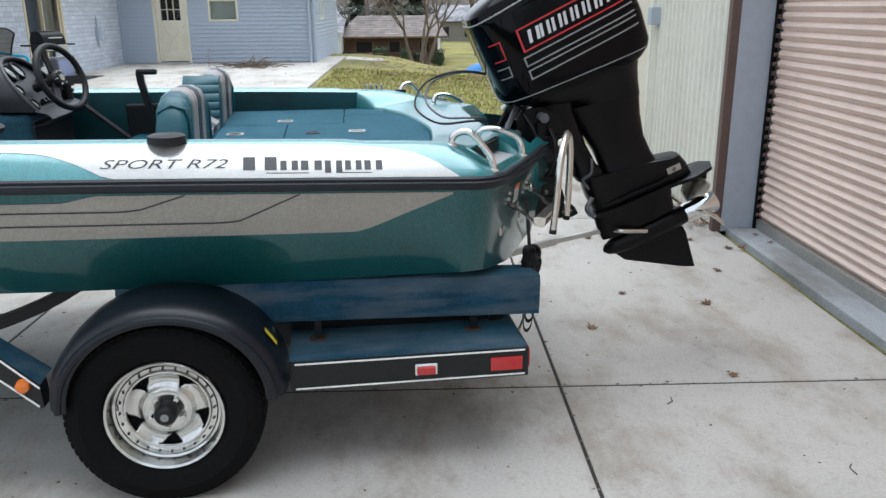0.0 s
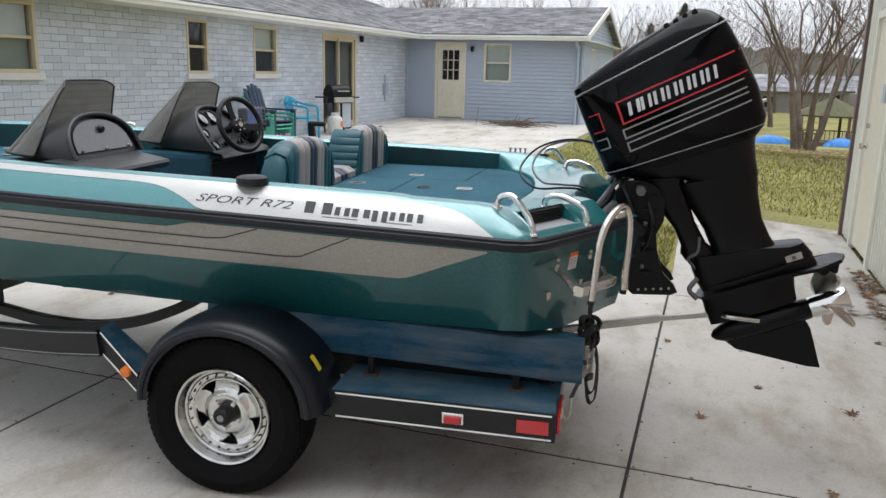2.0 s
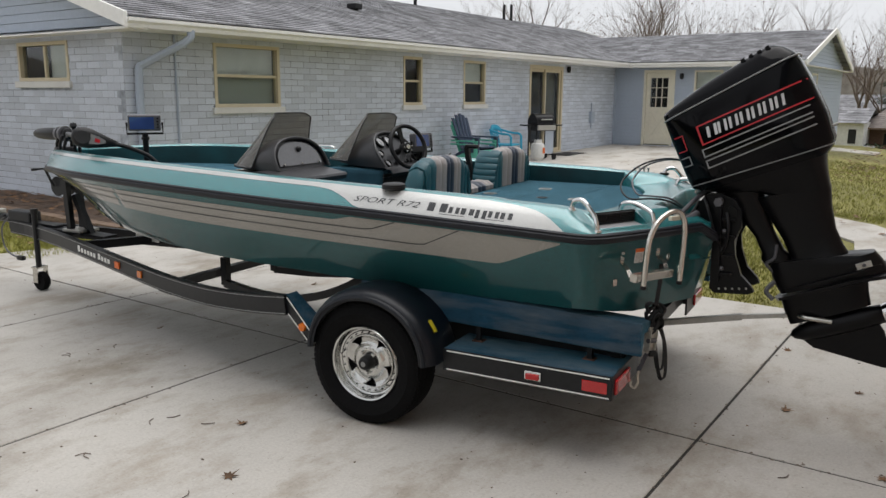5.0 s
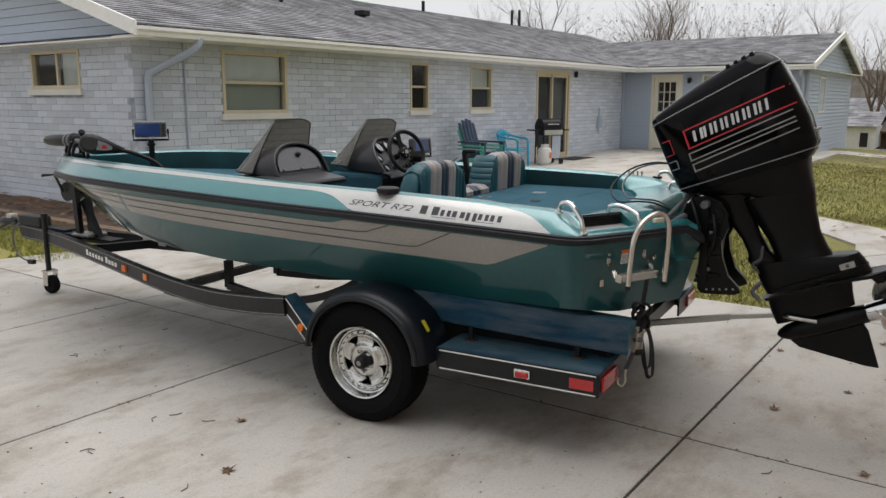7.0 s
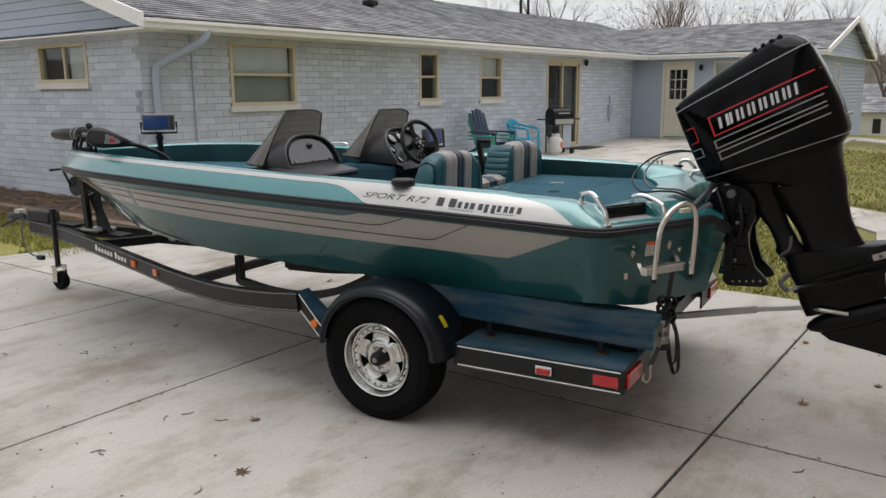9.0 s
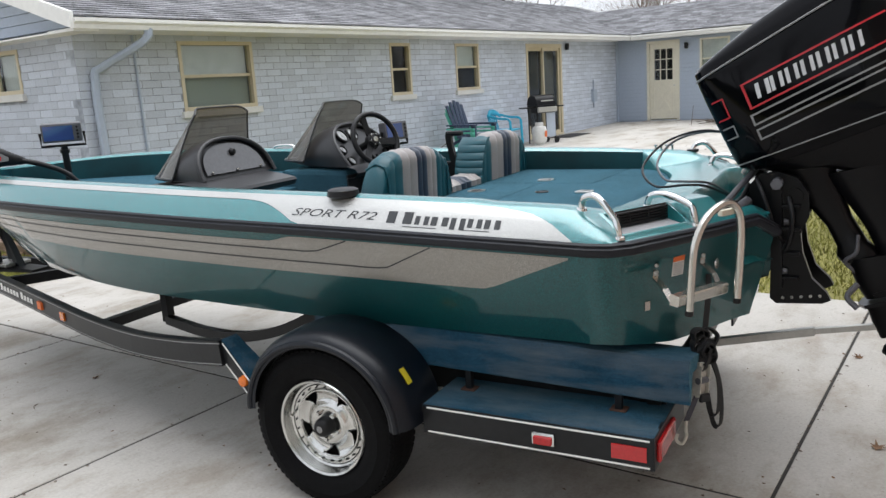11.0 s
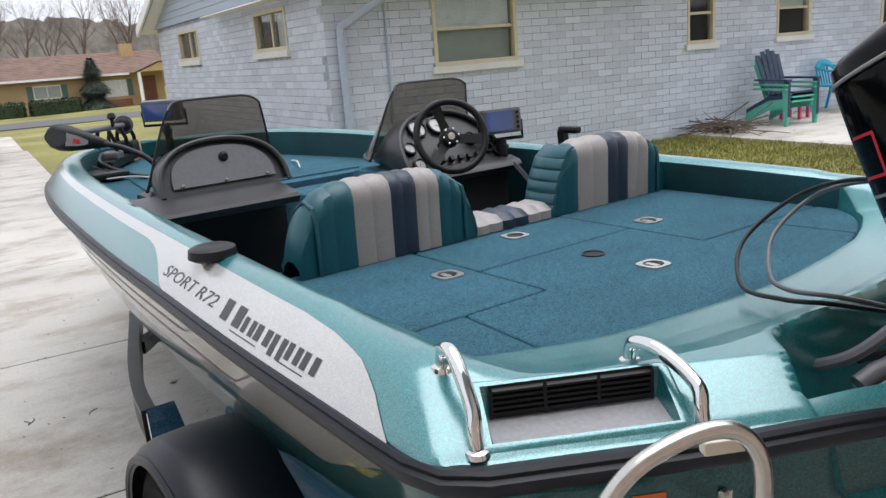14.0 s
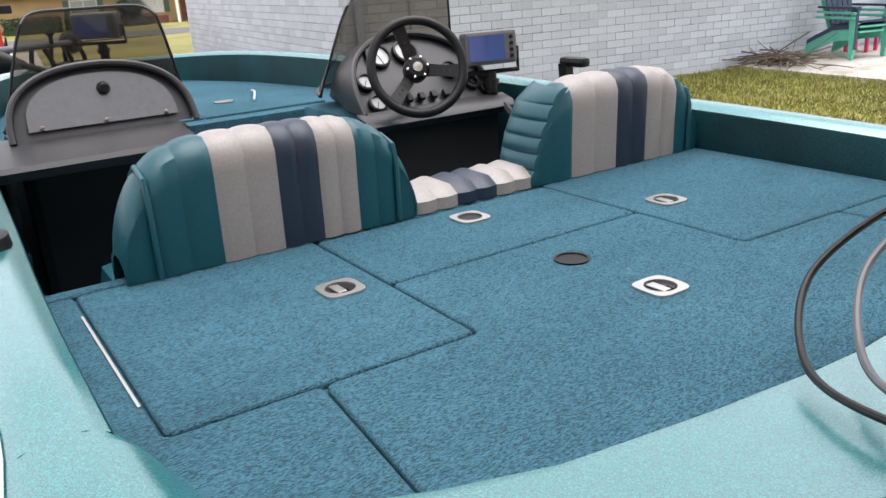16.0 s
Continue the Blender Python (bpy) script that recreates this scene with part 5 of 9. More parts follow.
def console(vc, half, ub, ut, base, top, name, sc, label, skirt):
    """A dash hood with an arched, leaning face (ub at its foot, ut at its top), its body and a smoked wrap-round windscreen."""
    face_u = lambda z, o=0.0: ub + (ut - ub) * (z - base) / (top - base) + o
    body = part(name, boxm(-1.62, -(ub + 0.03), vc - half + 0.01, vc + half - 0.01, 0.76, base - 0.015, bevel=0.03), skirt, boat, label)
    b = bmesh.new()
    rows = [[P(face_u(z) + o, vc + (v - vc) * k, base + (z - base) * h) for v, z in arch(vc, half, base, top)] for o, k, h in ((0.0, 1.0, 1.0), (0.02, 1.0, 1.0), (0.10, 0.97, 0.90), (0.18, 0.90, 0.70), (0.26, 0.80, 0.42), (0.34, 0.70, 0.12))]
    grid(b, rows)
    part("hood", b, M_console, body, "black moulded dash hood", smooth=True)
    b = bmesh.new()
    tube(b, [P(face_u(z, -0.006), v, z) for v, z in arch(vc, half * 0.985, base, top - 0.004)], 0.010, 8)
    part("rim", b, M_console, body, smooth=True)
    b = bmesh.new()
    b.faces.new([b.verts.new(P(face_u(z, 0.016), v, z)) for v, z in arch(vc, half - 0.01, base, top - 0.01)])
    part("dash_face", b, M_console, body)
    b = bmesh.new()
    wb, wt, zb, zt, mid = sc
    n, rows = 24, []
    for h in (0.0, 0.25, 0.5, 0.75, 0.93, 1.0):
        row = []
        for i in range(n + 1):
            a = -1 + 2 * i / n
            bow = 1 - abs(a) ** 2.6
            wide = wb * (1 - h) + wt * h
            corner, front = 1.43 - 0.112 * h, 1.72 - 0.35 * h
            u = corner + (front - corner) * bow
            z = zb + (zt - zb) * h - 0.03 * h ** 6 * abs(a) ** 8
            row.append(P(u, mid + wide * math.copysign(abs(a) ** 0.85, a), z))
        rows.append(row)
    grid(b, rows)
    screen = part("windscreen", b, M_smoke, body, "smoked acrylic windscreen", smooth=True)
    b = bmesh.new()
    tube(b, [r[0] for r in rows] + rows[-1][1:-1] + [r[-1] for r in reversed(rows)], 0.0045, 6)
    part("screen_edge", b, M_console, screen, smooth=True)
    b = bmesh.new()
    tube(b, rows[0], 0.008, 6)
    part("screen_gasket", b, M_black, screen, smooth=True)
    return body, face_u


port, pu = console(-0.53, 0.255, 1.22, 1.31, 1.268, 1.458, "passenger_console", (0.27, 0.182, 1.275, 1.605, -0.505), "passenger console with arched glovebox", M_black)
b = bmesh.new()
b.faces.new([b.verts.new(P(pu(z, 0.004), v, z)) for v, z in arch(-0.53, 0.205, 1.292, 1.428)])
lid = part("glovebox_lid", b, M_lid, port, "dark glossy half-round glovebox lid")
part("lid_latch", lathe(bmesh.new(), [(0.001, 0.018), (0.012, 0.018), (0.018, 0.008), (0.019, 0.0)], 16, "X", P(pu(1.385, 0.002), -0.515, 1.385)), M_black, lid, smooth=True)
b = bmesh.new()
for v in (-0.70, -0.53, -0.36):
    lathe(b, [(0.001, 0.006), (0.006, 0.005), (0.007, 0.0)], 8, "X", P(pu(1.30, 0.0), v, 1.30))
tagged(part("screw", b, M_steel, lid), kind="stuff")
b = bmesh.new()
grid(b, [[P(1.30, v, 1.272), P(1.22, v, 1.268), P(1.10, v, 1.248), P(1.045, v, 1.238), P(1.036, v, 1.225), P(1.05, v, 1.20), P(1.25, v, 1.16)] for v in [-0.89 + 0.056 * i for i in range(11)]])
part("dash_shelf", b, M_console, port, "black dash shelf", smooth=True)

stbd, du = console(0.50, 0.272, 1.10, 1.30, 1.215, 1.452, "driver_console", (0.29, 0.206, 1.25, 1.585, 0.525), "driver console with round gauges", M_carpet)
for v, z, r in ((0.379, 1.385, 0.040), (0.490, 1.388, 0.040), (0.632, 1.318, 0.026), (0.29, 1.312, 0.026), (0.30, 1.245, 0.026), (0.70, 1.268, 0.02), (0.745, 1.245, 0.016)):
    c = P(du(z), v, z)
    tilt = Matrix.Translation(c) @ Matrix.Rotation(radians(-40), 4, "Y")
    b = lathe(bmesh.new(), [(r + 0.008, -0.012), (r + 0.007, 0.006), (r, 0.008), (r - 0.002, -0.002)], 24, "X")
    b.transform(tilt)
    ga = part("gauge", b, M_black, stbd, "round gauge with pale face", smooth=True)
    b = lathe(bmesh.new(), [(r - 0.001, -0.001), (0.0005, -0.001)], 24, "X")
    b.transform(tilt)
    part("dial", b, M_dial if r > 0.024 else M_steel, ga)
    b = boxm(0.0, 0.001, -0.0015, 0.0015, -0.2 * r, 0.85 * r, m=tilt @ Matrix.Rotation(v * 9, 4, "X"))
    part("needle", b, M_ink, ga)
for k in range(5):
    b = boxm(-0.008, 0.012, -0.011, 0.011, -0.013, 0.013, bevel=0.003, m=Matrix.Translation(P(du(1.245), 0.42 + 0.05 * k, 1.245)) @ Matrix.Rotation(radians(-40), 4, "Y"))
    part("switch", b, M_black, stbd)
b = bmesh.new()
grid(b, [[P(1.10, v, 1.222), P(1.04, v, 1.205), P(1.025, v, 1.185), P(1.05, v, 1.16), P(1.12, v, 1.15)] for v in (0.20, 0.3, 0.45, 0.6, 0.72, 0.80)])
part("dash_shelf", b, M_console, stbd, smooth=True)
# flat near-black sheet on the console paints the shade under the dash
part("footwell_shade", boxm(-1.129, -1.118, 0.23, 0.79, 0.78, 1.17), M_dark, stbd, "flat near-black sheet painted as the shade under the dash")
b = bmesh.new()
tube(b, [P(1.04, 0.76, 1.19), P(0.76, 0.81, 0.93)], 0.014, 6)
part("brace", b, M_console, stbd)

# steering wheel
WH = BOAT @ Matrix.Translation(P(1.02, 0.398, 1.360)) @ Matrix.Rotation(radians(-20), 4, "Z") @ Matrix.Rotation(radians(70), 4, "Y") @ Matrix.Rotation(radians(20), 4, "Z")
wheel = thing("steering_wheel", WH, "black three-spoke steering wheel on the driver console", "steering wheel")
b = bmesh.new()
ring = [(0.152 * math.cos(a), 0.152 * math.sin(a), 0.0) for a in (2 * math.pi * i / 48 for i in range(48))]
rows = [[Vector((x * (1 + 0.0155 / 0.152 * math.cos(t)), y * (1 + 0.0155 / 0.152 * math.cos(t)), 0.0155 * math.sin(t))) for t in (2 * math.pi * j / 10 for j in range(10))] for x, y, _ in [*ring, ring[0]]]
grid(b, rows, True)
part("rim", b, M_black, wheel, smooth=True)
for a in (90, 210, 330):
    b = bmesh.new()
    m = Matrix.Rotation(radians(a + 90), 4, "Z")
    grid(b, [[m @ Vector((x, w * s, z + t)) for s, t in ((-1, 0.004), (1, 0.004), (1, -0.004), (-1, -0.004))] for x, w, z in ((0.03, 0.022, -0.03), (0.08, 0.018, -0.02), (0.14, 0.022, 0.0))], True, True)
    part("spoke", b, M_black, wheel)
b = lathe(bmesh.new(), [(0.001, 0.0), (0.03, -0.004), (0.042, -0.018), (0.042, -0.05), (0.022, -0.07), (0.022, -0.16)], 24, "Z")
part("hub", b, M_black, wheel, smooth=True)
part("badge", lathe(bmesh.new(), [(0.001, 0.004), (0.016, 0.003), (0.016, -0.002)], 16, "Z"), M_steel, wheel, smooth=True)
for k in range(6):
    a = math.pi * k / 3 + 0.3
    part("bolt", lathe(bmesh.new(), [(0.001, 0.0), (0.0045, -0.001), (0.005, -0.012)], 8, "Z", (0.034 * math.cos(a), 0.034 * math.sin(a), 0.002)), M_chrome, wheel)
for a in (90, 210, 330):
    for r in (0.072, 0.092, 0.112):
        # flat near-black disc paints the shade of a slot; the spoke is uncut
        part("slot_shade", lathe(bmesh.new(), [(0.001, 0.0), (0.006, 0.0), (0.0065, -0.002)], 10, "Z", (-r * math.sin(radians(a)), r * math.cos(radians(a)), -0.0125 + 0.30 * (r - 0.09))), M_dark, wheel)


# ---- seats ----
def seat(v0, v1, bolster, label, cuts):
    """A channelled boat seat back; rolls run up and over the top."""
    st = part("boat_seat", bmesh.new(), M_vteal, boat, label)
    w = v1 - v0
    shape = lambda f: 1.122 + 0.255 * (1 - abs(2 * f - 1) ** 4.5) ** 0.5 * (1 - 0.03 * f)
    g0, n0, g1, t1 = cuts
    cols = [(0.0, 0.10, M_vteal)]
    for a, c, k, m in ((0.10, g0, 1 if g0 < 0.25 else 2, M_vteal), (g0, n0, 2, M_vgrey), (n0, g1, 2, M_vnavy), (g1, t1, 2, M_vgrey), (t1, 0.92, 2 if t1 < 0.8 else 1, M_vteal)):
        cols += [(a + (c - a) * i / k, a + (c - a) * (i + 1) / k, m) for i in range(k)]
    cols.append((0.92, 1.0, M_vteal))
    for f0, f1, m in cols:
        b = bmesh.new()
        rows = []
        for i in range(7):
            f = f0 + (f1 - f0) * i / 6
            f = clamp(f, 0.004, 0.996)
            bulge = 0.006 * math.sin(math.pi * i / 6) ** 0.6
            h = shape(f)
            if f1 <= 0.10 or f0 >= 0.92:
                bulge *= 0.4
            v = v0 + w * f
            rr = 0.045
            if bolster and f < 0.25:
                lean = lambda z: max(v, interp(z, [1.126, 1.243, 1.32, 1.342, 1.36], [0.260, 0.295, 0.335, 0.352, 0.372]))
            else:
                lean = lambda z: v
            row = [P(0.285 - bulge, v, 1.122), P(0.283 - bulge, v, 1.122 + (h - 1.122) * 0.4), P(0.280 - bulge * 0.9, v, 1.122 + (h - 1.122) * 0.72)]
            for k in range(6):
                a = math.pi * k / 5
                row.append(P(0.335 - (0.055 + bulge) * math.cos(a), v, max(1.125, h - rr) + (rr + bulge * 0.7) * math.sin(a)))
            row += [P(0.40 + bulge, v, 1.15), P(0.42, v, 0.98)]
            rows.append([Vector((q.x, lean(q.z), q.z)) for q in row])
        grid(b, rows)
        part("channel", b, m, st, smooth=True)
    for f in (0.92,) if bolster else (0.10, 0.92):
        b = bmesh.new()
        v, h = v0 + w * f, shape(f)
        tube(b, [P(0.276, v, 1.125), P(0.274, v, h - 0.05), P(0.285, v, h - 0.01), P(0.335, v, h + 0.006), P(0.385, v, h - 0.02)], 0.006, 8)
        part("piping", b, M_vteal, st, smooth=True)
    part("cushion", boxm(-0.82, -0.40, v0 + 0.03, v1 - 0.03, 0.90, 1.02, bevel=0.04), M_vteal, st)
    if bolster:
        b = bmesh.new()
        rows = []
        for i in range(61):
            z = 1.124 + 0.232 * i / 60
            left, pip = interp(z, [1.124, 1.232, 1.315, 1.345, 1.36], [0.258, 0.288, 0.330, 0.375, 0.40]), interp(z, [1.126, 1.243, 1.32, 1.342, 1.36], [0.260, 0.295, 0.335, 0.352, 0.372])
            s_ = 0.008 * abs(math.sin(math.pi * (z - 1.124) / 0.0387)) ** 0.6
            rows.append([P(0.279, pip + 0.006, z), P(0.284, pip - 0.006 - s_, z), P(0.31, pip - 0.012 - s_, z), P(0.36, (left + pip) / 2 - 0.014 - s_, z), P(0.42, left - 0.006 - s_, z), P(0.46, left + 0.02, z)])
        grid(b, rows)
        part("bolster", b, M_vteal, st, "ribbed teal side bolster", smooth=True)
    return st


seat(-0.73, -0.085, False, "teal, grey and navy striped vinyl boat seat back", (0.30, 0.50, 0.64, 0.775))
seat(0.258, 0.87, True, "striped vinyl boat seat back with ribbed teal bolster", (0.21, 0.47, 0.65, 0.84))
pad = thing("centre_pad", BOAT, "grey and navy vinyl pad between the boat seats", "seat pad")
for k, m in enumerate((M_vgrey, M_vgrey, M_vnavy, M_vnavy, M_vgrey, M_vgrey)):
    b = bmesh.new()
    y0 = -0.085 + 0.058 * k
    rows = []
    for i in range(5):
        v = y0 + 0.058 * i / 4
        bu = 0.008 * math.sin(math.pi * i / 4)
        rows.append([P(0.29 - bu, v, 1.122), P(0.29 - bu, v, 1.15), P(0.32, v, 1.168 + bu), P(0.40, v, 1.17 + bu), P(0.46, v, 1.15), P(0.47, v, 1.0)])
    grid(b, rows)
    part("channel", b, m, pad, smooth=True)

# ---- small fittings ----
b = lathe(bmesh.new(), [(0.001, 0.024), (0.05, 0.0235), (0.061, 0.018), (0.064, -0.004), (0.05, -0.012), (0.001, -0.012)], 28, "Z", P(0.305, -0.957, 1.246))
part("filler_cap", b, M_black, boat, "black fuel filler cap", smooth=True)
for sg in (1,):
    b = bmesh.new()
    tube(b, bend([P(2.15, sg * (rail_v(2.15) - 0.14), 1.27), P(2.13, sg * (rail_v(2.13) - 0.14), 1.30), P(2.0, sg * (rail_v(2.0) - 0.14), 1.30), P(1.98, sg * (rail_v(1.98) - 0.14), 1.27)], 4), 0.008, 8)
    part("cleat", b, M_chrome, boat, smooth=True)
b = bmesh.new()
for k in range(4):
    tube(b, [P(-0.46 - 0.03 * k, 0.955, 1.215), P(-0.46 - 0.03 * k, 0.955, 1.238)], 0.006, 8)
    lathe(b, [(0.011, 1.236), (0.011, 1.243), (0.001, 1.245)], 10, "Z", P(-0.46 - 0.03 * k, 0.955, 0))
part("light_socket_pins", b, M_chrome, boat)
b = bmesh.new()
lathe(b, [(0.03, 1.23), (0.032, 1.245), (0.001, 1.25)], 16, "Z", P(-0.66, 0.95, -0.03))
part("deck_fitting", b, M_black, boat)
# throttle on the starboard side
thr = thing("throttle", BOAT, "black throttle lever on the starboard cockpit side", "throttle")
part("box", boxm(-0.84, -0.60, 0.80, 0.855, 1.0, 1.18, bevel=0.01), M_black, thr)
b = bmesh.new()
grid(b, [[P(u + du, v, z) for du, v in ((-0.018, 0.77), (0.018, 0.77), (0.018, 0.80), (-0.018, 0.80))] for u, z in ((0.70, 1.08), (0.72, 1.2), (0.74, 1.29), (0.745, 1.345))], True, True)
part("lever", b, M_black, thr)
part("grip", boxm(-0.765, -0.655, 0.772, 0.812, 1.335, 1.366, bevel=0.014), M_black, thr)
part("label", boxm(-0.62, -0.52, 0.852, 0.856, 1.165, 1.215), M_label, thr, "orange and white warning label")
part("label", boxm(-0.62, -0.52, 0.850, 0.8525, 1.198, 1.215), M_orange, thr)


# ---- trailer ----
trailer = thing("boat_trailer", BOAT, "black single-axle boat trailer with carpeted bunks and steps", "trailer")


def beam(name, pts, w, h, material, parent, label="", bevel=0.004):
    """A box-section bar along points (centre line)."""
    b = bmesh.new()
    pts = [Vector(p) for p in pts]
    rows = []
    for i, p in enumerate(pts):
        d = (pts[min(i + 1, len(pts) - 1)] - pts[max(i - 1, 0)]).normalized()
        s = d.cross(Vector((0, 0, 1)))
        s = s.normalized() if s.length > 1e-4 else Vector((0, 1, 0))
        t = s.cross(d).normalized()
        rows.append([p + s * a * w / 2 + t * c * h / 2 for a, c in ((-1, -1), (1, -1), (1, 1), (-1, 1))])
    grid(b, rows, True, True)
    return part(name, b, material, parent, label)


rail_path = [(4.93, 0.045, 0.525), (4.62, 0.07, 0.515), (4.1, 0.185, 0.50), (3.5, 0.34, 0.475), (2.9, 0.515, 0.455), (2.3, 0.70, 0.445), (1.75, 0.86, 0.46), (1.3, 0.965, 0.50), (0.98, 1.02, 0.54)]
for sg in (-1, 1):
    pts = bend([P(u, sg * v, z) for u, v, z in rail_path], 4)
    rl = beam("frame_rail", pts, 0.05, 0.115, M_frame, trailer, "black frame rail with thin white lines")
    for dz in (0.048, -0.048):
        beam("line", [p + Vector((0, sg * 0.0265, dz)) for p in pts], 0.002, 0.004, M_greyline, rl)
    # step ahead of the wheel: top plate and slanting face
    b = bmesh.new()
    prof = [(0.985, 0.596, 0.024), (0.79, 0.435, 0.066), (0.785, 0.355, 0.068), (0.80, 0.352, 0.068), (0.975, 0.484, 0.026), (0.99, 0.490, 0.024)]
    grid(b, [[P(u, sg * (v + dv), z) for u, z, dv in prof] for v in (0.93, 1.002)], True, True)
    st = part("front_step", b, M_frame, trailer)
    b = bmesh.new()
    grid(b, [[P(u, sg * v, z + 0.004) for u, z in ((0.985, 0.597), (0.79, 0.436))] for v in (0.93, 1.026)] + [[P(0.97, sg * 1.03, 0.588), P(0.79, sg * 1.066, 0.440)]])
    part("step_carpet", b, M_bunk, st)
    for z0, z1, u0, u1 in ((0.585, 0.428, 0.980, 0.79), (0.490, 0.360, 0.972, 0.80)):
        beam("line", [P(u0, sg * 1.029, z0), P(u1, sg * 1.0705, z1)], 0.003, 0.006, M_white, st)
    part("side_lamp", lathe(bmesh.new(), [(0.001, -0.02), (0.022, -0.016), (0.026, 0.0)], 16, "Y", (-0.846, -1.058, 0.437)) if sg < 0 else boxm(-0.85, -0.80, 1.065, 1.08, 0.42, 0.45), M_amber, st, "amber side lamp", smooth=True)
    # side step behind the wheel
    b = bmesh.new()
    box(b, 0.05, 0.925, sg * 1.062 - (0.006 if sg > 0 else 0), sg * 1.062 + (0.006 if sg < 0 else 0), 0.342, 0.458, 0.002)
    box(b, 0.918, 0.93, min(sg * 0.60, sg * 1.06), max(sg * 0.60, sg * 1.06), 0.342, 0.458, 0.002)
    sp = part("side_step", b, M_frame, trailer, "black side step panel")
    b = bmesh.new()
    vv = [0.58, 0.66, 0.75, 0.84, 0.93, 1.0, 1.05, 1.063]
    grid(b, [[Vector((x, sg * v, 0.458 + 0.003 * noise.noise((x * 9, v * 9, 3)) - (0.006 if v > 1.06 else 0))) for v in vv] for x in [0.05 + 0.0365 * i for i in range(25)]])
    part("step_carpet", b, M_bunk, sp, "faded blue carpet on the step", smooth=True)
    for z in (0.448, 0.352):
        part("line", boxm(0.07, 0.915, sg * 1.0635 - 0.0012, sg * 1.0635 + 0.0012, z - 0.003, z + 0.003), M_white, sp)
    ys0, ys1 = sg * 1.062, sg * 1.078
    m = part("marker_lamp", boxm(0.50, 0.585, min(ys0, ys1), max(ys0, ys1), 0.378, 0.425, bevel=0.006), M_chrome, sp, "red marker lamp in chrome bezel")
    part("lens", boxm(0.508, 0.577, sg * 1.07, sg * 1.088, 0.383, 0.413, bevel=0.006), M_red, m)
    part("reflector", boxm(0.785, 0.905, sg * 1.061, sg * 1.067, 0.372, 0.424), M_red, sp, "red reflector")
    part("tail_lamp", boxm(0.928, 0.945, sg * 0.80, sg * 1.03, 0.36, 0.435, bevel=0.01), M_red, sp, "red tail lamp")
    # bunk board wrapped in carpet, on posts
    b = bmesh.new()
    rows = []
    for i in range(29):
        x = -0.55 + 1.56 * i / 28
        z = 0.715 - 0.030 * (x + 0.10)
        w = 0.003 * noise.noise((x * 6, 0, sg))
        sec = [(0.885, -0.165), (0.895, -0.16), (0.905 + w, -0.03), (0.895, -0.004), (0.88, 0.0), (0.66, -0.035), (0.65, -0.05), (0.655, -0.085), (0.845, -0.06), (0.87, -0.155)]
        rows.append([Vector((x, sg * a, z + c)) for a, c in sec])
    grid(b, rows, True, True)
    bk = part("bunk", b, M_bunk, trailer, "faded blue carpeted bunk board", smooth=True)
    for x in (0.155, 0.755):
        part("post", boxm(x - 0.013, x + 0.013, sg * 0.86 - 0.013, sg * 0.86 + 0.013, 0.45, 0.60, bevel=0.003), M_frame, bk)
        part("post_foot", boxm(x - 0.030, x + 0.030, sg * 0.86 - 0.026, sg * 0.86 + 0.026, 0.456, 0.463, bevel=0.002), M_rust, bk)
    # inner bunk rail under the hull
    beam("inner_rail", [P(0.55, sg * 0.74, 0.47), P(-0.90, sg * 0.74, 0.44)], 0.05, 0.11, M_frame, trailer)
    # fender: rounded arch with a lip
    b = bmesh.new()
    rows = []
    for i in range(37):
        a = radians(180 * i / 36)
        R = 0.425
        c, s_ = math.cos(a), math.sin(a)
        row = []
        for v, r in ((0.90, R - 0.004), (0.92, R), (1.02, R + 0.006), (1.12, R + 0.002), (1.16, R - 0.012), (1.185, R - 0.035), (1.192, R - 0.06), (1.188, R - 0.07), (1.175, R - 0.06), (1.15, R - 0.03), (0.905, R - 0.016)):
            flat = 1.03 if abs(c) > 0.9 else 1.0
            row.append(Vector((-0.35 - (r - 0.03) * c, sg * v, 0.385 + 0.83 * r * s_)))
        rows.append(row)
    grid(b, rows, True, True)
    fe = part("fender", b, M_fender, trailer, "dark plastic wheel fender", smooth=True)
    b = bmesh.new()
    tube(b, [Vector((-0.35 - 0.352 * math.cos(a), sg * 1.186, 0.385 + 0.83 * 0.374 * math.sin(a))) for a in (radians(180 * i / 36) for i in range(37))], 0.014, 8)
    part("bead", b, M_fender, fe, "rolled lip along the fender edge", smooth=True)
    if sg < 0:
        b = bmesh.new()
        rows = []
        for k in range(4):
            a = radians(180 - 26 - 3.4 * k)
            rows.append([Vector((-0.35 - 0.406 * math.cos(a), -v, 0.385 + 0.362 * math.sin(a))) for v in (1.062, 1.095)])
        grid(b, rows)
        part("sticker", b, M_yellow, fe, "yellow warning sticker")
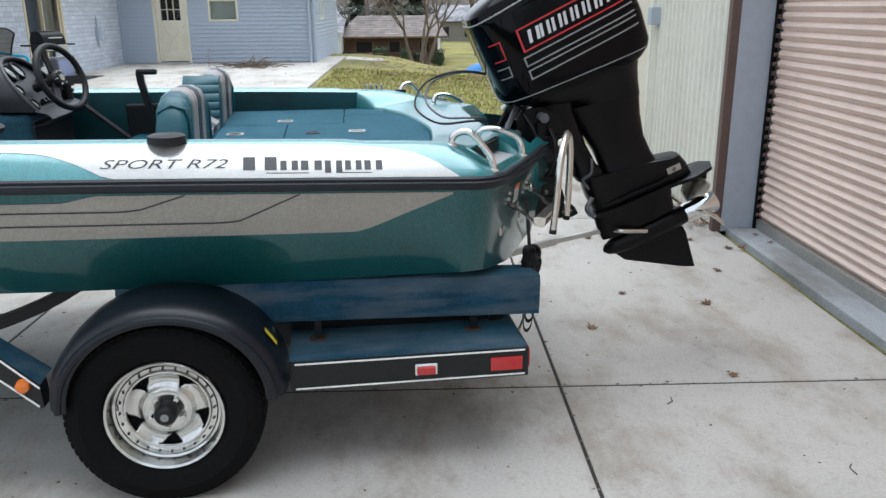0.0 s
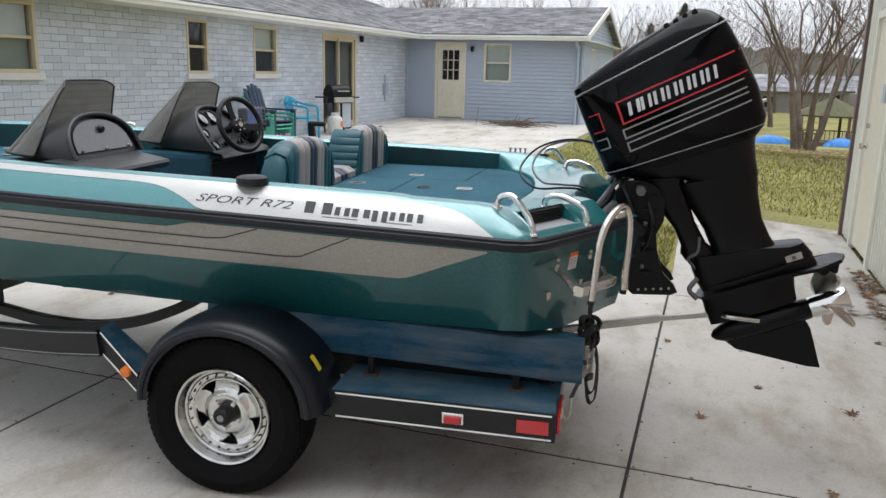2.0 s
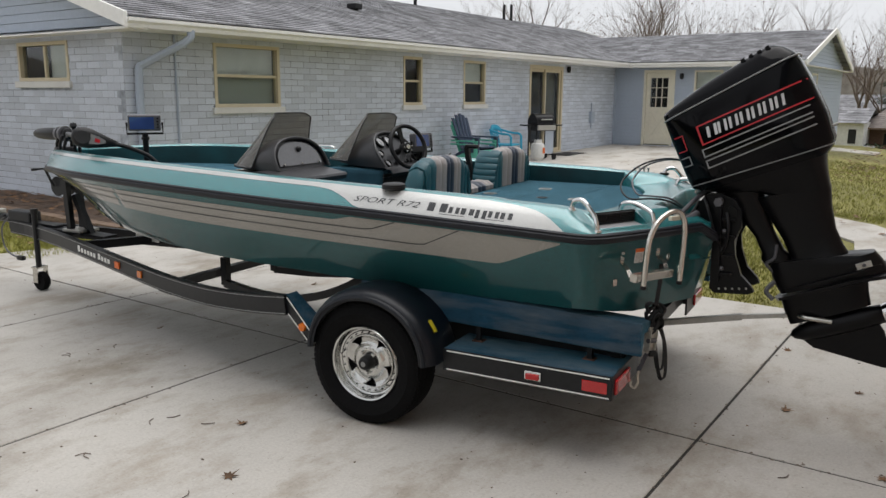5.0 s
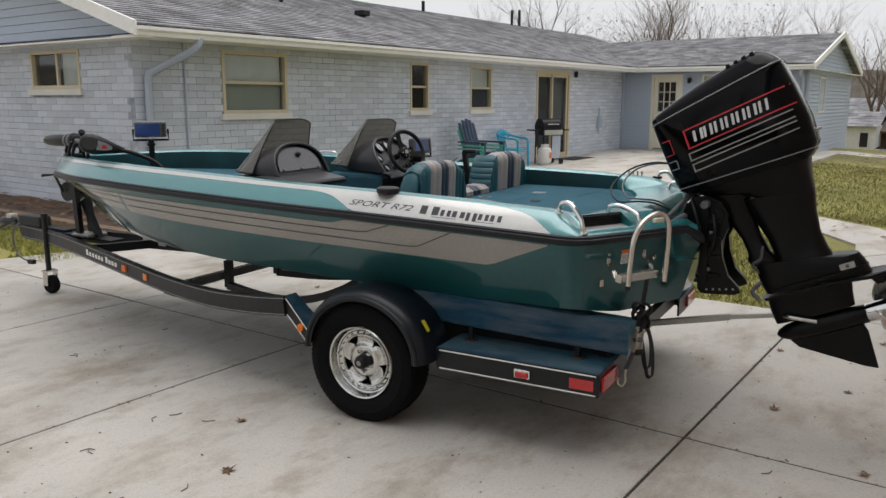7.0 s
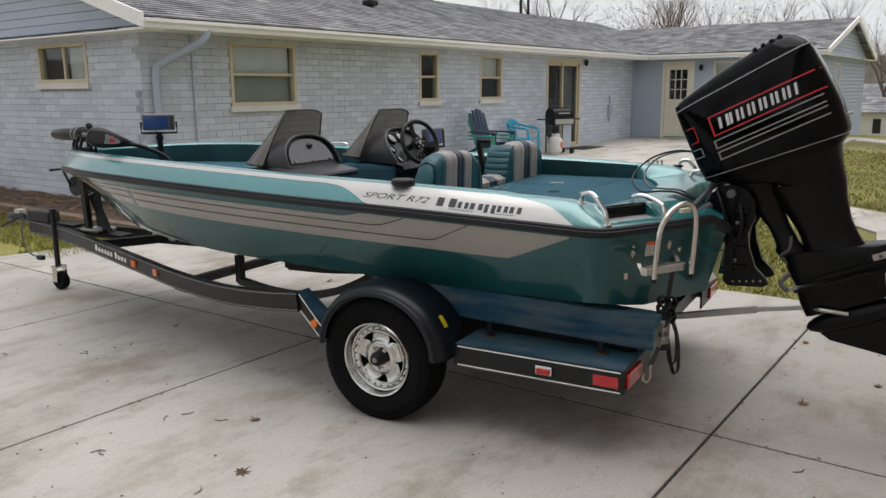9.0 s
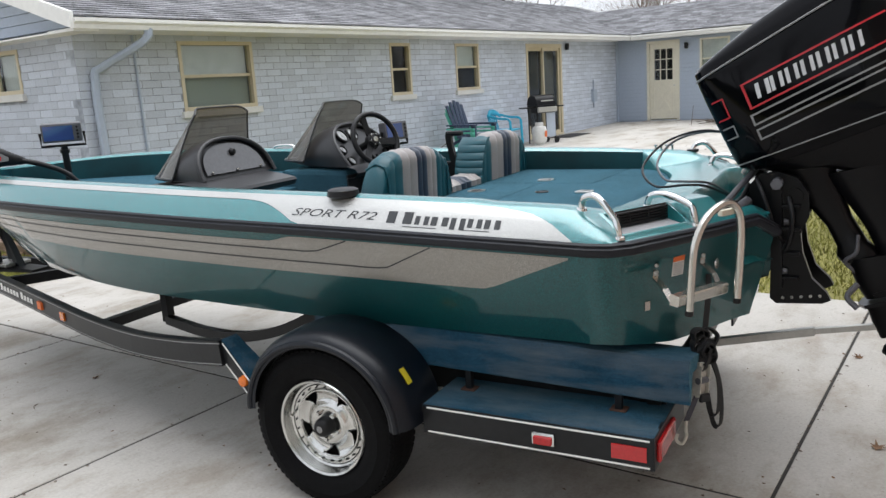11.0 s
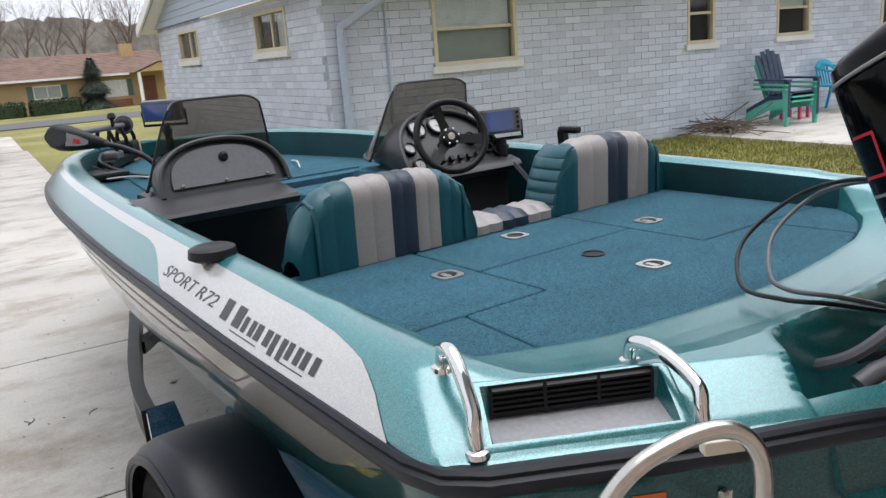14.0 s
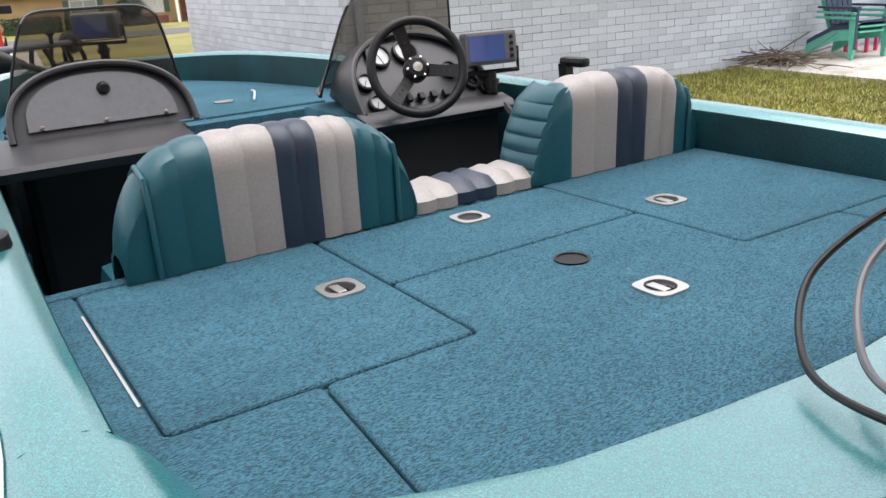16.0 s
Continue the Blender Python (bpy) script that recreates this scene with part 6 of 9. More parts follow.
# cross members, axle, rear beam, keel roller bracket
beam("axle", [P(0.345, -0.95, 0.33), P(0.345, 0.95, 0.33)], 0.06, 0.06, M_frame, trailer)
beam("cross_member", [P(0.10, -0.95, 0.42), P(0.10, 0.95, 0.42)], 0.05, 0.08, M_frame, trailer)
beam("cross_member", [P(-0.86, -0.78, 0.44), P(-0.86, 0.78, 0.44)], 0.05, 0.08, M_frame, trailer)
beam("cross_member", [P(2.2, -0.72, 0.41), P(2.5, -0.55, 0.36), P(2.55, 0, 0.345), P(2.5, 0.55, 0.36), P(2.2, 0.72, 0.41)], 0.06, 0.06, M_frame, trailer)
for sg in (-1, 1):
    beam("bunk_stand", [P(2.16, sg * 0.27, 0.36), P(2.16, sg * 0.27, 0.56)], 0.05, 0.05, M_frame, trailer)
    beam("curved_brace", bend([P(2.16, sg * 0.27, 0.37), P(1.8, sg * 0.36, 0.36), P(1.45, sg * 0.44, 0.385), P(1.15, sg * 0.50, 0.455), P(0.90, sg * 0.535, 0.555), P(0.72, sg * 0.55, 0.66)], 4), 0.05, 0.05, M_frame, trailer)
beam("cross_member", [P(3.74, -0.28, 0.495), P(3.36, 0.37, 0.50)], 0.05, 0.07, M_frame, trailer)
beam("tongue", [P(4.98, 0, 0.55), P(4.35, 0, 0.525)], 0.09, 0.10, M_frame, trailer)
beam("tongue_plate", [P(4.42, 0, 0.545), P(3.7, 0, 0.53)], 0.14, 0.02, M_frame, trailer)
# lettering block and amber lamps on the rail
for u, mt, w, nm in ((3.0, M_orange, 0.035, "reflector"), (2.64, M_amber, 0.03, "side_lamp")):
    v, z = interp(u, [2.3, 2.9, 3.5], [0.70, 0.515, 0.34]), interp(u, [2.3, 2.9, 3.5], [0.445, 0.455, 0.475])
    part(nm, boxm(-w, w, -0.008, 0.008, -0.025, 0.025, bevel=0.003, m=Matrix.Translation(P(u, -v - 0.03, z)) @ Matrix.Rotation(radians(-16.5), 4, "Z")), mt, trailer, "amber lamp on the frame rail")
for i in range(10):
    u = 3.68 - 0.055 * i - (0.03 if i > 5 else 0)
    v, z = interp(u, [2.9, 3.5, 4.1], [0.515, 0.34, 0.185]), interp(u, [2.9, 3.5, 4.1], [0.455, 0.475, 0.50])
    part("lettering", boxm(-0.019, 0.019, -0.001, 0.001, -0.02, 0.028 if i in (0, 6) else 0.014, m=Matrix.Translation(P(u, -v - 0.0275, z)) @ Matrix.Rotation(radians(-16), 4, "Z")), M_white, trailer)
# winch stand, winch, bow stop
for dv in (-0.06, 0.06):
    beam("winch_post", [P(4.10, dv, 0.52), P(4.13, dv, 1.0)], 0.045, 0.05, M_frame, trailer)
beam("winch_brace", [P(3.92, 0, 0.52), P(4.10, 0, 0.86)], 0.05, 0.05, M_frame, trailer)
b = lathe(bmesh.new(), [(0.001, -0.06), (0.085, -0.06), (0.085, -0.05), (0.04, -0.045), (0.04, 0.045), (0.085, 0.05), (0.085, 0.06), (0.001, 0.06)], 24, "Y", P(4.24, 0, 0.93))
wi = part("winch_drum", b, M_frame, trailer, smooth=True)
b = bmesh.new()
tube(b, [P(4.26, -0.08, 0.93), P(4.33, -0.10, 1.08), P(4.33, -0.22, 1.08)], 0.012, 8)
part("winch_handle", b, M_black, wi)
b = bmesh.new()
tube(b, [P(4.17, -0.05, 1.04), P(4.17, 0.05, 1.04)], 0.045, 14)
part("bow_stop", b, M_rubber, trailer, smooth=True)
part("u_bolts", boxm(-4.17, -3.95, -0.10, 0.10, 0.55, 0.575, bevel=0.006), M_alu, trailer)
part("plate_holder", boxm(-3.62, -3.35, 0.20, 0.21, 0.48, 0.56), M_alu, trailer)
# coupler with surge housing
part("coupler_body", boxm(-4.97, -4.66, -0.06, 0.06, 0.545, 0.675, bevel=0.018), M_frame, trailer)
b = bmesh.new()
grid(b, [[P(u, w * math.cos(a), 0.59 + h * math.sin(a)) for a in (2 * math.pi * i / 14 for i in range(14))] for u, w, h in ((4.95, 0.045, 0.045), (5.10, 0.040, 0.038), (5.20, 0.052, 0.045), (5.29, 0.050, 0.040), (5.33, 0.03, 0.02))], True, True)
part("coupler", b, M_frame, trailer, "dark metal ball coupler", smooth=True)
b = bmesh.new()
tube(b, bend([P(4.98, -0.05, 0.60), P(5.07, -0.06, 0.50), P(5.06, -0.06, 0.34), P(4.96, -0.07, 0.27), P(4.82, -0.08, 0.25)], 5), 0.008, 6)
part("wiring_lead", b, M_cable, trailer, smooth=True)
part("plug", boxm(-4.84, -4.76, -0.10, -0.06, 0.23, 0.27, bevel=0.006), M_black, trailer)
beam("latch_lever", [P(4.99, -0.07, 0.62), P(5.33, -0.09, 0.50)], 0.022, 0.022, M_frame, trailer)
part("latch_block", boxm(-5.20, -5.12, -0.035, 0.035, 0.625, 0.665, bevel=0.008), M_alu, trailer)
# jack with caster
b = bmesh.new()
tube(b, [P(4.50, -0.12, 0.70), P(4.50, -0.12, 0.20)], 0.024, 12)
jk = part("jack", b, M_frame, trailer, smooth=True)
b = bmesh.new()
tube(b, [P(4.50, -0.12, 0.68), P(4.50, -0.12, 0.725)], 0.032, 12)
part("jack_cap", b, M_frame, jk)
b = lathe(bmesh.new(), [(0.02, -0.032), (0.075, -0.032), (0.084, -0.018), (0.084, 0.018), (0.075, 0.032), (0.02, 0.032)], 28, "Y", P(4.475, -0.12, 0.084))
part("caster", b, M_rubber, jk, smooth=True)
b = bmesh.new()
for dv in (-0.05, 0.05):
    box(b, -4.515, -4.455, -0.12 + dv - 0.004, -0.12 + dv + 0.004, 0.075, 0.215)
box(b, -4.53, -4.455, -0.175, -0.065, 0.200, 0.215)
part("fork", b, M_steel, jk)

# ---- wheels ----
def trailer_wheel(sg):
    """Tyre with tread and sidewall rings, chrome directional rim, lug nuts and a black hub cap."""
    w = part("wheel", bmesh.new(), M_rubber, trailer, "trailer wheel with chrome rim")
    w.matrix_basis = Matrix.Translation((-0.372, sg * 1.062, 0.330)) @ Matrix.Diagonal((1.03, 1.0, 1.03, 1)) @ (Matrix.Rotation(math.pi, 4, "Z") if sg > 0 else Matrix.Identity(4))
    prof = [(0.192, -0.075), (0.205, -0.092), (0.235, -0.105), (0.262, -0.108), (0.268, -0.111), (0.274, -0.108), (0.295, -0.102), (0.312, -0.092), (0.322, -0.078), (0.3265, -0.05), (0.3285, 0.0), (0.3265, 0.05), (0.322, 0.078), (0.312, 0.092), (0.262, 0.108), (0.205, 0.092), (0.192, 0.075)]
    ty = part("tyre", lathe(bmesh.new(), prof, 72, "Y"), M_rubber, w, "black radial tyre", smooth=True)
    b = bmesh.new()
    for i in range(72):
        a = 2 * math.pi * i / 72
        for y, t in ((-0.066, 0.0), (-0.025, 0.5), (0.025, 0.0), (0.066, 0.5)):
            aa = a + t * 2 * math.pi / 72
            box(b, -0.0095, 0.0095, y - 0.017, y + 0.017, -0.006, 0.0022, m=Matrix.Rotation(-aa, 4, "Y") @ Matrix.Translation((0, 0, 0.3275 - 0.006 * (abs(y) / 0.066) ** 2)) @ Matrix.Rotation(0.25 if y < 0 else -0.25, 4, "Z"))
        box(b, -0.009, 0.009, -0.0935, -0.084, -0.014, 0.0005, m=Matrix.Rotation(-a, 4, "Y") @ Matrix.Translation((0, 0, 0.316)))
    tagged(part("tread", b, M_rubber, ty), kind="stuff")
    rim = [(0.192, -0.088), (0.197, -0.092), (0.194, -0.096), (0.186, -0.092), (0.182, -0.070), (0.176, -0.052), (0.168, -0.048), (0.162, -0.030), (0.160, 0.08)]
    rm = part("rim", lathe(bmesh.new(), rim, 64, "Y"), M_rim, w, "polished chrome rim", smooth=True)
    b = lathe(bmesh.new(), [(0.164, -0.050), (0.164, -0.046), (0.142, -0.040), (0.136, -0.036)], 64, "Y")
    part("rivet_ring", b, M_rim, rm, smooth=True)
    b = bmesh.new()
    for i in range(24):
        a = 2 * math.pi * i / 24
        lathe(b, [(0.001, -0.052), (0.004, -0.051), (0.0042, -0.044)], 8, "Y", (0.154 * math.cos(a), 0, 0.154 * math.sin(a)))
    tagged(part("rivet", b, M_black, rm), kind="stuff")
    # dished disc with five small swept openings
    b = bmesh.new()
    nr, na = 12, 150
    rad = lambda j: 0.072 + (0.144 - 0.072) * j / nr
    deep = lambda r: -0.044 + 0.020 * math.sin(math.pi * clamp((r - 0.072) / 0.072)) - 0.004 * clamp((0.09 - r) / 0.018)
    vs_ = [[b.verts.new((rad(j) * math.cos(2 * math.pi * i / na), deep(rad(j)), rad(j) * math.sin(2 * math.pi * i / na))) for j in range(nr + 1)] for i in range(na)]
    for i in range(na):
        for j in range(nr):
            r, a = rad(j + 0.5), (2 * math.pi * (i + 0.5) / na - 0.55) % (2 * math.pi / 5)
            f = (r - 0.088) / (0.137 - 0.088)
            if 0 < f < 1 and 0.50 - 0.42 * f < a < 0.52 + 0.16 * f:
                continue
            b.faces.new((vs_[i][j], vs_[(i + 1) % na][j], vs_[(i + 1) % na][j + 1], vs_[i][j + 1]))
    bmesh.ops.delete(b, geom=[v for v in b.verts if not v.link_faces], context="VERTS")
    sp = part("disc", b, M_rim, rm, "chrome disc with five swept openings", smooth=True)
    so = sp.modifiers.new("thick", "SOLIDIFY")
    so.thickness = 0.005
    b = lathe(bmesh.new(), [(0.082, -0.030), (0.080, -0.046), (0.068, -0.052), (0.058, -0.050), (0.040, -0.046), (0.036, -0.030)], 40, "Y")
    part("centre", b, M_rim, rm, smooth=True)
    # flat near-black disc paints the shade inside the wheel, behind the openings
    b = lathe(bmesh.new(), [(0.165, 0.03), (0.001, 0.03)], 32, "Y")
    part("wheel_shade_disc", b, M_dark, w)
    b = lathe(bmesh.new(), [(0.040, -0.040), (0.038, -0.085), (0.030, -0.100), (0.022, -0.104), (0.001, -0.104)], 28, "Y")
    hc = part("hub_cap", b, M_black, w, "black plastic hub cap", smooth=True)
    part("badge", lathe(bmesh.new(), [(0.001, -0.1055), (0.013, -0.105), (0.014, -0.1035)], 20, "Y"), M_greyline, hc, smooth=True)
    for k in range(5):
        a = 2 * math.pi * k / 5 + 0.9
        b = lathe(bmesh.new(), [(0.001, -0.072), (0.008, -0.070), (0.0105, -0.062), (0.0105, -0.045)], 6, "Y", (0.056 * math.cos(a), 0, 0.056 * math.sin(a)))
        part("lug_nut", b, M_rim, rm)
    b = bmesh.new()
    tube(b, [(-0.158, -0.05, 0.028), (-0.150, -0.085, 0.026)], 0.005, 8)
    part("valve", b, M_rim, rm)


trailer_wheel(-1)
trailer_wheel(1)

# ---- outboard motor ----
# Motor frame: p aft along the cowl, q up along the leg, leaning forward 23 degrees.
CT, ST_ = math.cos(radians(23)), math.sin(radians(23))


def Q(p, q, v=0.0):
    return P(-1.3 - p * CT + q * ST_, v, 1.45 + p * ST_ + q * CT)


motor = thing("outboard_motor", BOAT, "black outboard motor tilted up on the transom", "outboard motor")


def loft(name, secs, material, parent, n=28, power=0.55, label="", cap_=True):
    """Skins rounded sections across the leg: (q front, q back, p front, p back, half width)."""
    b = bmesh.new()
    rows = []
    for q0, q1, p0, p1, w in secs:
        ring = []
        for i in range(n):
            a = 2 * math.pi * i / n
            c, s = math.cos(a), math.sin(a)
            f = 0.5 + 0.5 * math.copysign(abs(c) ** power, c)
            ring.append(Q(p0 + (p1 - p0) * f, q0 + (q1 - q0) * f, w * math.copysign(abs(s) ** power, s)))
        rows.append(ring)
    grid(b, rows, True, cap_)
    return part(name, b, material, parent, label, smooth=True)


cowl_secs = [(-0.13, -0.15, -0.275, 0.355, 0.175), (-0.10, -0.12, -0.315, 0.392, 0.196), (-0.055, -0.085, -0.325, 0.412, 0.203), (0.05, 0.05, -0.330, 0.418, 0.205), (0.18, 0.22, -0.336, 0.402, 0.200), (0.26, 0.335, -0.338, 0.385, 0.192), (0.315, 0.375, -0.336, 0.372, 0.182), (0.330, 0.392, -0.322, 0.362, 0.170), (0.352, 0.425, -0.26, 0.335, 0.148), (0.385, 0.452, -0.14, 0.295, 0.120), (0.405, 0.460, -0.05, 0.265, 0.085)]
cowl = loft("cowl", cowl_secs, M_gloss, motor, 40, 0.42, "glossy black engine cowl")


def cowl_w(p, q):
    """Half width of the cowl's flank."""
    best = None
    for (a0, a1, p0, p1, w), (b0, b1, r0, r1, w2) in zip(cowl_secs, cowl_secs[1:]):
        f = clamp((p + 0.335) / 0.75)
        qa, qb = a0 + (a1 - a0) * f, b0 + (b1 - b0) * f
        if qa <= q <= qb:
            t = (q - qa) / max(1e-6, qb - qa)
            best = w + (w2 - w) * t, p0 + (r0 - p0) * t, p1 + (r1 - p1) * t
    w, p0, p1 = best or (0.2, -0.33, 0.41)
    c = clamp(2 * (p - p0) / (p1 - p0) - 1, -0.999, 0.999)
    ca = abs(c) ** (1 / 0.42)
    return w * math.sqrt(max(0.0, 1 - ca * ca)) ** 0.42


def flank(name, p0, p1, q0, q1, slope, material, sg=-1, off=0.0025, n=16):
    """A band on the cowl's flank from p0 to p1, rising with slope."""
    b = bmesh.new()
    rows = []
    for i in range(n + 1):
        p = p0 + (p1 - p0) * i / n
        rows.append([Q(p, q + slope * (p - p0), sg * (cowl_w(p, q + slope * (p - p0)) + off)) for q in (q0, (q0 + q1) / 2, q1)])
    grid(b, rows)
    return part(name, b, material, cowl, smooth=True)


for sg in (-1, 1):
    SL = 0.055
    flank("red_line", -0.175, 0.385, 0.196, 0.203, SL, M_redline, sg)
    flank("red_line", -0.175, 0.385, 0.098, 0.105, SL, M_redline, sg)
    flank("red_line", -0.175, -0.165, 0.098, 0.203, SL, M_redline, sg, n=1)
    for q in (0.072, 0.034, 0.012, -0.026):
        flank("grey_line", -0.185, 0.36, q, q + 0.007, SL, M_greyline, sg)
    flank("grey_line", -0.185, -0.177, 0.034, 0.079, SL, M_greyline, sg, n=1)
    flank("grey_line", -0.185, -0.177, -0.026, 0.019, SL, M_greyline, sg, n=1)
    def on_cowl(x, y):
        pp = -0.135 + 0.40 * x
        qq = 0.124 + 0.056 * y + SL * (pp + 0.175)
        return Q(pp, qq, sg * (cowl_w(pp, qq) + 0.003))

    emblem([(0.145 * k, 0.145 * k + (0.135 if k == 0 else 0.118), 0.0, 1.0) for k in range(7)], on_cowl, M_badge, cowl, 0.02, 0.8)
    for q0, q1 in ((0.10, 0.185), (0.02, 0.07)):
        flank("red_line" if q0 > 0.05 else "grey_line", -0.305, -0.255, q1 - 0.006, q1, 0, M_redline if q0 > 0.05 else M_greyline, sg)
        flank("red_line" if q0 > 0.05 else "grey_line", -0.305, -0.255, q0, q0 + 0.006, 0, M_redline if q0 > 0.05 else M_greyline, sg)
        flank("red_line" if q0 > 0.05 else "grey_line", -0.260, -0.254, q0, q1, 0, M_redline if q0 > 0.05 else M_greyline, sg, n=1)
# cowl seam strip, top vents, latch
b = bmesh.new()
ring = []
for i in range(40):
    a = 2 * math.pi * i / 40
    c, s = math.cos(a), math.sin(a)
    f = 0.5 + 0.5 * math.copysign(abs(c) ** 0.42, c)
    ring.append(Q(-0.338 + 0.724 * f, 0.285 + 0.078 * f, 0.193 * math.copysign(abs(s) ** 0.42, s)))
tube(b, [*ring, ring[0]], 0.004, 6)
part("trim_line", b, M_greyline, cowl, smooth=True)
b = bmesh.new()
ring = []
for i in range(40):
    a = 2 * math.pi * i / 40
    c, s = math.cos(a), math.sin(a)
    f = 0.5 + 0.5 * math.copysign(abs(c) ** 0.42, c)
    ring.append(Q(-0.320 + 0.718 * f, -0.085 - 0.025 * f, 0.2005 * math.copysign(abs(s) ** 0.42, s)))
tube(b, [*ring, ring[0]], 0.0025, 6)
part("seam_line", b, M_greyline, cowl, smooth=True)
for k in range(4):
    b = bmesh.new()
    p = 0.12 + 0.042 * k
    grid(b, [[Q(p + dp, 0.405 + 0.09 * (p + 0.05) + dq, v) for dp, dq in ((0, 0), (0.006, 0.022), (0.024, 0.026), (0.030, 0.0))] for v in (-0.115, -0.10, 0.10, 0.115)], True, True)
    part("vent_rib", b, M_satin, cowl)
b = bmesh.new()
tube(b, [Q(0.40, -0.03, -0.02), Q(0.44, -0.027, -0.02)], 0.008, 8)
part("cowl_latch", b, M_alu, cowl)
# lower pan and mid section
loft("lower_cowl", [(-0.128, -0.148, -0.27, 0.35, 0.172), (-0.17, -0.19, -0.20, 0.335, 0.150), (-0.215, -0.26, -0.05, 0.320, 0.110), (-0.26, -0.33, 0.02, 0.31, 0.085)], M_satin, motor, 28, 0.5, "satin black lower cowl")
loft("drive_shaft_housing", [(-0.25, -0.31, -0.05, 0.315, 0.088), (-0.36, -0.42, -0.02, 0.285, 0.070), (-0.50, -0.53, 0.01, 0.268, 0.060), (-0.60, -0.62, 0.015, 0.275, 0.062), (-0.655, -0.665, 0.0, 0.285, 0.072)], M_satin, motor, 24, 0.6, "satin black mid section")
loft("gear_shoulder", [(-0.60, -0.665, -0.09, 0.29, 0.080), (-0.66, -0.69, -0.10, 0.40, 0.085), (-0.72, -0.74, -0.10, 0.42, 0.085), (-0.775, -0.80, -0.09, 0.43, 0.080)], M_satin, motor, 24, 0.5)
b = bmesh.new()
out = [(-0.125, 0.0), (-0.10, 0.075), (0.02, 0.105), (0.25, 0.115), (0.42, 0.11), (0.52, 0.075), (0.55, 0.0)]
out = out + [(p, -v) for p, v in reversed(out[1:-1])]
grid(b, [[Q(p, -0.805 - 0.02 * (p > 0.3) + dq, v) for p, v in out] for dq in (0.0, 0.016)], True, True)
part("antiventilation_plate", b, M_satin, motor, "flat plate above the propeller")
b = bmesh.new()
grid(b, [[Q(p * 0.74 + 0.02, -0.765 + dq, v * 0.93) for p, v in out] for dq in (0.0, 0.012)], True, True)
part("splash_plate", b, M_satin, motor)
anode = part("anode", boxm(-0.036, 0.036, -0.004, 0.004, -0.016, 0.016, bevel=0.002, m=Matrix.Translation(Q(0.335, -0.735, -0.083)) @ Matrix.Rotation(radians(-23), 4, "Y")), M_alu, motor, "bare metal anode plate")
part("bolt", lathe(bmesh.new(), [(0.001, -0.006), (0.008, -0.005), (0.010, 0.0)], 8, "Y", Q(0.335, -0.735, -0.087)), M_cable, anode)
loft("gear_strut", [(-0.80, -0.81, -0.10, 0.33, 0.060), (-0.88, -0.885, -0.105, 0.31, 0.045), (-0.95, -0.95, -0.10, 0.30, 0.050)], M_satin, motor, 24, 0.8)
b = bmesh.new()
rows = []
for p, r in ((-0.115, 0.006), (-0.10, 0.025), (-0.06, 0.042), (0.0, 0.052), (0.12, 0.056), (0.25, 0.054), (0.335, 0.048), (0.34, 0.045)):
    rows.append([Q(p, -1.01 + r * math.sin(a), r * math.cos(a)) for a in (2 * math.pi * i / 24 for i in range(24))])
grid(b, rows, True, True)
part("gearcase", b, M_satin, motor, "bullet-shaped gearcase", smooth=True)
b = bmesh.new()
grid(b, [[Q(p, q, v) for p, q in ((-0.075, -1.03), (0.30, -1.03), (0.315, -1.10), (0.30, -1.30), (0.245, -1.275), (-0.03, -1.10))] for v in (-0.011, 0.011)], True, True)
part("skeg", b, M_satin, motor, "pointed skeg fin")
# propeller
b = bmesh.new()
rows = [[Q(p, -1.01 + r * math.sin(a), r * math.cos(a)) for a in (2 * math.pi * i / 24 for i in range(24))] for p, r in ((0.338, 0.046), (0.35, 0.05), (0.43, 0.054), (0.50, 0.058), (0.51, 0.052), (0.505, 0.03))]
grid(b, rows, True, True)
prop = part("propeller", b, M_chrome, motor, "polished three-blade propeller", smooth=True)
for k in range(3):
    b = bmesh.new()
    rows, base_a = [], 1.35 + 2 * math.pi * k / 3
    for j in range(12):
        g = j / 11
        r = 0.045 + 0.122 * g
        half = 0.30 + 0.36 * math.sin(math.pi * min(1.0, 0.12 + 0.62 * g)) * (1 - g ** 5)
        half *= math.sqrt(max(0.02, 1 - g ** 6))
        rows.append([Q(0.425 + 0.085 * a + 0.03 * g, -1.01 + r * math.sin(base_a + a + 0.12 * g), r * math.cos(base_a + a + 0.12 * g)) for a in (half * (2 * i / 10 - 1) for i in range(11))])
    grid(b, rows)
    bl = part("blade", b, M_steel, prop, "dull stainless blade", smooth=True)
    so = bl.modifiers.new("thick", "SOLIDIFY")
    so.thickness = 0.004
tab = bmesh.new()
grid(tab, [[Q(p, q, v) for p, q in ((0.40, -0.826), (0.53, -0.826), (0.50, -0.885), (0.43, -0.875))] for v in (-0.008, 0.008)], True, True)
part("trim_tab", tab, M_satin, motor, "small fin under the plate")
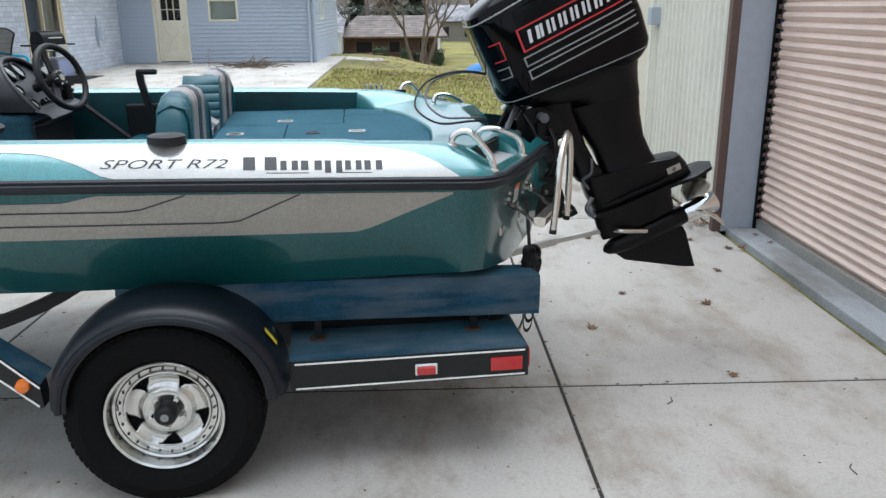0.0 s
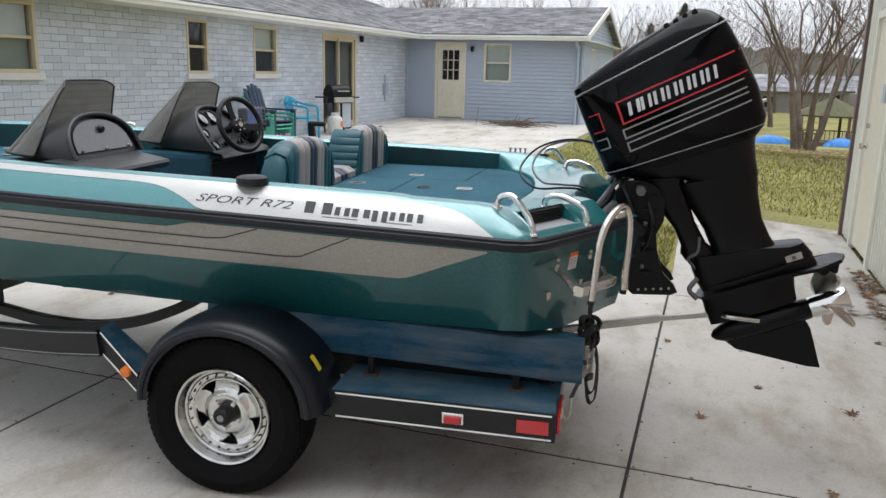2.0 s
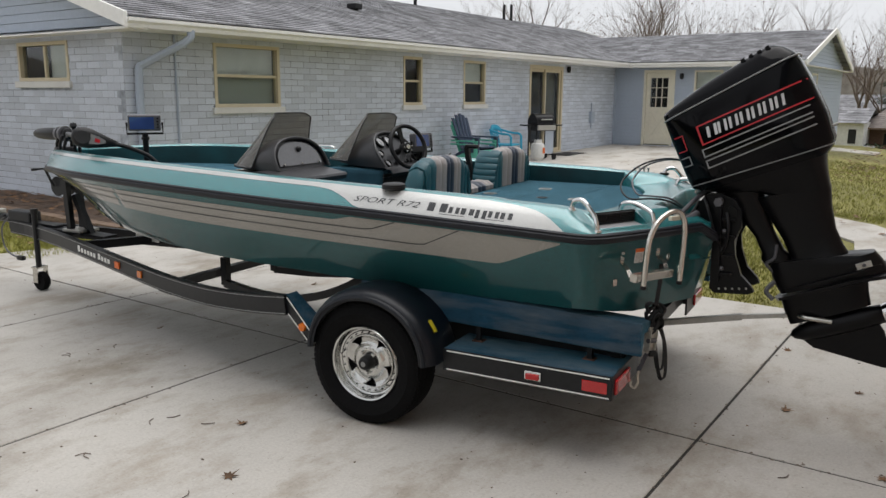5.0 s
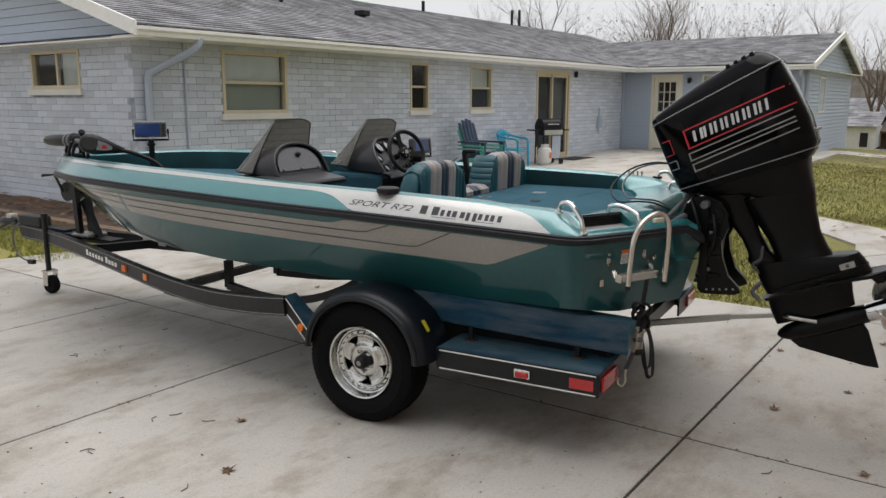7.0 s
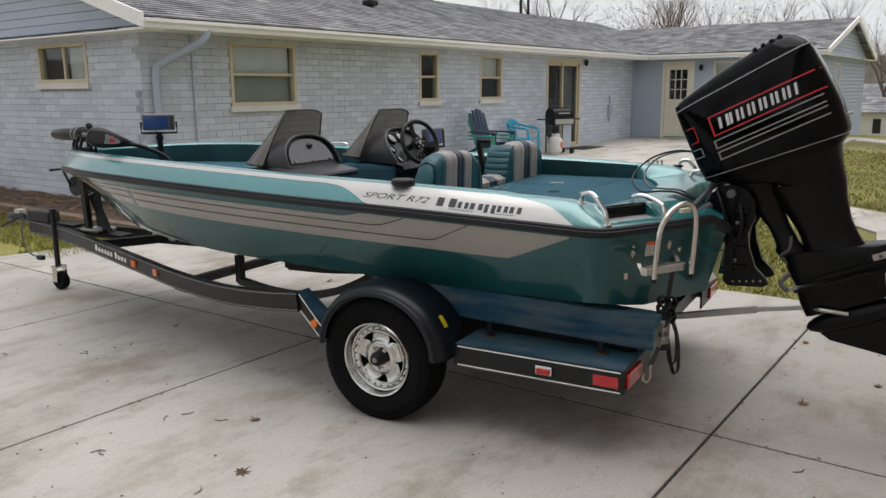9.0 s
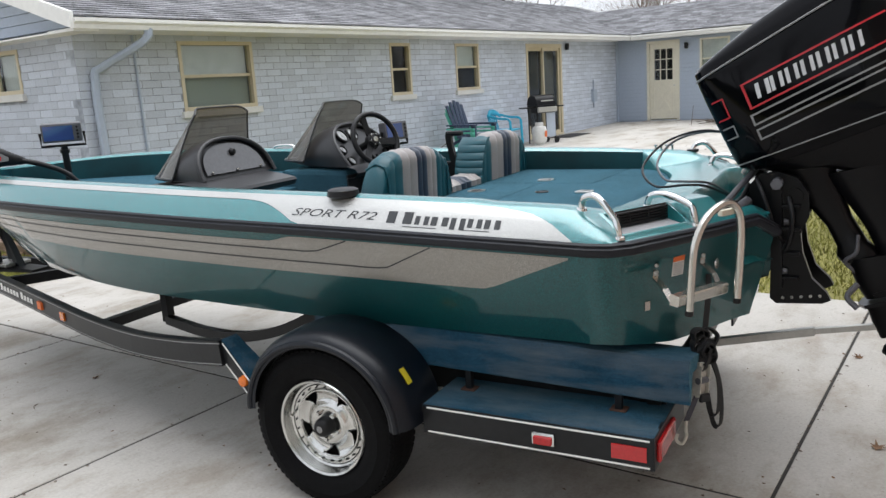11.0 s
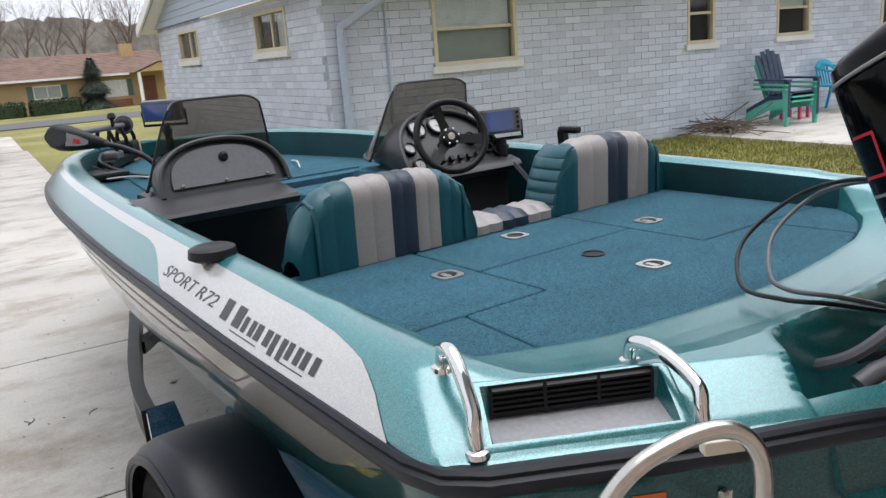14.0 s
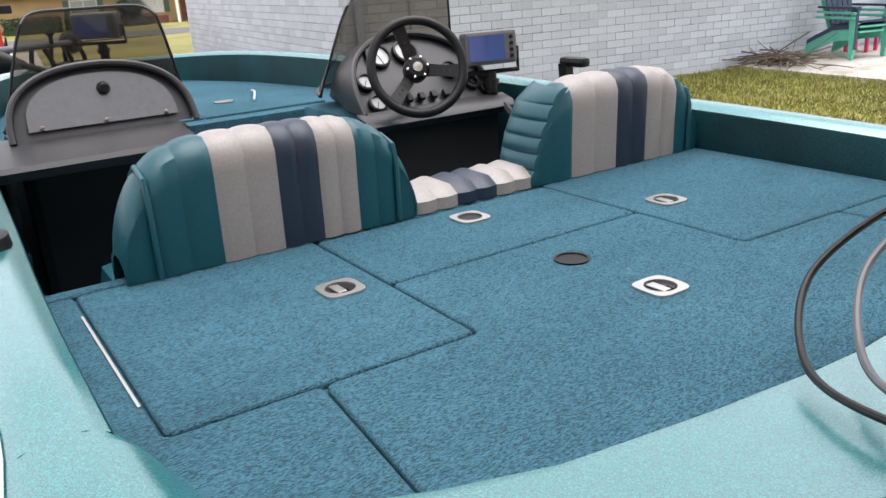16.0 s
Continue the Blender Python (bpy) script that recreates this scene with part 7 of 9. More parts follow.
# clamp bracket, swivel and hydraulic trim
for sg in (-1, 1):
    b = bmesh.new()
    prof = [(-1.09, 1.17), (-1.13, 1.215), (-1.20, 1.225), (-1.27, 1.20), (-1.31, 1.14), (-1.315, 1.05), (-1.285, 0.98), (-1.295, 0.90), (-1.33, 0.80), (-1.385, 0.745), (-1.40, 0.715), (-1.37, 0.70), (-1.20, 0.69), (-1.178, 0.71), (-1.175, 1.06), (-1.10, 1.08)]
    grid(b, [[P(u, sg * v, z) for u, z in prof] for v in (0.105, 0.14)], True, True)
    cb = part("clamp_bracket", b, M_satin, motor, "black clamp bracket on the transom")
    b = bmesh.new()
    grid(b, [[P(u, sg * v, z) for u, z in ((-1.18, 1.16), (-1.215, 1.16), (-1.225, 0.76), (-1.18, 0.72))] for v in (0.139, 0.172)], True, True)
    part("flange", b, M_satin, cb)
    for z in (0.80, 0.90, 1.0, 1.09):
        part("rib", boxm(1.18, 1.285, sg * 0.152 - 0.012, sg * 0.152 + 0.012, z - 0.008, z + 0.008, bevel=0.004), M_satin, cb)
    for i in range(5):
        u, z = -1.225 - 0.034 * i, 0.715 + 0.004 * i
        part("pin_hole", lathe(bmesh.new(), [(0.001, 0.0), (0.005, 0.0), (0.0065, -sg * 0.003)], 10, "Y", P(u, sg * 0.1425, z)), M_alu, cb)
    for z in (0.83, 0.93, 1.03):
        part("bolt", lathe(bmesh.new(), [(0.001, 0.016), (0.011, 0.016), (0.013, 0.0)], 6, "X", P(-1.225, sg * 0.155, z)), M_cable, cb)
part("pump_body", lathe(bmesh.new(), [(0.001, 0.74), (0.05, 0.745), (0.055, 0.76), (0.055, 0.86), (0.046, 0.87), (0.046, 1.02), (0.03, 1.04), (0.001, 1.045)], 20, "Z", P(-1.235, -0.05, 0)), M_satin, motor, "black trim pump", smooth=True)
b = bmesh.new()
tube(b, bend([P(-1.24, -0.16, 1.13), P(-1.26, -0.20, 1.05), P(-1.245, -0.19, 0.95), P(-1.22, -0.16, 0.90)], 5), 0.008, 8)
tube(b, bend([P(-1.12, -0.15, 1.20), P(-1.16, -0.20, 1.12), P(-1.20, -0.20, 1.0), P(-1.23, -0.17, 0.95)], 5), 0.007, 8)
part("trim_hose", b, M_black, motor, smooth=True)
b = bmesh.new()
tube(b, [P(-1.20, -0.145, 1.185), P(-1.20, -0.215, 1.185)], 0.021, 12)
lathe(b, [(0.001, -0.016), (0.022, -0.016), (0.024, 0.0), (0.001, 0.0)], 6, "Y", P(-1.20, -0.20, 1.185))
part("tilt_nut", b, M_cable, motor, "dark tilt-tube nut")
b = bmesh.new()
tube(b, [P(-1.26, -0.15, 1.13), P(-1.26, 0.15, 1.13)], 0.032, 12)
part("tilt_tube", b, M_satin, motor)
loft("swivel_bracket", [(-0.155, -0.16, -0.26, 0.03, 0.085), (-0.20, -0.20, -0.26, 0.02, 0.082), (-0.26, -0.25, -0.22, 0.0, 0.070), (-0.32, -0.31, -0.155, -0.01, 0.055), (-0.45, -0.45, -0.115, -0.015, 0.045), (-0.54, -0.56, -0.11, 0.0, 0.05), (-0.575, -0.60, -0.125, 0.02, 0.065), (-0.61, -0.63, -0.115, 0.02, 0.06)], M_satin, motor, 20, 0.6)
b = bmesh.new()
tube(b, [P(-1.22, 0, 0.76), P(-1.24, 0, 1.02)], 0.045, 14)
tube(b, [P(-1.24, 0, 1.02), Q(-0.13, -0.24)], 0.014, 10)
part("trim_ram", b, M_satin, motor, smooth=True)
b = bmesh.new()
tube(b, bend([P(-1.10, -0.06, 1.16), Q(-0.19, -0.155, -0.07)], 3), 0.03, 10)
tube(b, bend([P(-1.06, 0.0, 1.20), P(-1.10, -0.02, 1.26), Q(-0.22, -0.12, -0.02)], 4), 0.022, 10)
part("steering_arm", b, M_steel, motor, smooth=True)
b = bmesh.new()
tube(b, bend([Q(-0.02, -0.52, -0.05), Q(-0.05, -0.58, -0.07), Q(-0.10, -0.60, -0.06), Q(-0.08, -0.66, -0.05)], 4), 0.008, 8)
tube(b, bend([Q(-0.09, -0.70, -0.07), Q(-0.14, -0.73, -0.10), Q(-0.12, -0.78, -0.12)], 4), 0.012, 8)
part("shift_linkage", b, M_cable, motor, smooth=True)
# transom saver: bar from trailer to gearcase
sav = thing("transom_saver", BOAT, "grey metal transom support bar under the motor", "support bar")
b = bmesh.new()
box(b, 0, 0.47, -0.017, 0.017, -0.017, 0.017, 0.003, m=Matrix.Translation(P(-0.88, 0, 0.44)) @ Matrix.Rotation(radians(-12.5), 4, "Y"))
part("outer_bar", b, M_alu, sav)
b = bmesh.new()
box(b, 0, 0.36, -0.012, 0.012, -0.012, 0.012, 0.002, m=Matrix.Translation(P(-1.30, 0, 0.535)) @ Matrix.Rotation(radians(-10), 4, "Y"))
part("inner_bar", b, M_alu, sav)
for sg in (-1, 1):
    b = bmesh.new()
    tube(b, bend([P(-1.62, sg * 0.01, 0.59), P(-1.64, sg * 0.075, 0.60), P(-1.78, sg * 0.08, 0.595)], 5), 0.013, 8)
    part("fork_arm", b, M_steel, sav, smooth=True)

# ---- boarding ladder on the port stern panel ----
ladder = thing("boarding_ladder", BOAT, "folded stainless boarding ladder on the stern", "ladder")
tx, ty_ = math.sin(radians(29)), math.cos(radians(29))


def S(a, o, z):
    """On the port stern panel: a along it towards the middle, o out from it, z up."""
    base_x, base_y = 0.962, -0.739
    lean = (1.08 - z) * 0.13
    return Vector((base_x + a * tx + (o - lean) * ty_, base_y + a * ty_ - (o - lean) * tx, z))


b = tube(bmesh.new(), bend([S(-0.188, 0.205, 0.875), S(-0.19, 0.20, 1.0), S(-0.178, 0.19, 1.10), S(-0.13, 0.18, 1.172), S(-0.05, 0.168, 1.207), S(0.02, 0.162, 1.205), S(0.058, 0.17, 1.155), S(0.060, 0.185, 1.05), S(0.050, 0.205, 0.87)], 8), 0.0130, 14)
part("side_rail", b, M_steel, ladder, "bent stainless tube", smooth=True)
for a, z in ((-0.188, 0.875), (0.050, 0.87)):
    part("end_plug", tube(bmesh.new(), [S(a, 0.2045, z + 0.012), S(a, 0.205, z - 0.005)], 0.0138, 12), M_black, ladder)
b = bmesh.new()
grid(b, [[S(a, o, z) for o, z in ((0.132, 0.902), (0.138, 0.896), (0.170, 0.894), (0.175, 0.900), (0.175, 0.926), (0.170, 0.931), (0.138, 0.933), (0.132, 0.927))] for a in (-0.205, 0.036)], True, True)
part("tread", b, M_steel, ladder, "square metal step tube")
for path_ in (((-0.133, 0.004, 1.01), (-0.133, 0.005, 0.955), (-0.155, 0.05, 0.945), (-0.172, 0.085, 0.935), (-0.195, 0.14, 0.905)), ((0.105, 0.004, 1.005), (0.105, 0.005, 0.962), (0.088, 0.05, 0.955), (0.066, 0.09, 0.945), (0.036, 0.14, 0.915))):
    b = bmesh.new()
    grid(b, [[S(a + da, o, z) for da in (-0.013, 0.013)] for a, o, z in path_])
    br = part("bracket", b, M_steel, ladder, "bent stainless bracket", smooth=False)
    so = br.modifiers.new("thick", "SOLIDIFY")
    so.thickness = 0.005
    for dz in (-0.012, -0.036):
        part("bolt", lathe(bmesh.new(), [(0.001, -0.012), (0.006, -0.012), (0.0075, 0.0)], 8, "Y", S(path_[0][0], 0.006, path_[0][2] + dz)), M_alu, br)
for a, z in ((-0.162, 0.856), (0.066, 0.866)):
    pd = part("bracket_pad", boxm(-0.012, 0.012, -0.004, 0.004, -0.016, 0.016, m=Matrix.Translation(S(a, 0.004, z)) @ Matrix.Rotation(radians(61), 4, "Z")), M_steel, ladder)
part("rub_block", boxm(-0.030, 0.030, -0.010, 0.010, -0.010, 0.010, bevel=0.003, m=Matrix.Translation(S(0.015, 0.145, 1.175)) @ Matrix.Rotation(radians(61), 4, "Z")), M_cream, ladder)
face = Matrix.Translation(S(-0.025, 0.006, 0.977)) @ Matrix.Rotation(radians(61), 4, "Z") @ Matrix.Rotation(radians(-7.4), 4, "X")
if (face @ Vector((0, 0, 1)) - face @ Vector((0, 0, 0))).dot(S(0, 0, 1.08) - S(0, 0, 0.98)) < 0.0995:
    face = Matrix.Translation(S(-0.025, 0.006, 0.977)) @ Matrix.Rotation(radians(61), 4, "Z") @ Matrix.Rotation(radians(7.4), 4, "X")
wl_ = part("warning_label", boxm(-0.028, 0.028, -0.001, 0.001, -0.036, 0.035, m=face), M_label, boat, "white warning label with orange heading")
part("heading", boxm(-0.028, 0.028, -0.0022, 0.0022, 0.017, 0.035, m=face), M_orange, wl_)
b = bmesh.new()
for k in range(7):
    box(b, -0.023, 0.023 - 0.006 * (k % 3 == 2), -0.0018, 0.0018, -0.031 + 0.0066 * k, -0.0285 + 0.0066 * k, m=face)
tagged(part("label_line", b, M_greyline, wl_), kind="stuff")
part("drain_ring", lathe(bmesh.new(), [(0.014, 0.0), (0.021, 0.004), (0.021, 0.010), (0.014, 0.012)], 18, "X", S(0.171, 0.006, 0.951)), M_steel, boat, smooth=True)

# ---- tie-down strap with ratchet, hanging from the stern eye ----
strap = thing("ratchet_strap", BOAT, "black tie-down strap with ratchet and hook", "strap")


def ribbon(bm, pts, w, axis=Vector((0, 1, 0)), thick=0.003):
    pts = [Vector(p) for p in pts]
    rows = []
    for i, p in enumerate(pts):
        d = (pts[min(i + 1, len(pts) - 1)] - pts[max(i - 1, 0)]).normalized()
        s = (axis - d * axis.dot(d)).normalized()
        t = d.cross(s) * thick / 2
        rows.append([p + s * w / 2 + t, p - s * w / 2 + t, p - s * w / 2 - t, p + s * w / 2 - t])
    return grid(bm, rows, True, True)


ax = Vector((0.5, 0.6, 0.2))
KNOT = S(0.06, 0.085, 0.69)
b = ribbon(bmesh.new(), bend([S(0.143, 0.008, 0.915), S(0.125, 0.03, 0.85), S(0.09, 0.06, 0.76), KNOT], 4), 0.022, ax)
part("webbing", b, M_webbing, strap)
for k, (da, do, dz) in enumerate(((0.075, 0.02, -0.30), (0.115, 0.01, -0.36), (-0.05, 0.03, -0.10))):
    lo = S(0.06 + da, 0.085 + do, 0.69 + dz)
    b = ribbon(bmesh.new(), bend([KNOT, KNOT.lerp(lo, 0.5) + Vector((0.03, 0.01, 0.01)), lo + Vector((0.018, 0, 0.012)), lo + Vector((-0.012, 0.008, 0.0)), KNOT.lerp(lo, 0.45) + Vector((-0.018, 0.015, 0)), KNOT + Vector((-0.01, 0.01, 0))], 5), 0.026, Vector((0.3, 0.9, 0.1)))
    part("loose_tail", b, M_webbing, strap)
rk = random.Random(4)
for k in range(7):
    c = KNOT + Vector((rk.uniform(-0.02, 0.02), rk.uniform(-0.02, 0.02), 0.028 - 0.014 * k + rk.uniform(-0.008, 0.008)))
    d = Vector((rk.uniform(-0.5, 0.5), rk.uniform(-0.5, 0.5), rk.uniform(0.4, 1.0))).normalized()
    e = d.orthogonal().normalized()
    b = ribbon(bmesh.new(), bend([c - d * 0.035, c - d * 0.01 + e * 0.028, c + d * 0.025 + e * 0.012, c + d * 0.03 - e * 0.014, c - d * 0.008 - e * 0.026, c - d * 0.034 - e * 0.004], 4), 0.028, d.cross(e), 0.006)
    part("knot_fold", b, M_webbing, strap)
RT = Matrix.Translation(S(0.015, 0.125, 0.565)) @ Matrix.Rotation(radians(61), 4, "Z") @ Matrix.Rotation(radians(6), 4, "Y")
rt_ = part("ratchet", boxm(-0.020, 0.020, -0.006, 0.006, -0.065, 0.065, bevel=0.004, m=RT), M_zinc, strap, "worn metal ratchet")
for x in (-0.022, 0.022):
    part("side_plate", boxm(x - 0.002, x + 0.002, -0.020, 0.016, -0.055, 0.055, bevel=0.001, m=RT), M_zinc, rt_)
part("spool", tube(bmesh.new(), [RT @ Vector((-0.026, -0.008, 0.0)), RT @ Vector((0.026, -0.008, 0.0))], 0.012, 12), M_cable, rt_, smooth=True)
part("grip", boxm(-0.024, 0.024, -0.028, -0.016, -0.075, -0.045, bevel=0.005, m=RT), M_black, rt_)
b = ribbon(bmesh.new(), [KNOT, S(0.018, 0.123, 0.62)], 0.028, ax)
part("webbing", b, M_webbing, strap)
b = ribbon(bmesh.new(), [S(0.012, 0.122, 0.51), S(0.002, 0.11, 0.45), S(-0.006, 0.10, 0.40)], 0.028, ax)
part("webbing", b, mat("faded_webbing", (0.05, 0.05, 0.065), 0.8, grain=200), strap)
H = S(-0.006, 0.10, 0.40)
b = tube(bmesh.new(), bend([H, H + Vector((0.0, -0.01, -0.03)), H + Vector((0.0, 0.0, -0.06)), H + Vector((-0.012, -0.015, -0.085)), H + Vector((-0.03, -0.025, -0.07)), H + Vector((-0.028, -0.022, -0.045))], 5), 0.006, 8)
part("hook", b, M_zinc, strap, smooth=True)

# ---- control cables looping from the gunwale to the motor ----
for k, pts in enumerate(([P(-0.98, 0.06, 1.10), P(-0.93, -0.16, 1.17), P(-0.86, -0.235, 1.185), P(-0.72, -0.16, 1.17), P(-0.635, -0.02, 1.23), P(-0.70, 0.10, 1.325), P(-0.85, 0.10, 1.375), P(-1.0, 0.04, 1.36), P(-1.13, -0.03, 1.29)], [P(-0.99, 0.08, 1.10), P(-0.94, -0.14, 1.18), P(-0.85, -0.20, 1.195), P(-0.75, -0.10, 1.19), P(-0.69, 0.02, 1.25), P(-0.74, 0.12, 1.33), P(-0.88, 0.12, 1.37), P(-1.02, 0.06, 1.35), P(-1.13, 0.0, 1.28)])):
    ca = thing("control_cable", BOAT, "looped grey control cable behind the aft deck", "cable", "motor cables")
    part("sheath", tube(bmesh.new(), bend(pts, 8), 0.0052, 8), M_cable if k else M_black, ca, smooth=True)
for pts, r, m in (([P(-0.92, -0.25, 1.06), P(-1.0, -0.22, 1.10), P(-1.06, -0.14, 1.17), P(-1.12, -0.05, 1.24)], 0.013, M_cable), ([P(-0.95, -0.10, 1.04), P(-1.05, -0.08, 1.10), P(-1.10, -0.04, 1.22), P(-1.13, 0.0, 1.28)], 0.011, M_black), ([P(-0.95, 0.15, 1.04), P(-1.04, 0.10, 1.08), P(-1.12, 0.06, 1.25)], 0.016, M_black)):
    ca = thing("engine_hose", BOAT, "hose running from the motor well to the motor", "hose", "motor cables")
    part("hose", tube(bmesh.new(), bend(pts, 6), r, 8), m, ca, smooth=True)
bulb = thing("primer_bulb", BOAT, "grey fuel primer bulb in the motor well", "primer bulb")
b = bmesh.new()
tube(b, [P(-1.03, -0.26, 1.06), P(-1.045, -0.23, 1.08), P(-1.075, -0.18, 1.10), P(-1.09, -0.15, 1.11)], 0.02, 10)
part("bulb", b, M_cable, bulb, smooth=True)

# ---- trolling motor on the bow ----
tm = thing("trolling_motor", BOAT, "black bow-mount trolling motor folded on the bow deck", "trolling motor")


def spindle(bm, pts, n=20):
    """Rings of given radii along a line: (point, radius, squash)."""
    d = (pts[-1][0] - pts[0][0]).normalized()
    s_ = d.cross(Vector((0, 0, 1))).normalized()
    t_ = s_.cross(d)
    return grid(bm, [[p + r * (math.cos(a) * s_ * k + math.sin(a) * t_) for a in (2 * math.pi * i / n for i in range(n))] for p, r, k in pts], True, True)


RING, NOSE, HEAD, TAIL = P(4.065, -0.117, 1.383), P(4.54, -0.02, 1.370), P(3.0, -0.75, 1.42), P(2.90, -0.53, 1.36)
b = spindle(bmesh.new(), [(RING.lerp(NOSE, f), r, 1) for f, r in ((-0.30, 0.03), (-0.28, 0.044), (0.0, 0.047), (0.02, 0.051), (0.55, 0.050), (0.80, 0.042), (0.93, 0.026), (1.0, 0.004))])
part("lower_unit", b, M_black, tm, "black torpedo-shaped lower unit", smooth=True)
part("white_band", spindle(bmesh.new(), [(RING.lerp(NOSE, f), 0.0525, 1) for f in (0.0, 0.035)]), M_white, tm, smooth=True)
part("shaft", tube(bmesh.new(), [RING.lerp(NOSE, -0.25), HEAD.lerp(RING, 0.08)], 0.018, 10), M_cable, tm, "grey composite shaft", smooth=True)
b = spindle(bmesh.new(), [(HEAD.lerp(TAIL, f), r, 0.72) for f, r in ((-0.22, 0.008), (-0.20, 0.035), (-0.10, 0.062), (0.08, 0.074), (0.30, 0.068), (0.60, 0.048), (0.90, 0.028), (1.05, 0.018))])
hd = part("control_head", b, M_black, tm, "black tear-drop control head", smooth=True)
axis = (TAIL - HEAD).normalized()
out_ = Vector((axis.y, -axis.x, 0)).normalized()
if out_.x < 0:
    out_ = -out_
up_ = axis.cross(out_) if axis.cross(out_).z > 0 else -axis.cross(out_)


def on_head(f, h, o):
    return HEAD.lerp(TAIL, f) + up_ * h + out_ * o


b = bmesh.new()
b.faces.new([b.verts.new(on_head(0.02 + 0.22 * math.cos(a), 0.045 * math.sin(a), 0.056)) for a in (2 * math.pi * i / 24 for i in range(24))])
part("dial", b, M_ink, hd, "round black dial")
b = bmesh.new()
b.faces.new([b.verts.new(on_head(f, h, o)) for f, h, o in ((0.22, 0.034, 0.054), (0.45, 0.026, 0.049), (0.66, 0.008, 0.040), (0.66, -0.012, 0.040), (0.45, -0.028, 0.049), (0.22, -0.036, 0.054))])
part("decal", b, M_greyline, hd, "grey decal with red mark")
b = bmesh.new()
b.faces.new([b.verts.new(on_head(f, h, o)) for f, h, o in ((0.36, 0.010, 0.0535), (0.50, 0.006, 0.0495), (0.50, -0.016, 0.0495), (0.36, -0.016, 0.0535))])
part("decal", b, M_redline, hd)
b = tube(bmesh.new(), bend([TAIL.lerp(HEAD, 0.1), TAIL + P(-0.06, 0.07, -0.03), TAIL + P(-0.14, 0.16, -0.09), TAIL + P(-0.18, 0.22, -0.17), TAIL + P(-0.12, 0.28, -0.205)], 6), 0.016, 10)
part("cable_conduit", b, M_black, tm, smooth=True)
b = tube(bmesh.new(), bend([P(3.5, -0.42, 1.25), P(3.3, -0.48, 1.22), P(3.1, -0.42, 1.17), P(2.85, -0.36, 1.155)], 6), 0.013, 8)
part("cable_conduit", b, M_black, tm, smooth=True)
slide = Matrix.Translation(P(3.78, -0.26, 1.15)) @ Matrix.Rotation(radians(-30), 4, "Z")
part("mount", boxm(-0.36, 0.34, -0.06, 0.06, 0.0, 0.055, bevel=0.012, m=slide), M_black, tm, "black bow mount")
part("motor_rest", boxm(-0.30, -0.12, -0.08, 0.08, 0.05, 0.13, bevel=0.02, m=slide), M_black, tm)
part("latch_block", boxm(0.08, 0.24, -0.07, 0.07, 0.05, 0.10, bevel=0.015, m=slide), M_cable, tm)
for x in (-0.30, -0.10, 0.16):
    for y in (-0.055, 0.055):
        part("link", tube(bmesh.new(), [slide @ Vector((x, y, 0.05)), slide @ Vector((x + 0.03, y, 0.16)), slide @ Vector((x + 0.05, y * 0.6, 0.235))], 0.013, 8), M_black, tm, smooth=True)
for q, r in ((-0.20, 0.064), (-0.05, 0.060)):
    c = RING.lerp(NOSE, q)
    part("clamp", spindle(bmesh.new(), [(c, r, 1), (c + (NOSE - RING) * 0.07, r, 1)]), M_cable, tm, smooth=True)
b = lathe(bmesh.new(), [(0.001, 0.03), (0.02, 0.025), (0.03, 0.0), (0.012, -0.02), (0.012, -0.06)], 12, "Z", P(3.68, -0.28, 1.46))
part("knob", b, M_black, tm, smooth=True)
for k, m in enumerate((M_redline, M_black, M_cable)):
    part("wire", tube(bmesh.new(), bend([P(3.62 - 0.03 * k, -0.46, 1.17), P(3.5, -0.52 - 0.02 * k, 1.20 + 0.015 * k), P(3.32, -0.50, 1.19), P(3.22 - 0.04 * k, -0.42, 1.155)], 5), 0.005, 6), m, tm, smooth=True)
part("foot_pedal", boxm(-3.30, -3.02, -0.60, -0.40, 1.145, 1.185, bevel=0.012), M_black, tm, "foot pedal")


# ---- fish finders ----
def fish_finder(m, w, h, label, stem):
    ff = thing("fish_finder", BOAT @ m, label, "fish finder", "boat electronics")
    part("case", boxm(-0.03, 0.03, -w / 2, w / 2, -h / 2, h / 2, bevel=0.012), mat("ff_case", (0.10, 0.10, 0.11), 0.4), ff)
    part("screen", boxm(0.0285, 0.0325, -w / 2 + 0.012, w / 2 - 0.05, -h / 2 + 0.014, h / 2 - 0.014), M_screen, ff, "blue-violet display")
    b = bmesh.new()
    for k in range(4):
        tube(b, [(0.028, w / 2 - 0.024, h / 2 - 0.025 - 0.022 * k), (0.035, w / 2 - 0.024, h / 2 - 0.025 - 0.022 * k)], 0.007, 8)
    part("buttons", b, M_black, ff)
    b = bmesh.new()
    tube(b, bend([(0, -w / 2 - 0.01, 0), (0, -w / 2 - 0.012, -h / 2 - 0.025), (0, w / 2 + 0.012, -h / 2 - 0.025), (0, w / 2 + 0.01, 0)], 1), 0.009, 6)
    part("bracket", b, M_black, ff)
    b = bmesh.new()
    tube(b, [(0, 0, -h / 2 - 0.025), (0, 0, -h / 2 - stem)], 0.022, 10)
    lathe(b, [(0.001, 0), (0.03, 0.0), (0.03, -0.02)], 12, "Z", (0, 0, -h / 2 - 0.05))
    part("stem", b, M_black, ff, smooth=True)
    return ff


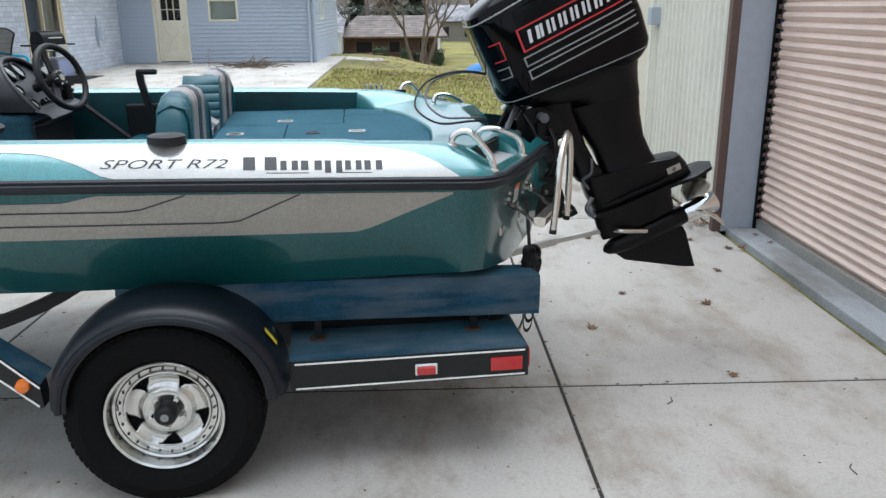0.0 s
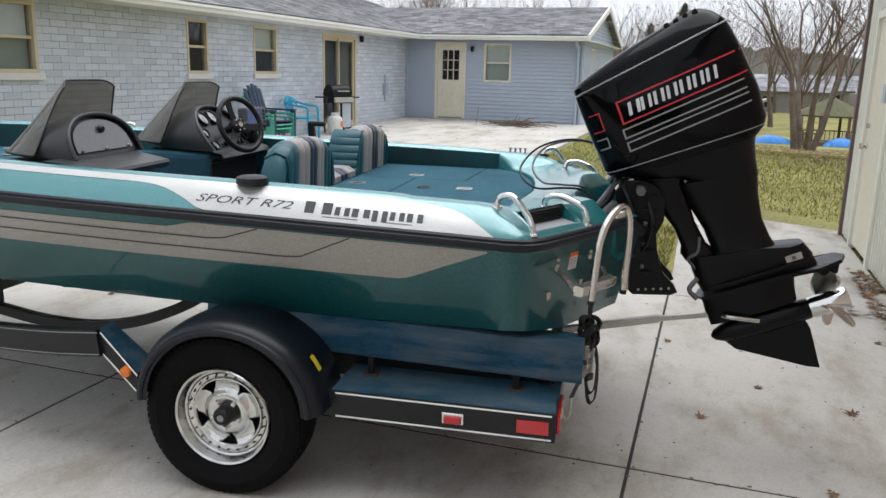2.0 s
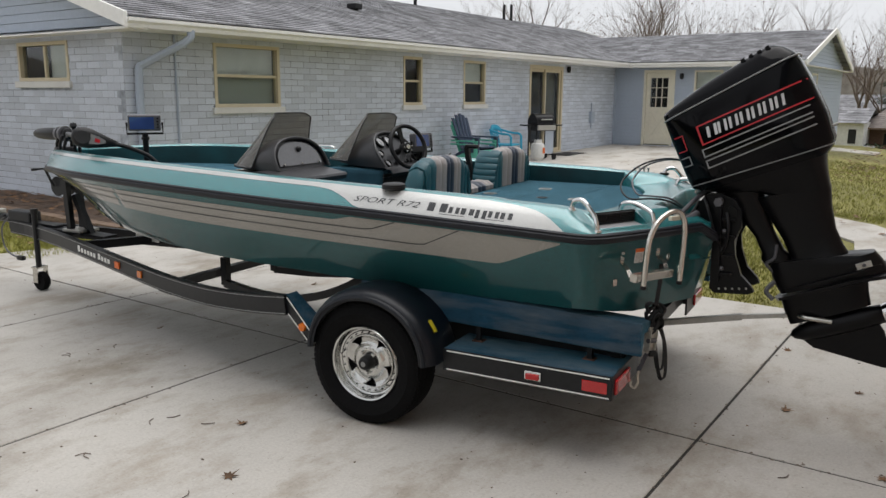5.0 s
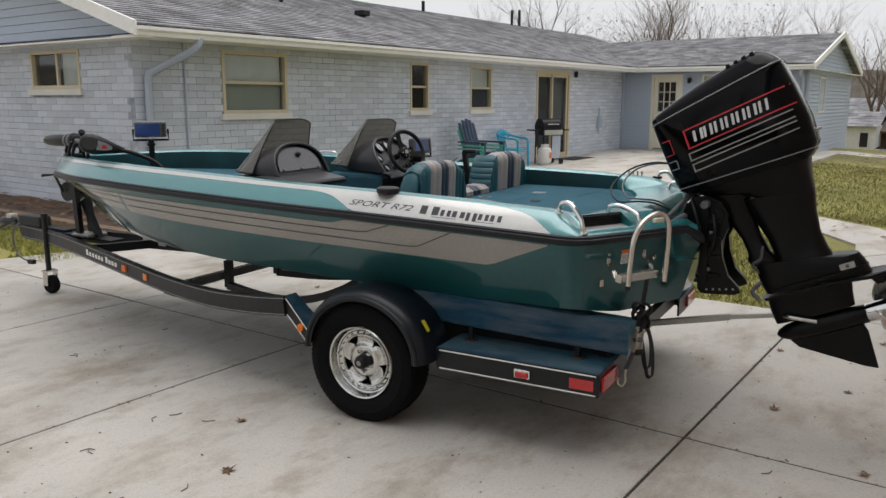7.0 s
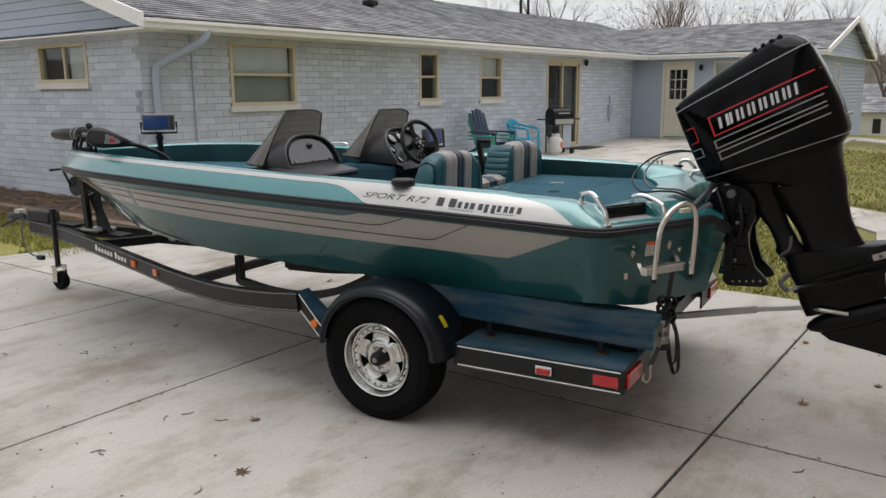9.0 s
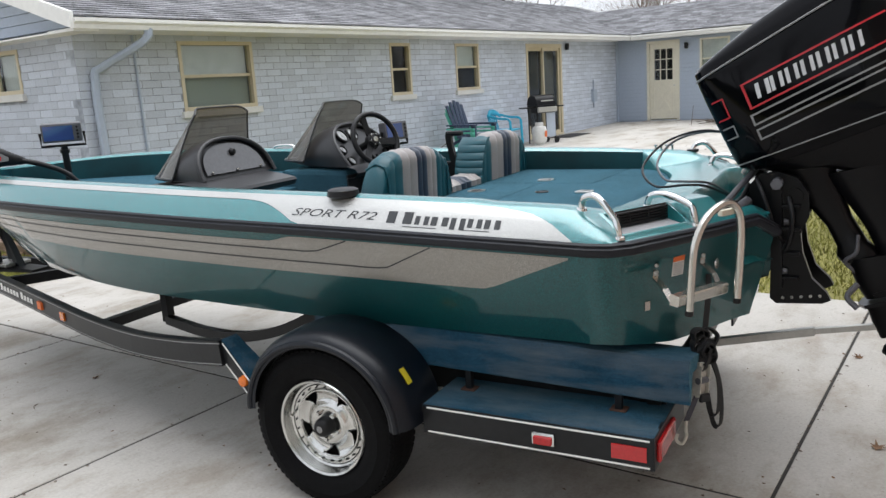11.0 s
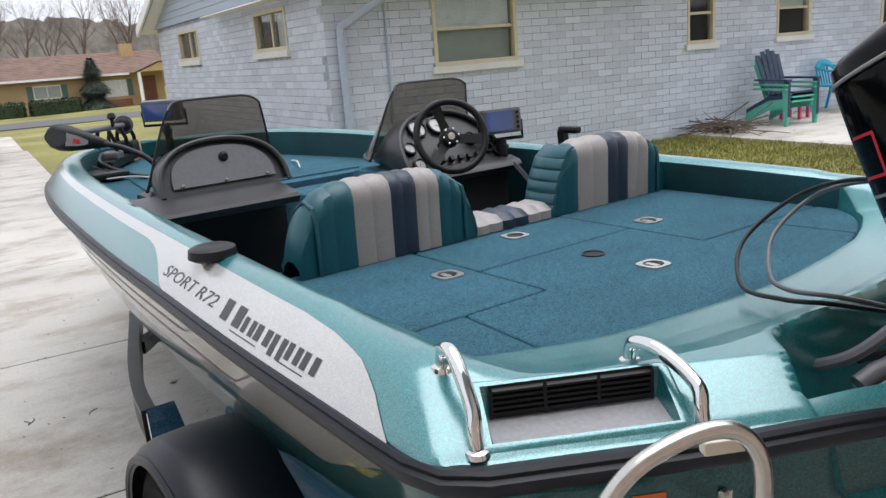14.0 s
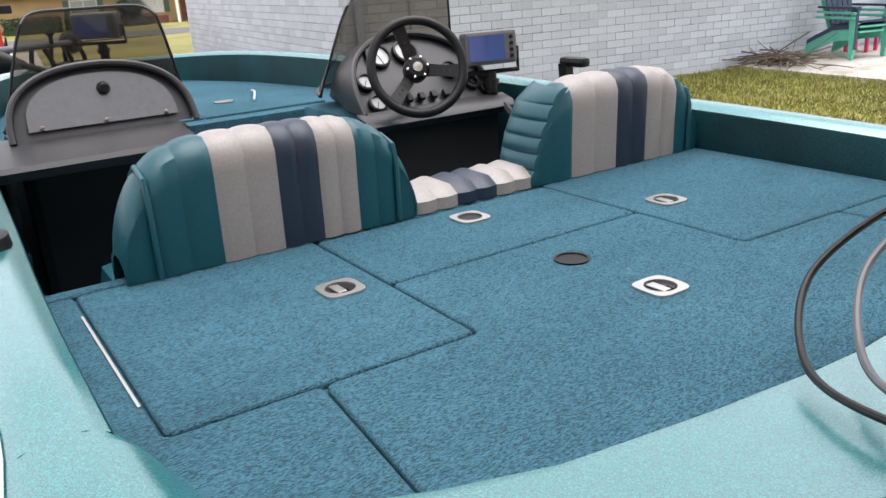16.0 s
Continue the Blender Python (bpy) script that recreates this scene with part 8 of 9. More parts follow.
fish_finder(Matrix.Translation(P(3.02, -0.16, 1.50)) @ Matrix.Rotation(radians(-42), 4, "Z") @ Matrix.Rotation(radians(8), 4, "Y"), 0.235, 0.12, "fish finder with violet screen on the bow deck", 0.33)
fish_finder(Matrix.Translation(P(1.12, 0.76, 1.38)) @ Matrix.Rotation(radians(-12), 4, "Z") @ Matrix.Rotation(radians(-6), 4, "Y"), 0.20, 0.115, "fish finder with blue screen on the driver console", 0.10)


# ---- trees ----
def raw(name, verts, faces, material, parent=None, smooth_=False):
    me = bpy.data.meshes.new(name)
    me.from_pydata(verts, [], faces)
    me.materials.append(material)
    if smooth_:
        for p in me.polygons:
            p.use_smooth = True
    ob = new(name, me)
    ob.parent = parent
    return ob


def bare_tree(seed, height, stems, label, twig_depth=5, leaves=0.0):
    """A leafless tree: forking tapered limbs down to fine twigs, with a few hanging dead leaves."""
    rnd = random.Random(seed)
    tree = thing("tree", pose(0, 0, 0), label, "tree", "bare trees")
    big, fine, leaf = ([], []), ([], []), ([], [])

    def limb(store, p, q, r0, r1, n):
        verts, faces = store
        d = (q - p).normalized()
        a = d.orthogonal().normalized()
        c = d.cross(a)
        k = len(verts)
        for o, r in ((p, r0), (q, r1)):
            verts.extend(tuple(o + r * (math.cos(2 * math.pi * i / n) * a + math.sin(2 * math.pi * i / n) * c)) for i in range(n))
        faces.extend((k + i, k + (i + 1) % n, k + n + (i + 1) % n, k + n + i) for i in range(n))

    def grow(p, d, length, r, depth):
        pieces = 3 if depth < 3 else 2
        for i in range(pieces):
            d = (d + Vector((rnd.gauss(0, 0.13), rnd.gauss(0, 0.13), rnd.gauss(0.03, 0.10)))).normalized()
            q = p + d * length / pieces
            r2 = r * (0.86 if depth < 3 else 0.75)
            limb(big if depth < 2 else fine, p, q, r, r2, 7 if depth < 2 else (4 if depth < 4 else 3))
            p, r = q, r2
            if depth >= 1 and depth < twig_depth and rnd.random() < 0.7:
                side = (d + Vector((rnd.uniform(-1, 1), rnd.uniform(-1, 1), rnd.uniform(-0.1, 0.6))) * 0.8).normalized()
                grow(p, side, length * rnd.uniform(0.5, 0.75), r * 0.55, depth + 1)
        if depth < twig_depth:
            for _ in range(2 if depth else 3):
                side = (d + Vector((rnd.uniform(-1, 1), rnd.uniform(-1, 1), rnd.uniform(-0.2, 0.6))) * 0.65).normalized()
                grow(p, side, length * rnd.uniform(0.62, 0.85), r * 0.68, depth + 1)
        elif rnd.random() < leaves:
            k = len(leaf[0])
            a = Vector((rnd.uniform(-1, 1), rnd.uniform(-1, 1), rnd.uniform(-1, 1))).normalized() * 0.07
            c = Vector((rnd.uniform(-1, 1), rnd.uniform(-1, 1), rnd.uniform(-1, 1))).normalized() * 0.05
            leaf[0].extend((tuple(p - a), tuple(p + c), tuple(p + a), tuple(p - c)))
            leaf[1].append((k, k + 1, k + 2, k + 3))

    for s in range(stems):
        a = 2 * math.pi * s / max(1, stems) + rnd.random()
        lean = 0.28 if stems > 1 else 0.04
        grow(Vector((0.25 * math.cos(a) * (stems > 1), 0.25 * math.sin(a) * (stems > 1), -0.3)), Vector((lean * math.cos(a), lean * math.sin(a), 1)).normalized(), height * 0.30, height * (0.021 if stems == 1 else 0.013), 0)
    raw("trunk", *big, M_bark, tree, True)
    raw("crown", *fine, M_twig, tree)
    if leaf[1]:
        raw("dead_foliage", *leaf, M_leaf, tree)
    return tree


def plant(src, x, y, s=1.0, turn=0.0, z=None):
    o = copy_thing(src, Matrix.Translation((x, y, level(x, y) if z is None else z)) @ Matrix.Rotation(turn, 4, "Z"))
    o.scale = (s, s, s)
    return o


tree_a = bare_tree(3, 11.0, 1, "tall leafless grey-brown tree behind the house", 5)
tree_b = bare_tree(8, 9.5, 4, "multi-stemmed bare tree with a few rusty leaves", 5, 0.10)
tree_c = bare_tree(21, 13.0, 1, "tall slender leafless tree of the far wood", 5)
tree_a.matrix_basis = Matrix.Translation((-14.5, 47, -1.0))
tree_b.matrix_basis = Matrix.Translation((4.6, 30.5, level(4.6, 30.5)))
tree_c.matrix_basis = Matrix.Translation((-24, 52, -1.0))
rt = random.Random(5)
for src, x, y, s in ((tree_b, 9.5, 36, 1.15), (tree_b, 1.2, 44, 0.9), (tree_a, 14, 46, 1.0), (tree_b, 7.5, 62, 1.1), (tree_a, -4.5, 80, 1.0), (tree_a, 6, 70, 1.0), (tree_c, 3, 82, 0.9), (tree_a, -19, 60, 1.0), (tree_b, -10, 64, 1.0), (tree_a, -31, 55, 1.1), (tree_c, -7, 78, 0.9), (tree_c, 20, 60, 1.0), (tree_a, 26, 74, 1.1), (tree_c, 12, 88, 1.0), (tree_b, 19, 84, 1.2), (tree_b, -17.5, 54, 1.2), (tree_a, -19.5, 58, 1.15), (tree_c, -10.5, 54, 0.85), (tree_b, -12.4, 57, 1.15), (tree_a, -8.4, 61, 1.05), (tree_b, -3.2, 66, 1.15), (tree_c, -15.2, 56, 0.82), (tree_b, -22.5, 56, 1.1)):
    plant(src, x, y, s, rt.uniform(0, 6.28))
for i in range(26):
    plant((tree_c, tree_a)[i % 2], -34 + 4.1 * i + rt.uniform(-1.5, 1.5), 98 + rt.uniform(-8, 14), rt.uniform(0.8, 1.1), rt.uniform(0, 6.28), -2.6)
for i in range(24):
    plant((tree_c, tree_a)[i % 2], -78 - rt.uniform(0, 26), -26 + 2.9 * i, rt.uniform(0.85, 1.2), rt.uniform(0, 6.28), -0.7)
# unseen trees behind the camera, set there for the hull to reflect
for i in range(11):
    plant((tree_a, tree_b, tree_c)[i % 3], -26 + 5.2 * i + rt.uniform(-1, 1), -20 - rt.uniform(0, 9), rt.uniform(0.9, 1.1), rt.uniform(0, 6.28), 0.0)
# distant wooded ground
bm = bmesh.new()
grid(bm, [[(math.sin(a) * 230, math.cos(a) * 230, z + (2.4 * noise.noise((a * 9, 0, 0)) + 1.6 * noise.noise((a * 55, 2, 0)) + 1.5 * noise.noise((a * 210, 4, 0)) if z > 0 else 0)) for a in [2 * math.pi * i / 1440 for i in range(1441)]] for z in (-6, 8)])
for v in bm.verts:
    if v.co.z > 0:
        v.co.z += 9 * math.exp(-(((math.atan2(v.co.y, -v.co.x)) / 0.35) ** 2))
# distance haze is put into the pale brown-grey of the woods
tagged(link("backdrop", bm, mat("hazed_far_woods", (0.30, 0.275, 0.265), 1.0, vary=0.3, grain=0.6, big=0.08)), "brown-grey line of far winter woods", "woods", kind="structure")


def conifer(x, y, h, seed):
    rnd = random.Random(seed)
    t = thing("conifer", Matrix.Translation((x, y, level(x, y))), "dark green spruce far behind the lawn", "tree", "spruces")
    part("trunk", tube(bmesh.new(), [(0, 0, -0.5), (0, 0, h)], 0.18, 7, taper=0.1), M_bark, t)
    verts, faces = [], []
    for i in range(4200):
        z = h * (0.08 + 0.9 * rnd.random() ** 1.1)
        r = (1 - z / h) * h * 0.36 * (0.35 + 0.65 * rnd.random() ** 0.5) * (0.8 + 0.4 * math.sin(z * 5.0))
        a = rnd.uniform(0, 6.283)
        p = Vector((r * math.cos(a), r * math.sin(a), z - 0.25 * r))
        d = Vector((math.cos(a), math.sin(a), -0.35)) * rnd.uniform(0.25, 0.55)
        s = Vector((-math.sin(a), math.cos(a), rnd.uniform(-0.3, 0.3))) * rnd.uniform(0.05, 0.13)
        k = len(verts)
        verts.extend((tuple(p - d * 0.4 + s), tuple(p + d), tuple(p - d * 0.4 - s)))
        faces.append((k, k + 1, k + 2))
    raw("crown", verts, faces, M_needle, t)


for i, (x, y, h) in enumerate(((-1.6, 74, 10.0), (-4.6, 78, 8.5), (0.8, 82, 9.0), (-62 + 1, 10.8, 3.6))):
    conifer(x, y, h, 40 + i)


def bush(name, x0, x1, y0, y1, z0, z1, n, seed, label, category="hedge"):
    """A clipped hedge or shrub of many small leaves round a dark core."""
    rnd = random.Random(seed)
    t = thing(name, pose(0, 0, 0), label, category)
    verts, faces = [], []
    for i in range(n):
        f = rnd.randrange(5)
        p = [rnd.uniform(x0, x1), rnd.uniform(y0, y1), rnd.uniform(z0, z1)]
        if f < 4:
            ax, v = divmod(f, 2)
            p[ax] = ((x0, x1), (y0, y1))[ax][v] + rnd.gauss(0, 0.05)
        else:
            p[2] = z1 + rnd.gauss(0, 0.05)
        p = Vector(p)
        a = Vector((rnd.gauss(0, 1), rnd.gauss(0, 1), rnd.gauss(0, 1))).normalized() * 0.08
        b_ = Vector((rnd.gauss(0, 1), rnd.gauss(0, 1), rnd.gauss(0, 1))).normalized() * 0.06
        k = len(verts)
        verts.extend((tuple(p - a), tuple(p + b_), tuple(p + a), tuple(p - b_)))
        faces.append((k, k + 1, k + 2, k + 3))
    raw("foliage", verts, faces, M_hedge, t)
    part("core", boxm(x0 + 0.08, x1 - 0.08, y0 + 0.08, y1 - 0.08, z0 - 0.2, z1 - 0.08, bevel=0.05), M_hedge, t)


bush("hedge", -60.6, -59.4, 2.0, 6.0, -0.6, 0.35, 1500, 1, "clipped dark green hedge before the tan house")
bush("hedge", -60.6, -59.4, 6.4, 9.6, -0.6, 0.35, 1300, 2, "clipped dark green hedge before the tan house")
for k, (x, w_, h_) in enumerate(((-4.3, 0.9, 0.9), (-2.2, 1.0, 1.25), (-0.3, 0.8, 1.1), (0.7, 0.6, 0.9), (2.0, 0.7, 1.0))):
    bush("shrub", x, x + w_, 57.6, 58.5, level(0, 58), level(0, 58) + h_, 260, 60 + k, "brown-green winter shrub before the ranch house", "shrub")
# added out of view: a dark mass for hull and motor to reflect
bush("hedge", -28, 30, -15.6, -14.4, 0.0, 1.9, 5000, 3, "unseen dark hedge added behind the camera for reflections")

# ---- neighbouring houses ----
tan_house = thing("tan_brick_house", Matrix.Translation((-62, 0, -0.6)), "low tan brick house with brown roof across the street", "house")
part("wall", boxm(-8, 0, -12, 15.9, 0, 2.4), M_tanbrick, tan_house)
bm = bmesh.new()
shingles(bm, (0.7, -12.6, 2.4), (0.7, 16.4, 2.4), (-4, -12.6, 4.05), (-4, 16.4, 4.05), 14, 30, 0.02)
shingles(bm, (-8.7, -12.6, 2.4), (-8.7, 16.4, 2.4), (-4, -12.6, 4.05), (-4, 16.4, 4.05), 4, 6, 0.02)
shingles(bm, (3.0, 13.4, 2.4), (-1.5, 13.4, 2.4), (3.0, 15.2, 3.1), (-2.5, 15.2, 3.1), 6, 6, 0.02)
shingles(bm, (3.0, 17.0, 2.4), (-1.5, 17.0, 2.4), (3.0, 15.2, 3.1), (-2.5, 15.2, 3.1), 6, 6, 0.02)
part("roof", bm, M_rooftan, tan_house, "brown shingle roof")
bm = bmesh.new()
box(bm, 0.68, 0.74, -12.6, 13.4, 2.28, 2.42)
part("fascia", bm, M_white, tan_house)
bm = bmesh.new()
grid(bm, [[(2.9, 13.6, 2.4), (2.9, 15.2, 3.02), (2.9, 16.8, 2.4)], [(2.85, 13.6, 2.4), (2.85, 15.2, 3.02), (2.85, 16.8, 2.4)]], True, True)
part("porch_gable", bm, M_tanbrick, tan_house)
for y in (13.7, 16.7):
    part("porch_post", boxm(2.7, 2.9, y - 0.1, y + 0.1, 0, 2.4), M_white, tan_house)
part("front_door", boxm(0.0, 0.05, 14.4, 15.3, 0.1, 2.1), M_redbrick, tan_house)
for y0, y1, z0, z1, n in ((6.9, 8.7, 1.0, 1.95, 2), (11.0, 13.2, 0.75, 1.95, 3), (-2, 0, 1.0, 1.95, 2)):
    w = part("window", boxm(0.0, 0.04, y0, y1, z0, z1), M_white, tan_house)
    for i in range(n):
        a = y0 + 0.06 + (y1 - y0 - 0.06) * i / n
        pa = part("pane", boxm(0.041, 0.046, a, a + (y1 - y0 - 0.06) / n - 0.06, z0 + 0.08, z1 - 0.08), M_blind if n == 2 else M_curtain, w)
    for y in (y0 - 0.42, y1 + 0.06):
        part("shutter", boxm(0.0, 0.05, y, y + 0.36, z0, z1), M_shutter, w)
part("planter_wall", boxm(0.1, 0.9, 11.6, 13.3, 0, 0.55, bevel=0.03), M_redbrick, tan_house)
part("chimney", boxm(-3.6, -2.8, 13.6, 14.5, 3.2, 4.6), M_tanbrick, tan_house)

far_house = thing("brick_ranch_house", Matrix.Translation((0, 60, level(0, 60))), "low brown brick ranch house beyond the lawn", "house")
part("wall", boxm(-4.6, 2.6, 0, 7, -0.3, 1.95), M_brownbrick, far_house)
bm = bmesh.new()
shingles(bm, (-5.1, -0.9, 1.95), (3.1, -0.9, 1.95), (-3.6, 3.5, 3.35), (2.2, 3.5, 3.35), 12, 16, 0.02)
shingles(bm, (-5.1, 7.9, 1.95), (3.1, 7.9, 1.95), (-3.6, 3.5, 3.35), (2.2, 3.5, 3.35), 4, 6, 0.02)
grid(bm, [[(-5.1, -0.9, 1.95), (-3.6, 3.5, 3.35)], [(-5.1, 7.9, 1.95), (-3.6, 3.5, 3.35)]])
grid(bm, [[(3.1, -0.9, 1.95), (2.2, 3.5, 3.35)], [(3.1, 7.9, 1.95), (2.2, 3.5, 3.35)]])
part("roof", bm, M_roofbrown, far_house, "weathered brown-grey shingle roof")
for x, w_ in ((-3.6, 1.3), (-1.2, 0.9), (1.0, 0.8)):
    w = part("window", boxm(x, x + w_, -0.05, 0, 0.75, 1.65), M_wood, far_house)
    part("pane", boxm(x + 0.08, x + w_ - 0.08, -0.06, -0.05, 0.83, 1.57), M_dark, w)
part("gutter", boxm(-5.1, 3.1, -0.98, -0.88, 1.84, 1.96), M_wood, far_house)
part("porch_post", boxm(2.35, 2.55, -0.9, -0.7, -0.3, 1.84), M_white, far_house)
garage = thing("white_garage", Matrix.Translation((-5.75, 57, level(-5.75, 57))), "small white garage with grey roof", "garage")
part("wall", boxm(-1.25, 1.35, 0, 6, -0.3, 2.3), M_whitehouse, garage)
bm = bmesh.new()
shingles(bm, (-1.6, -0.4, 2.3), (1.6, -0.4, 2.3), (-1.6, 3, 3.2), (1.6, 3, 3.2), 6, 8, 0.02)
shingles(bm, (-1.6, 6.4, 2.3), (1.6, 6.4, 2.3), (-1.6, 3, 3.2), (1.6, 3, 3.2), 6, 8, 0.02)
part("roof", bm, M_roof, garage)
part("window", boxm(0.5, 0.95, -0.04, 0, 1.0, 1.9), M_dark, garage)
part("cabinet", boxm(1.5, 2.1, -0.6, -0.2, 0.0, 0.9, bevel=0.02), M_shoptrim, garage)
for i, (x, y, w) in enumerate(((8, 100, 11), (22, 96, 12), (36, 104, 12), (-10, 104, 10), (15, 118, 12))):
    h = thing("distant_house", Matrix.Translation((x, y, -2.6)), "small dull grey house far behind the trees", "house", "far houses")
    part("wall", boxm(-w / 2, w / 2, 0, 7, -0.3, 2.7), M_dullsiding, h)
    bm = bmesh.new()
    shingles(bm, (-w / 2 - 0.4, -0.5, 2.7), (w / 2 + 0.4, -0.5, 2.7), (-w / 2 - 0.4, 3.5, 4.6), (w / 2 + 0.4, 3.5, 4.6), 4, 5, 0.02)
    part("roof", bm, M_roof, h)
    for k in range(3):
        part("window", boxm(-w / 2 + 1.2 + 3 * k, -w / 2 + 2.3 + 3 * k, -0.05, 0, 0.9, 2.1), M_dark, h)

# gazebo, tarps and yard things at the foot of the lawn
gz = thing("gazebo", Matrix.Translation((7.9, 50.5, level(7.9, 50.5))), "brown wooden gazebo with mossy roof", "gazebo")
bm = bmesh.new()
pts = [(2.1 * math.cos(math.pi * i / 4 + 0.39), 2.1 * math.sin(math.pi * i / 4 + 0.39)) for i in range(8)]
for i in range(8):
    (ax_, ay), (bx, by) = pts[i], pts[(i + 1) % 8]
    bm.faces.new([bm.verts.new(v) for v in ((ax_, ay, 1.75), (bx, by, 1.75), (0, 0, 2.75))])
    bm.faces.new([bm.verts.new(v) for v in ((ax_, ay, 1.65), (bx, by, 1.65), (bx, by, 1.75), (ax_, ay, 1.75))])
part("roof", bm, mat("mossy_roof", (0.10, 0.10, 0.05), 0.95, grain=6, bump=0.01), gz)
for i in range(8):
    x, y = (0.9 * c for c in pts[i])
    part("post", boxm(x - 0.07, x + 0.07, y - 0.07, y + 0.07, -0.2, 1.75), M_wood, gz)
    (ax_, ay), (bx, by) = pts[i], pts[(i + 1) % 8]
    if i not in (5,):
        for z in (0.15, 0.75):
            part("rail", tube(bmesh.new(), [(0.9 * ax_, 0.9 * ay, z), (0.9 * bx, 0.9 * by, z)], 0.04, 6), M_wood, gz)
        for k in range(1, 6):
            x, y = 0.9 * (ax_ + (bx - ax_) * k / 6), 0.9 * (ay + (by - ay) * k / 6)
            part("baluster", boxm(x - 0.02, x + 0.02, y - 0.02, y + 0.02, 0.15, 0.75), M_wood, gz)
part("floor", lathe(bmesh.new(), [(1.95, -0.3), (1.95, 0.08), (0.01, 0.08)], 8, "Z"), M_wood, gz)
for x, y, w, s in ((4.9, 50, 2.2, 1), (8.2, 47.5, 1.8, 2)):
    bm = bmesh.new()
    grid(bm, [[(-w / 2 + w * i / 14, -0.5 + j / 7, 0.45 * math.sin(math.pi * i / 14) ** 0.6 * math.sin(math.pi * j / 7) ** 0.6 + 0.07 * noise.noise((i * 0.5, j * 0.6, s))) for j in range(8)] for i in range(15)])
    o = link("tarp", bm, M_tarp, smooth=True)
    o.location = (x, y, level(x, y) + 0.02)
    tagged(o, "bright blue tarp draped over a woodpile", "tarp", "tarps")
# pickup on the drive
truck = thing("pickup_truck", Matrix.Translation((-17.6, 1.2, 0)), "red pickup truck parked on the drive", "truck")
b = bmesh.new()
grid(b, [[(x, y, z) for y, z in ((0.02, 0.55), (0.0, 0.95), (0.08, zt), (1.82, zt), (1.9, 0.95), (1.88, 0.55))] for x, zt in ((-5.4, 1.0), (-5.2, 1.1), (-3.9, 1.15), (-2.0, 1.15), (-0.05, 1.15), (0.0, 1.1))], True, True)
part("body", b, M_truck, truck, "glossy red body", smooth=False)
b = bmesh.new()
grid(b, [[(x, 0.95 + w * sy, z) for sy in (-1, 1)] for x, w, z in ((-3.95, 0.82, 1.12), (-3.3, 0.70, 1.72), (-2.2, 0.70, 1.75), (-1.95, 0.80, 1.14))])
for s in (-1, 1):
    b.faces.new([b.verts.new((x, 0.95 + s * w, z)) for x, w, z in ((-3.95, 0.82, 1.12), (-3.3, 0.70, 1.72), (-2.2, 0.70, 1.75), (-1.95, 0.80, 1.14))])
part("cab", b, M_black, truck)
part("bumper", boxm(0.0, 0.14, 0.05, 1.85, 0.48, 0.68, bevel=0.02), M_black, truck)
for x in (-1.05, -4.35):
    for y in (0.12, 1.78):
        w = part("wheel", lathe(bmesh.new(), [(0.2, -0.13), (0.36, -0.13), (0.40, -0.09), (0.40, 0.09), (0.36, 0.13), (0.2, 0.13)], 28, "Y", (x, y, 0.40)), M_rubber, truck, smooth=True)
        part("rim", lathe(bmesh.new(), [(0.2, -0.12), (0.01, -0.10), (0.01, 0.10), (0.2, 0.12)], 20, "Y", (x, y, 0.40)), M_alu, w)
for y in (0.0, 1.76):
    part("tail_lamp", boxm(-0.02, 0.02, y, y + 0.14, 0.72, 1.08, bevel=0.01), M_red, truck)
part("mirror", boxm(-3.75, -3.6, 1.9, 2.18, 1.32, 1.52, bevel=0.03), M_black, truck)


# ---- patio things ----
def adirondack(m, material, label, slats=5, seat_ok=True):
    """A moulded resin lawn chair: fan back of slats, broad arms, sloping seat."""
    c = thing("lawn_chair", m, label, "chair", "stacked lawn chairs")
    for i in range(slats):
        y = -0.20 + 0.40 * i / (slats - 1)
        b = bmesh.new()
        top = 1.0 - 0.05 * abs(i - (slats - 1) / 2) ** 1.5 * 0.6
        grid(b, [[(x + dx, y * k + dy, z) for dx, dy in ((0, -0.042 * k), (0.012, 0.0), (0, 0.042 * k), (-0.012, 0.042 * k), (-0.012, -0.042 * k))] for x, z, k in ((0.0, 0.30, 0.9), (-0.12, 0.62, 1.0), (-0.24, top, 1.08))], True, True)
        part("back_slat", b, material, c)
    for i in range(5):
        x = 0.04 + 0.10 * i
        part("seat_slat", boxm(x, x + 0.085, -0.24, 0.24, 0.30 + 0.012 * i, 0.325 + 0.012 * i, bevel=0.006), material, c)
    for s in (-1, 1):
        part("arm", boxm(-0.16, 0.52, s * 0.31 - 0.055, s * 0.31 + 0.055, 0.53, 0.56, bevel=0.01), material, c)
        b = bmesh.new()
        grid(b, [[(x, s * 0.31 + dy, z) for dy in (-0.02, 0.02)] + [(x + w, s * 0.31 + dy, z) for dy in (0.02, -0.02)] for x, z, w in ((0.46, 0.0, 0.06), (0.44, 0.3, 0.08), (0.42, 0.53, 0.10))], True, True)
        part("front_leg", b, material, c)
        b = bmesh.new()
        grid(b, [[(x, s * 0.27 + dy, z + dz) for dy, dz in ((-0.02, 0), (0.02, 0), (0.02, 0.08), (-0.02, 0.08))] for x, z in ((0.46, 0.26), (0.1, 0.22), (-0.22, 0.08), (-0.38, 0.0))], True, True)
        part("rear_leg", b, material, c)
    return c


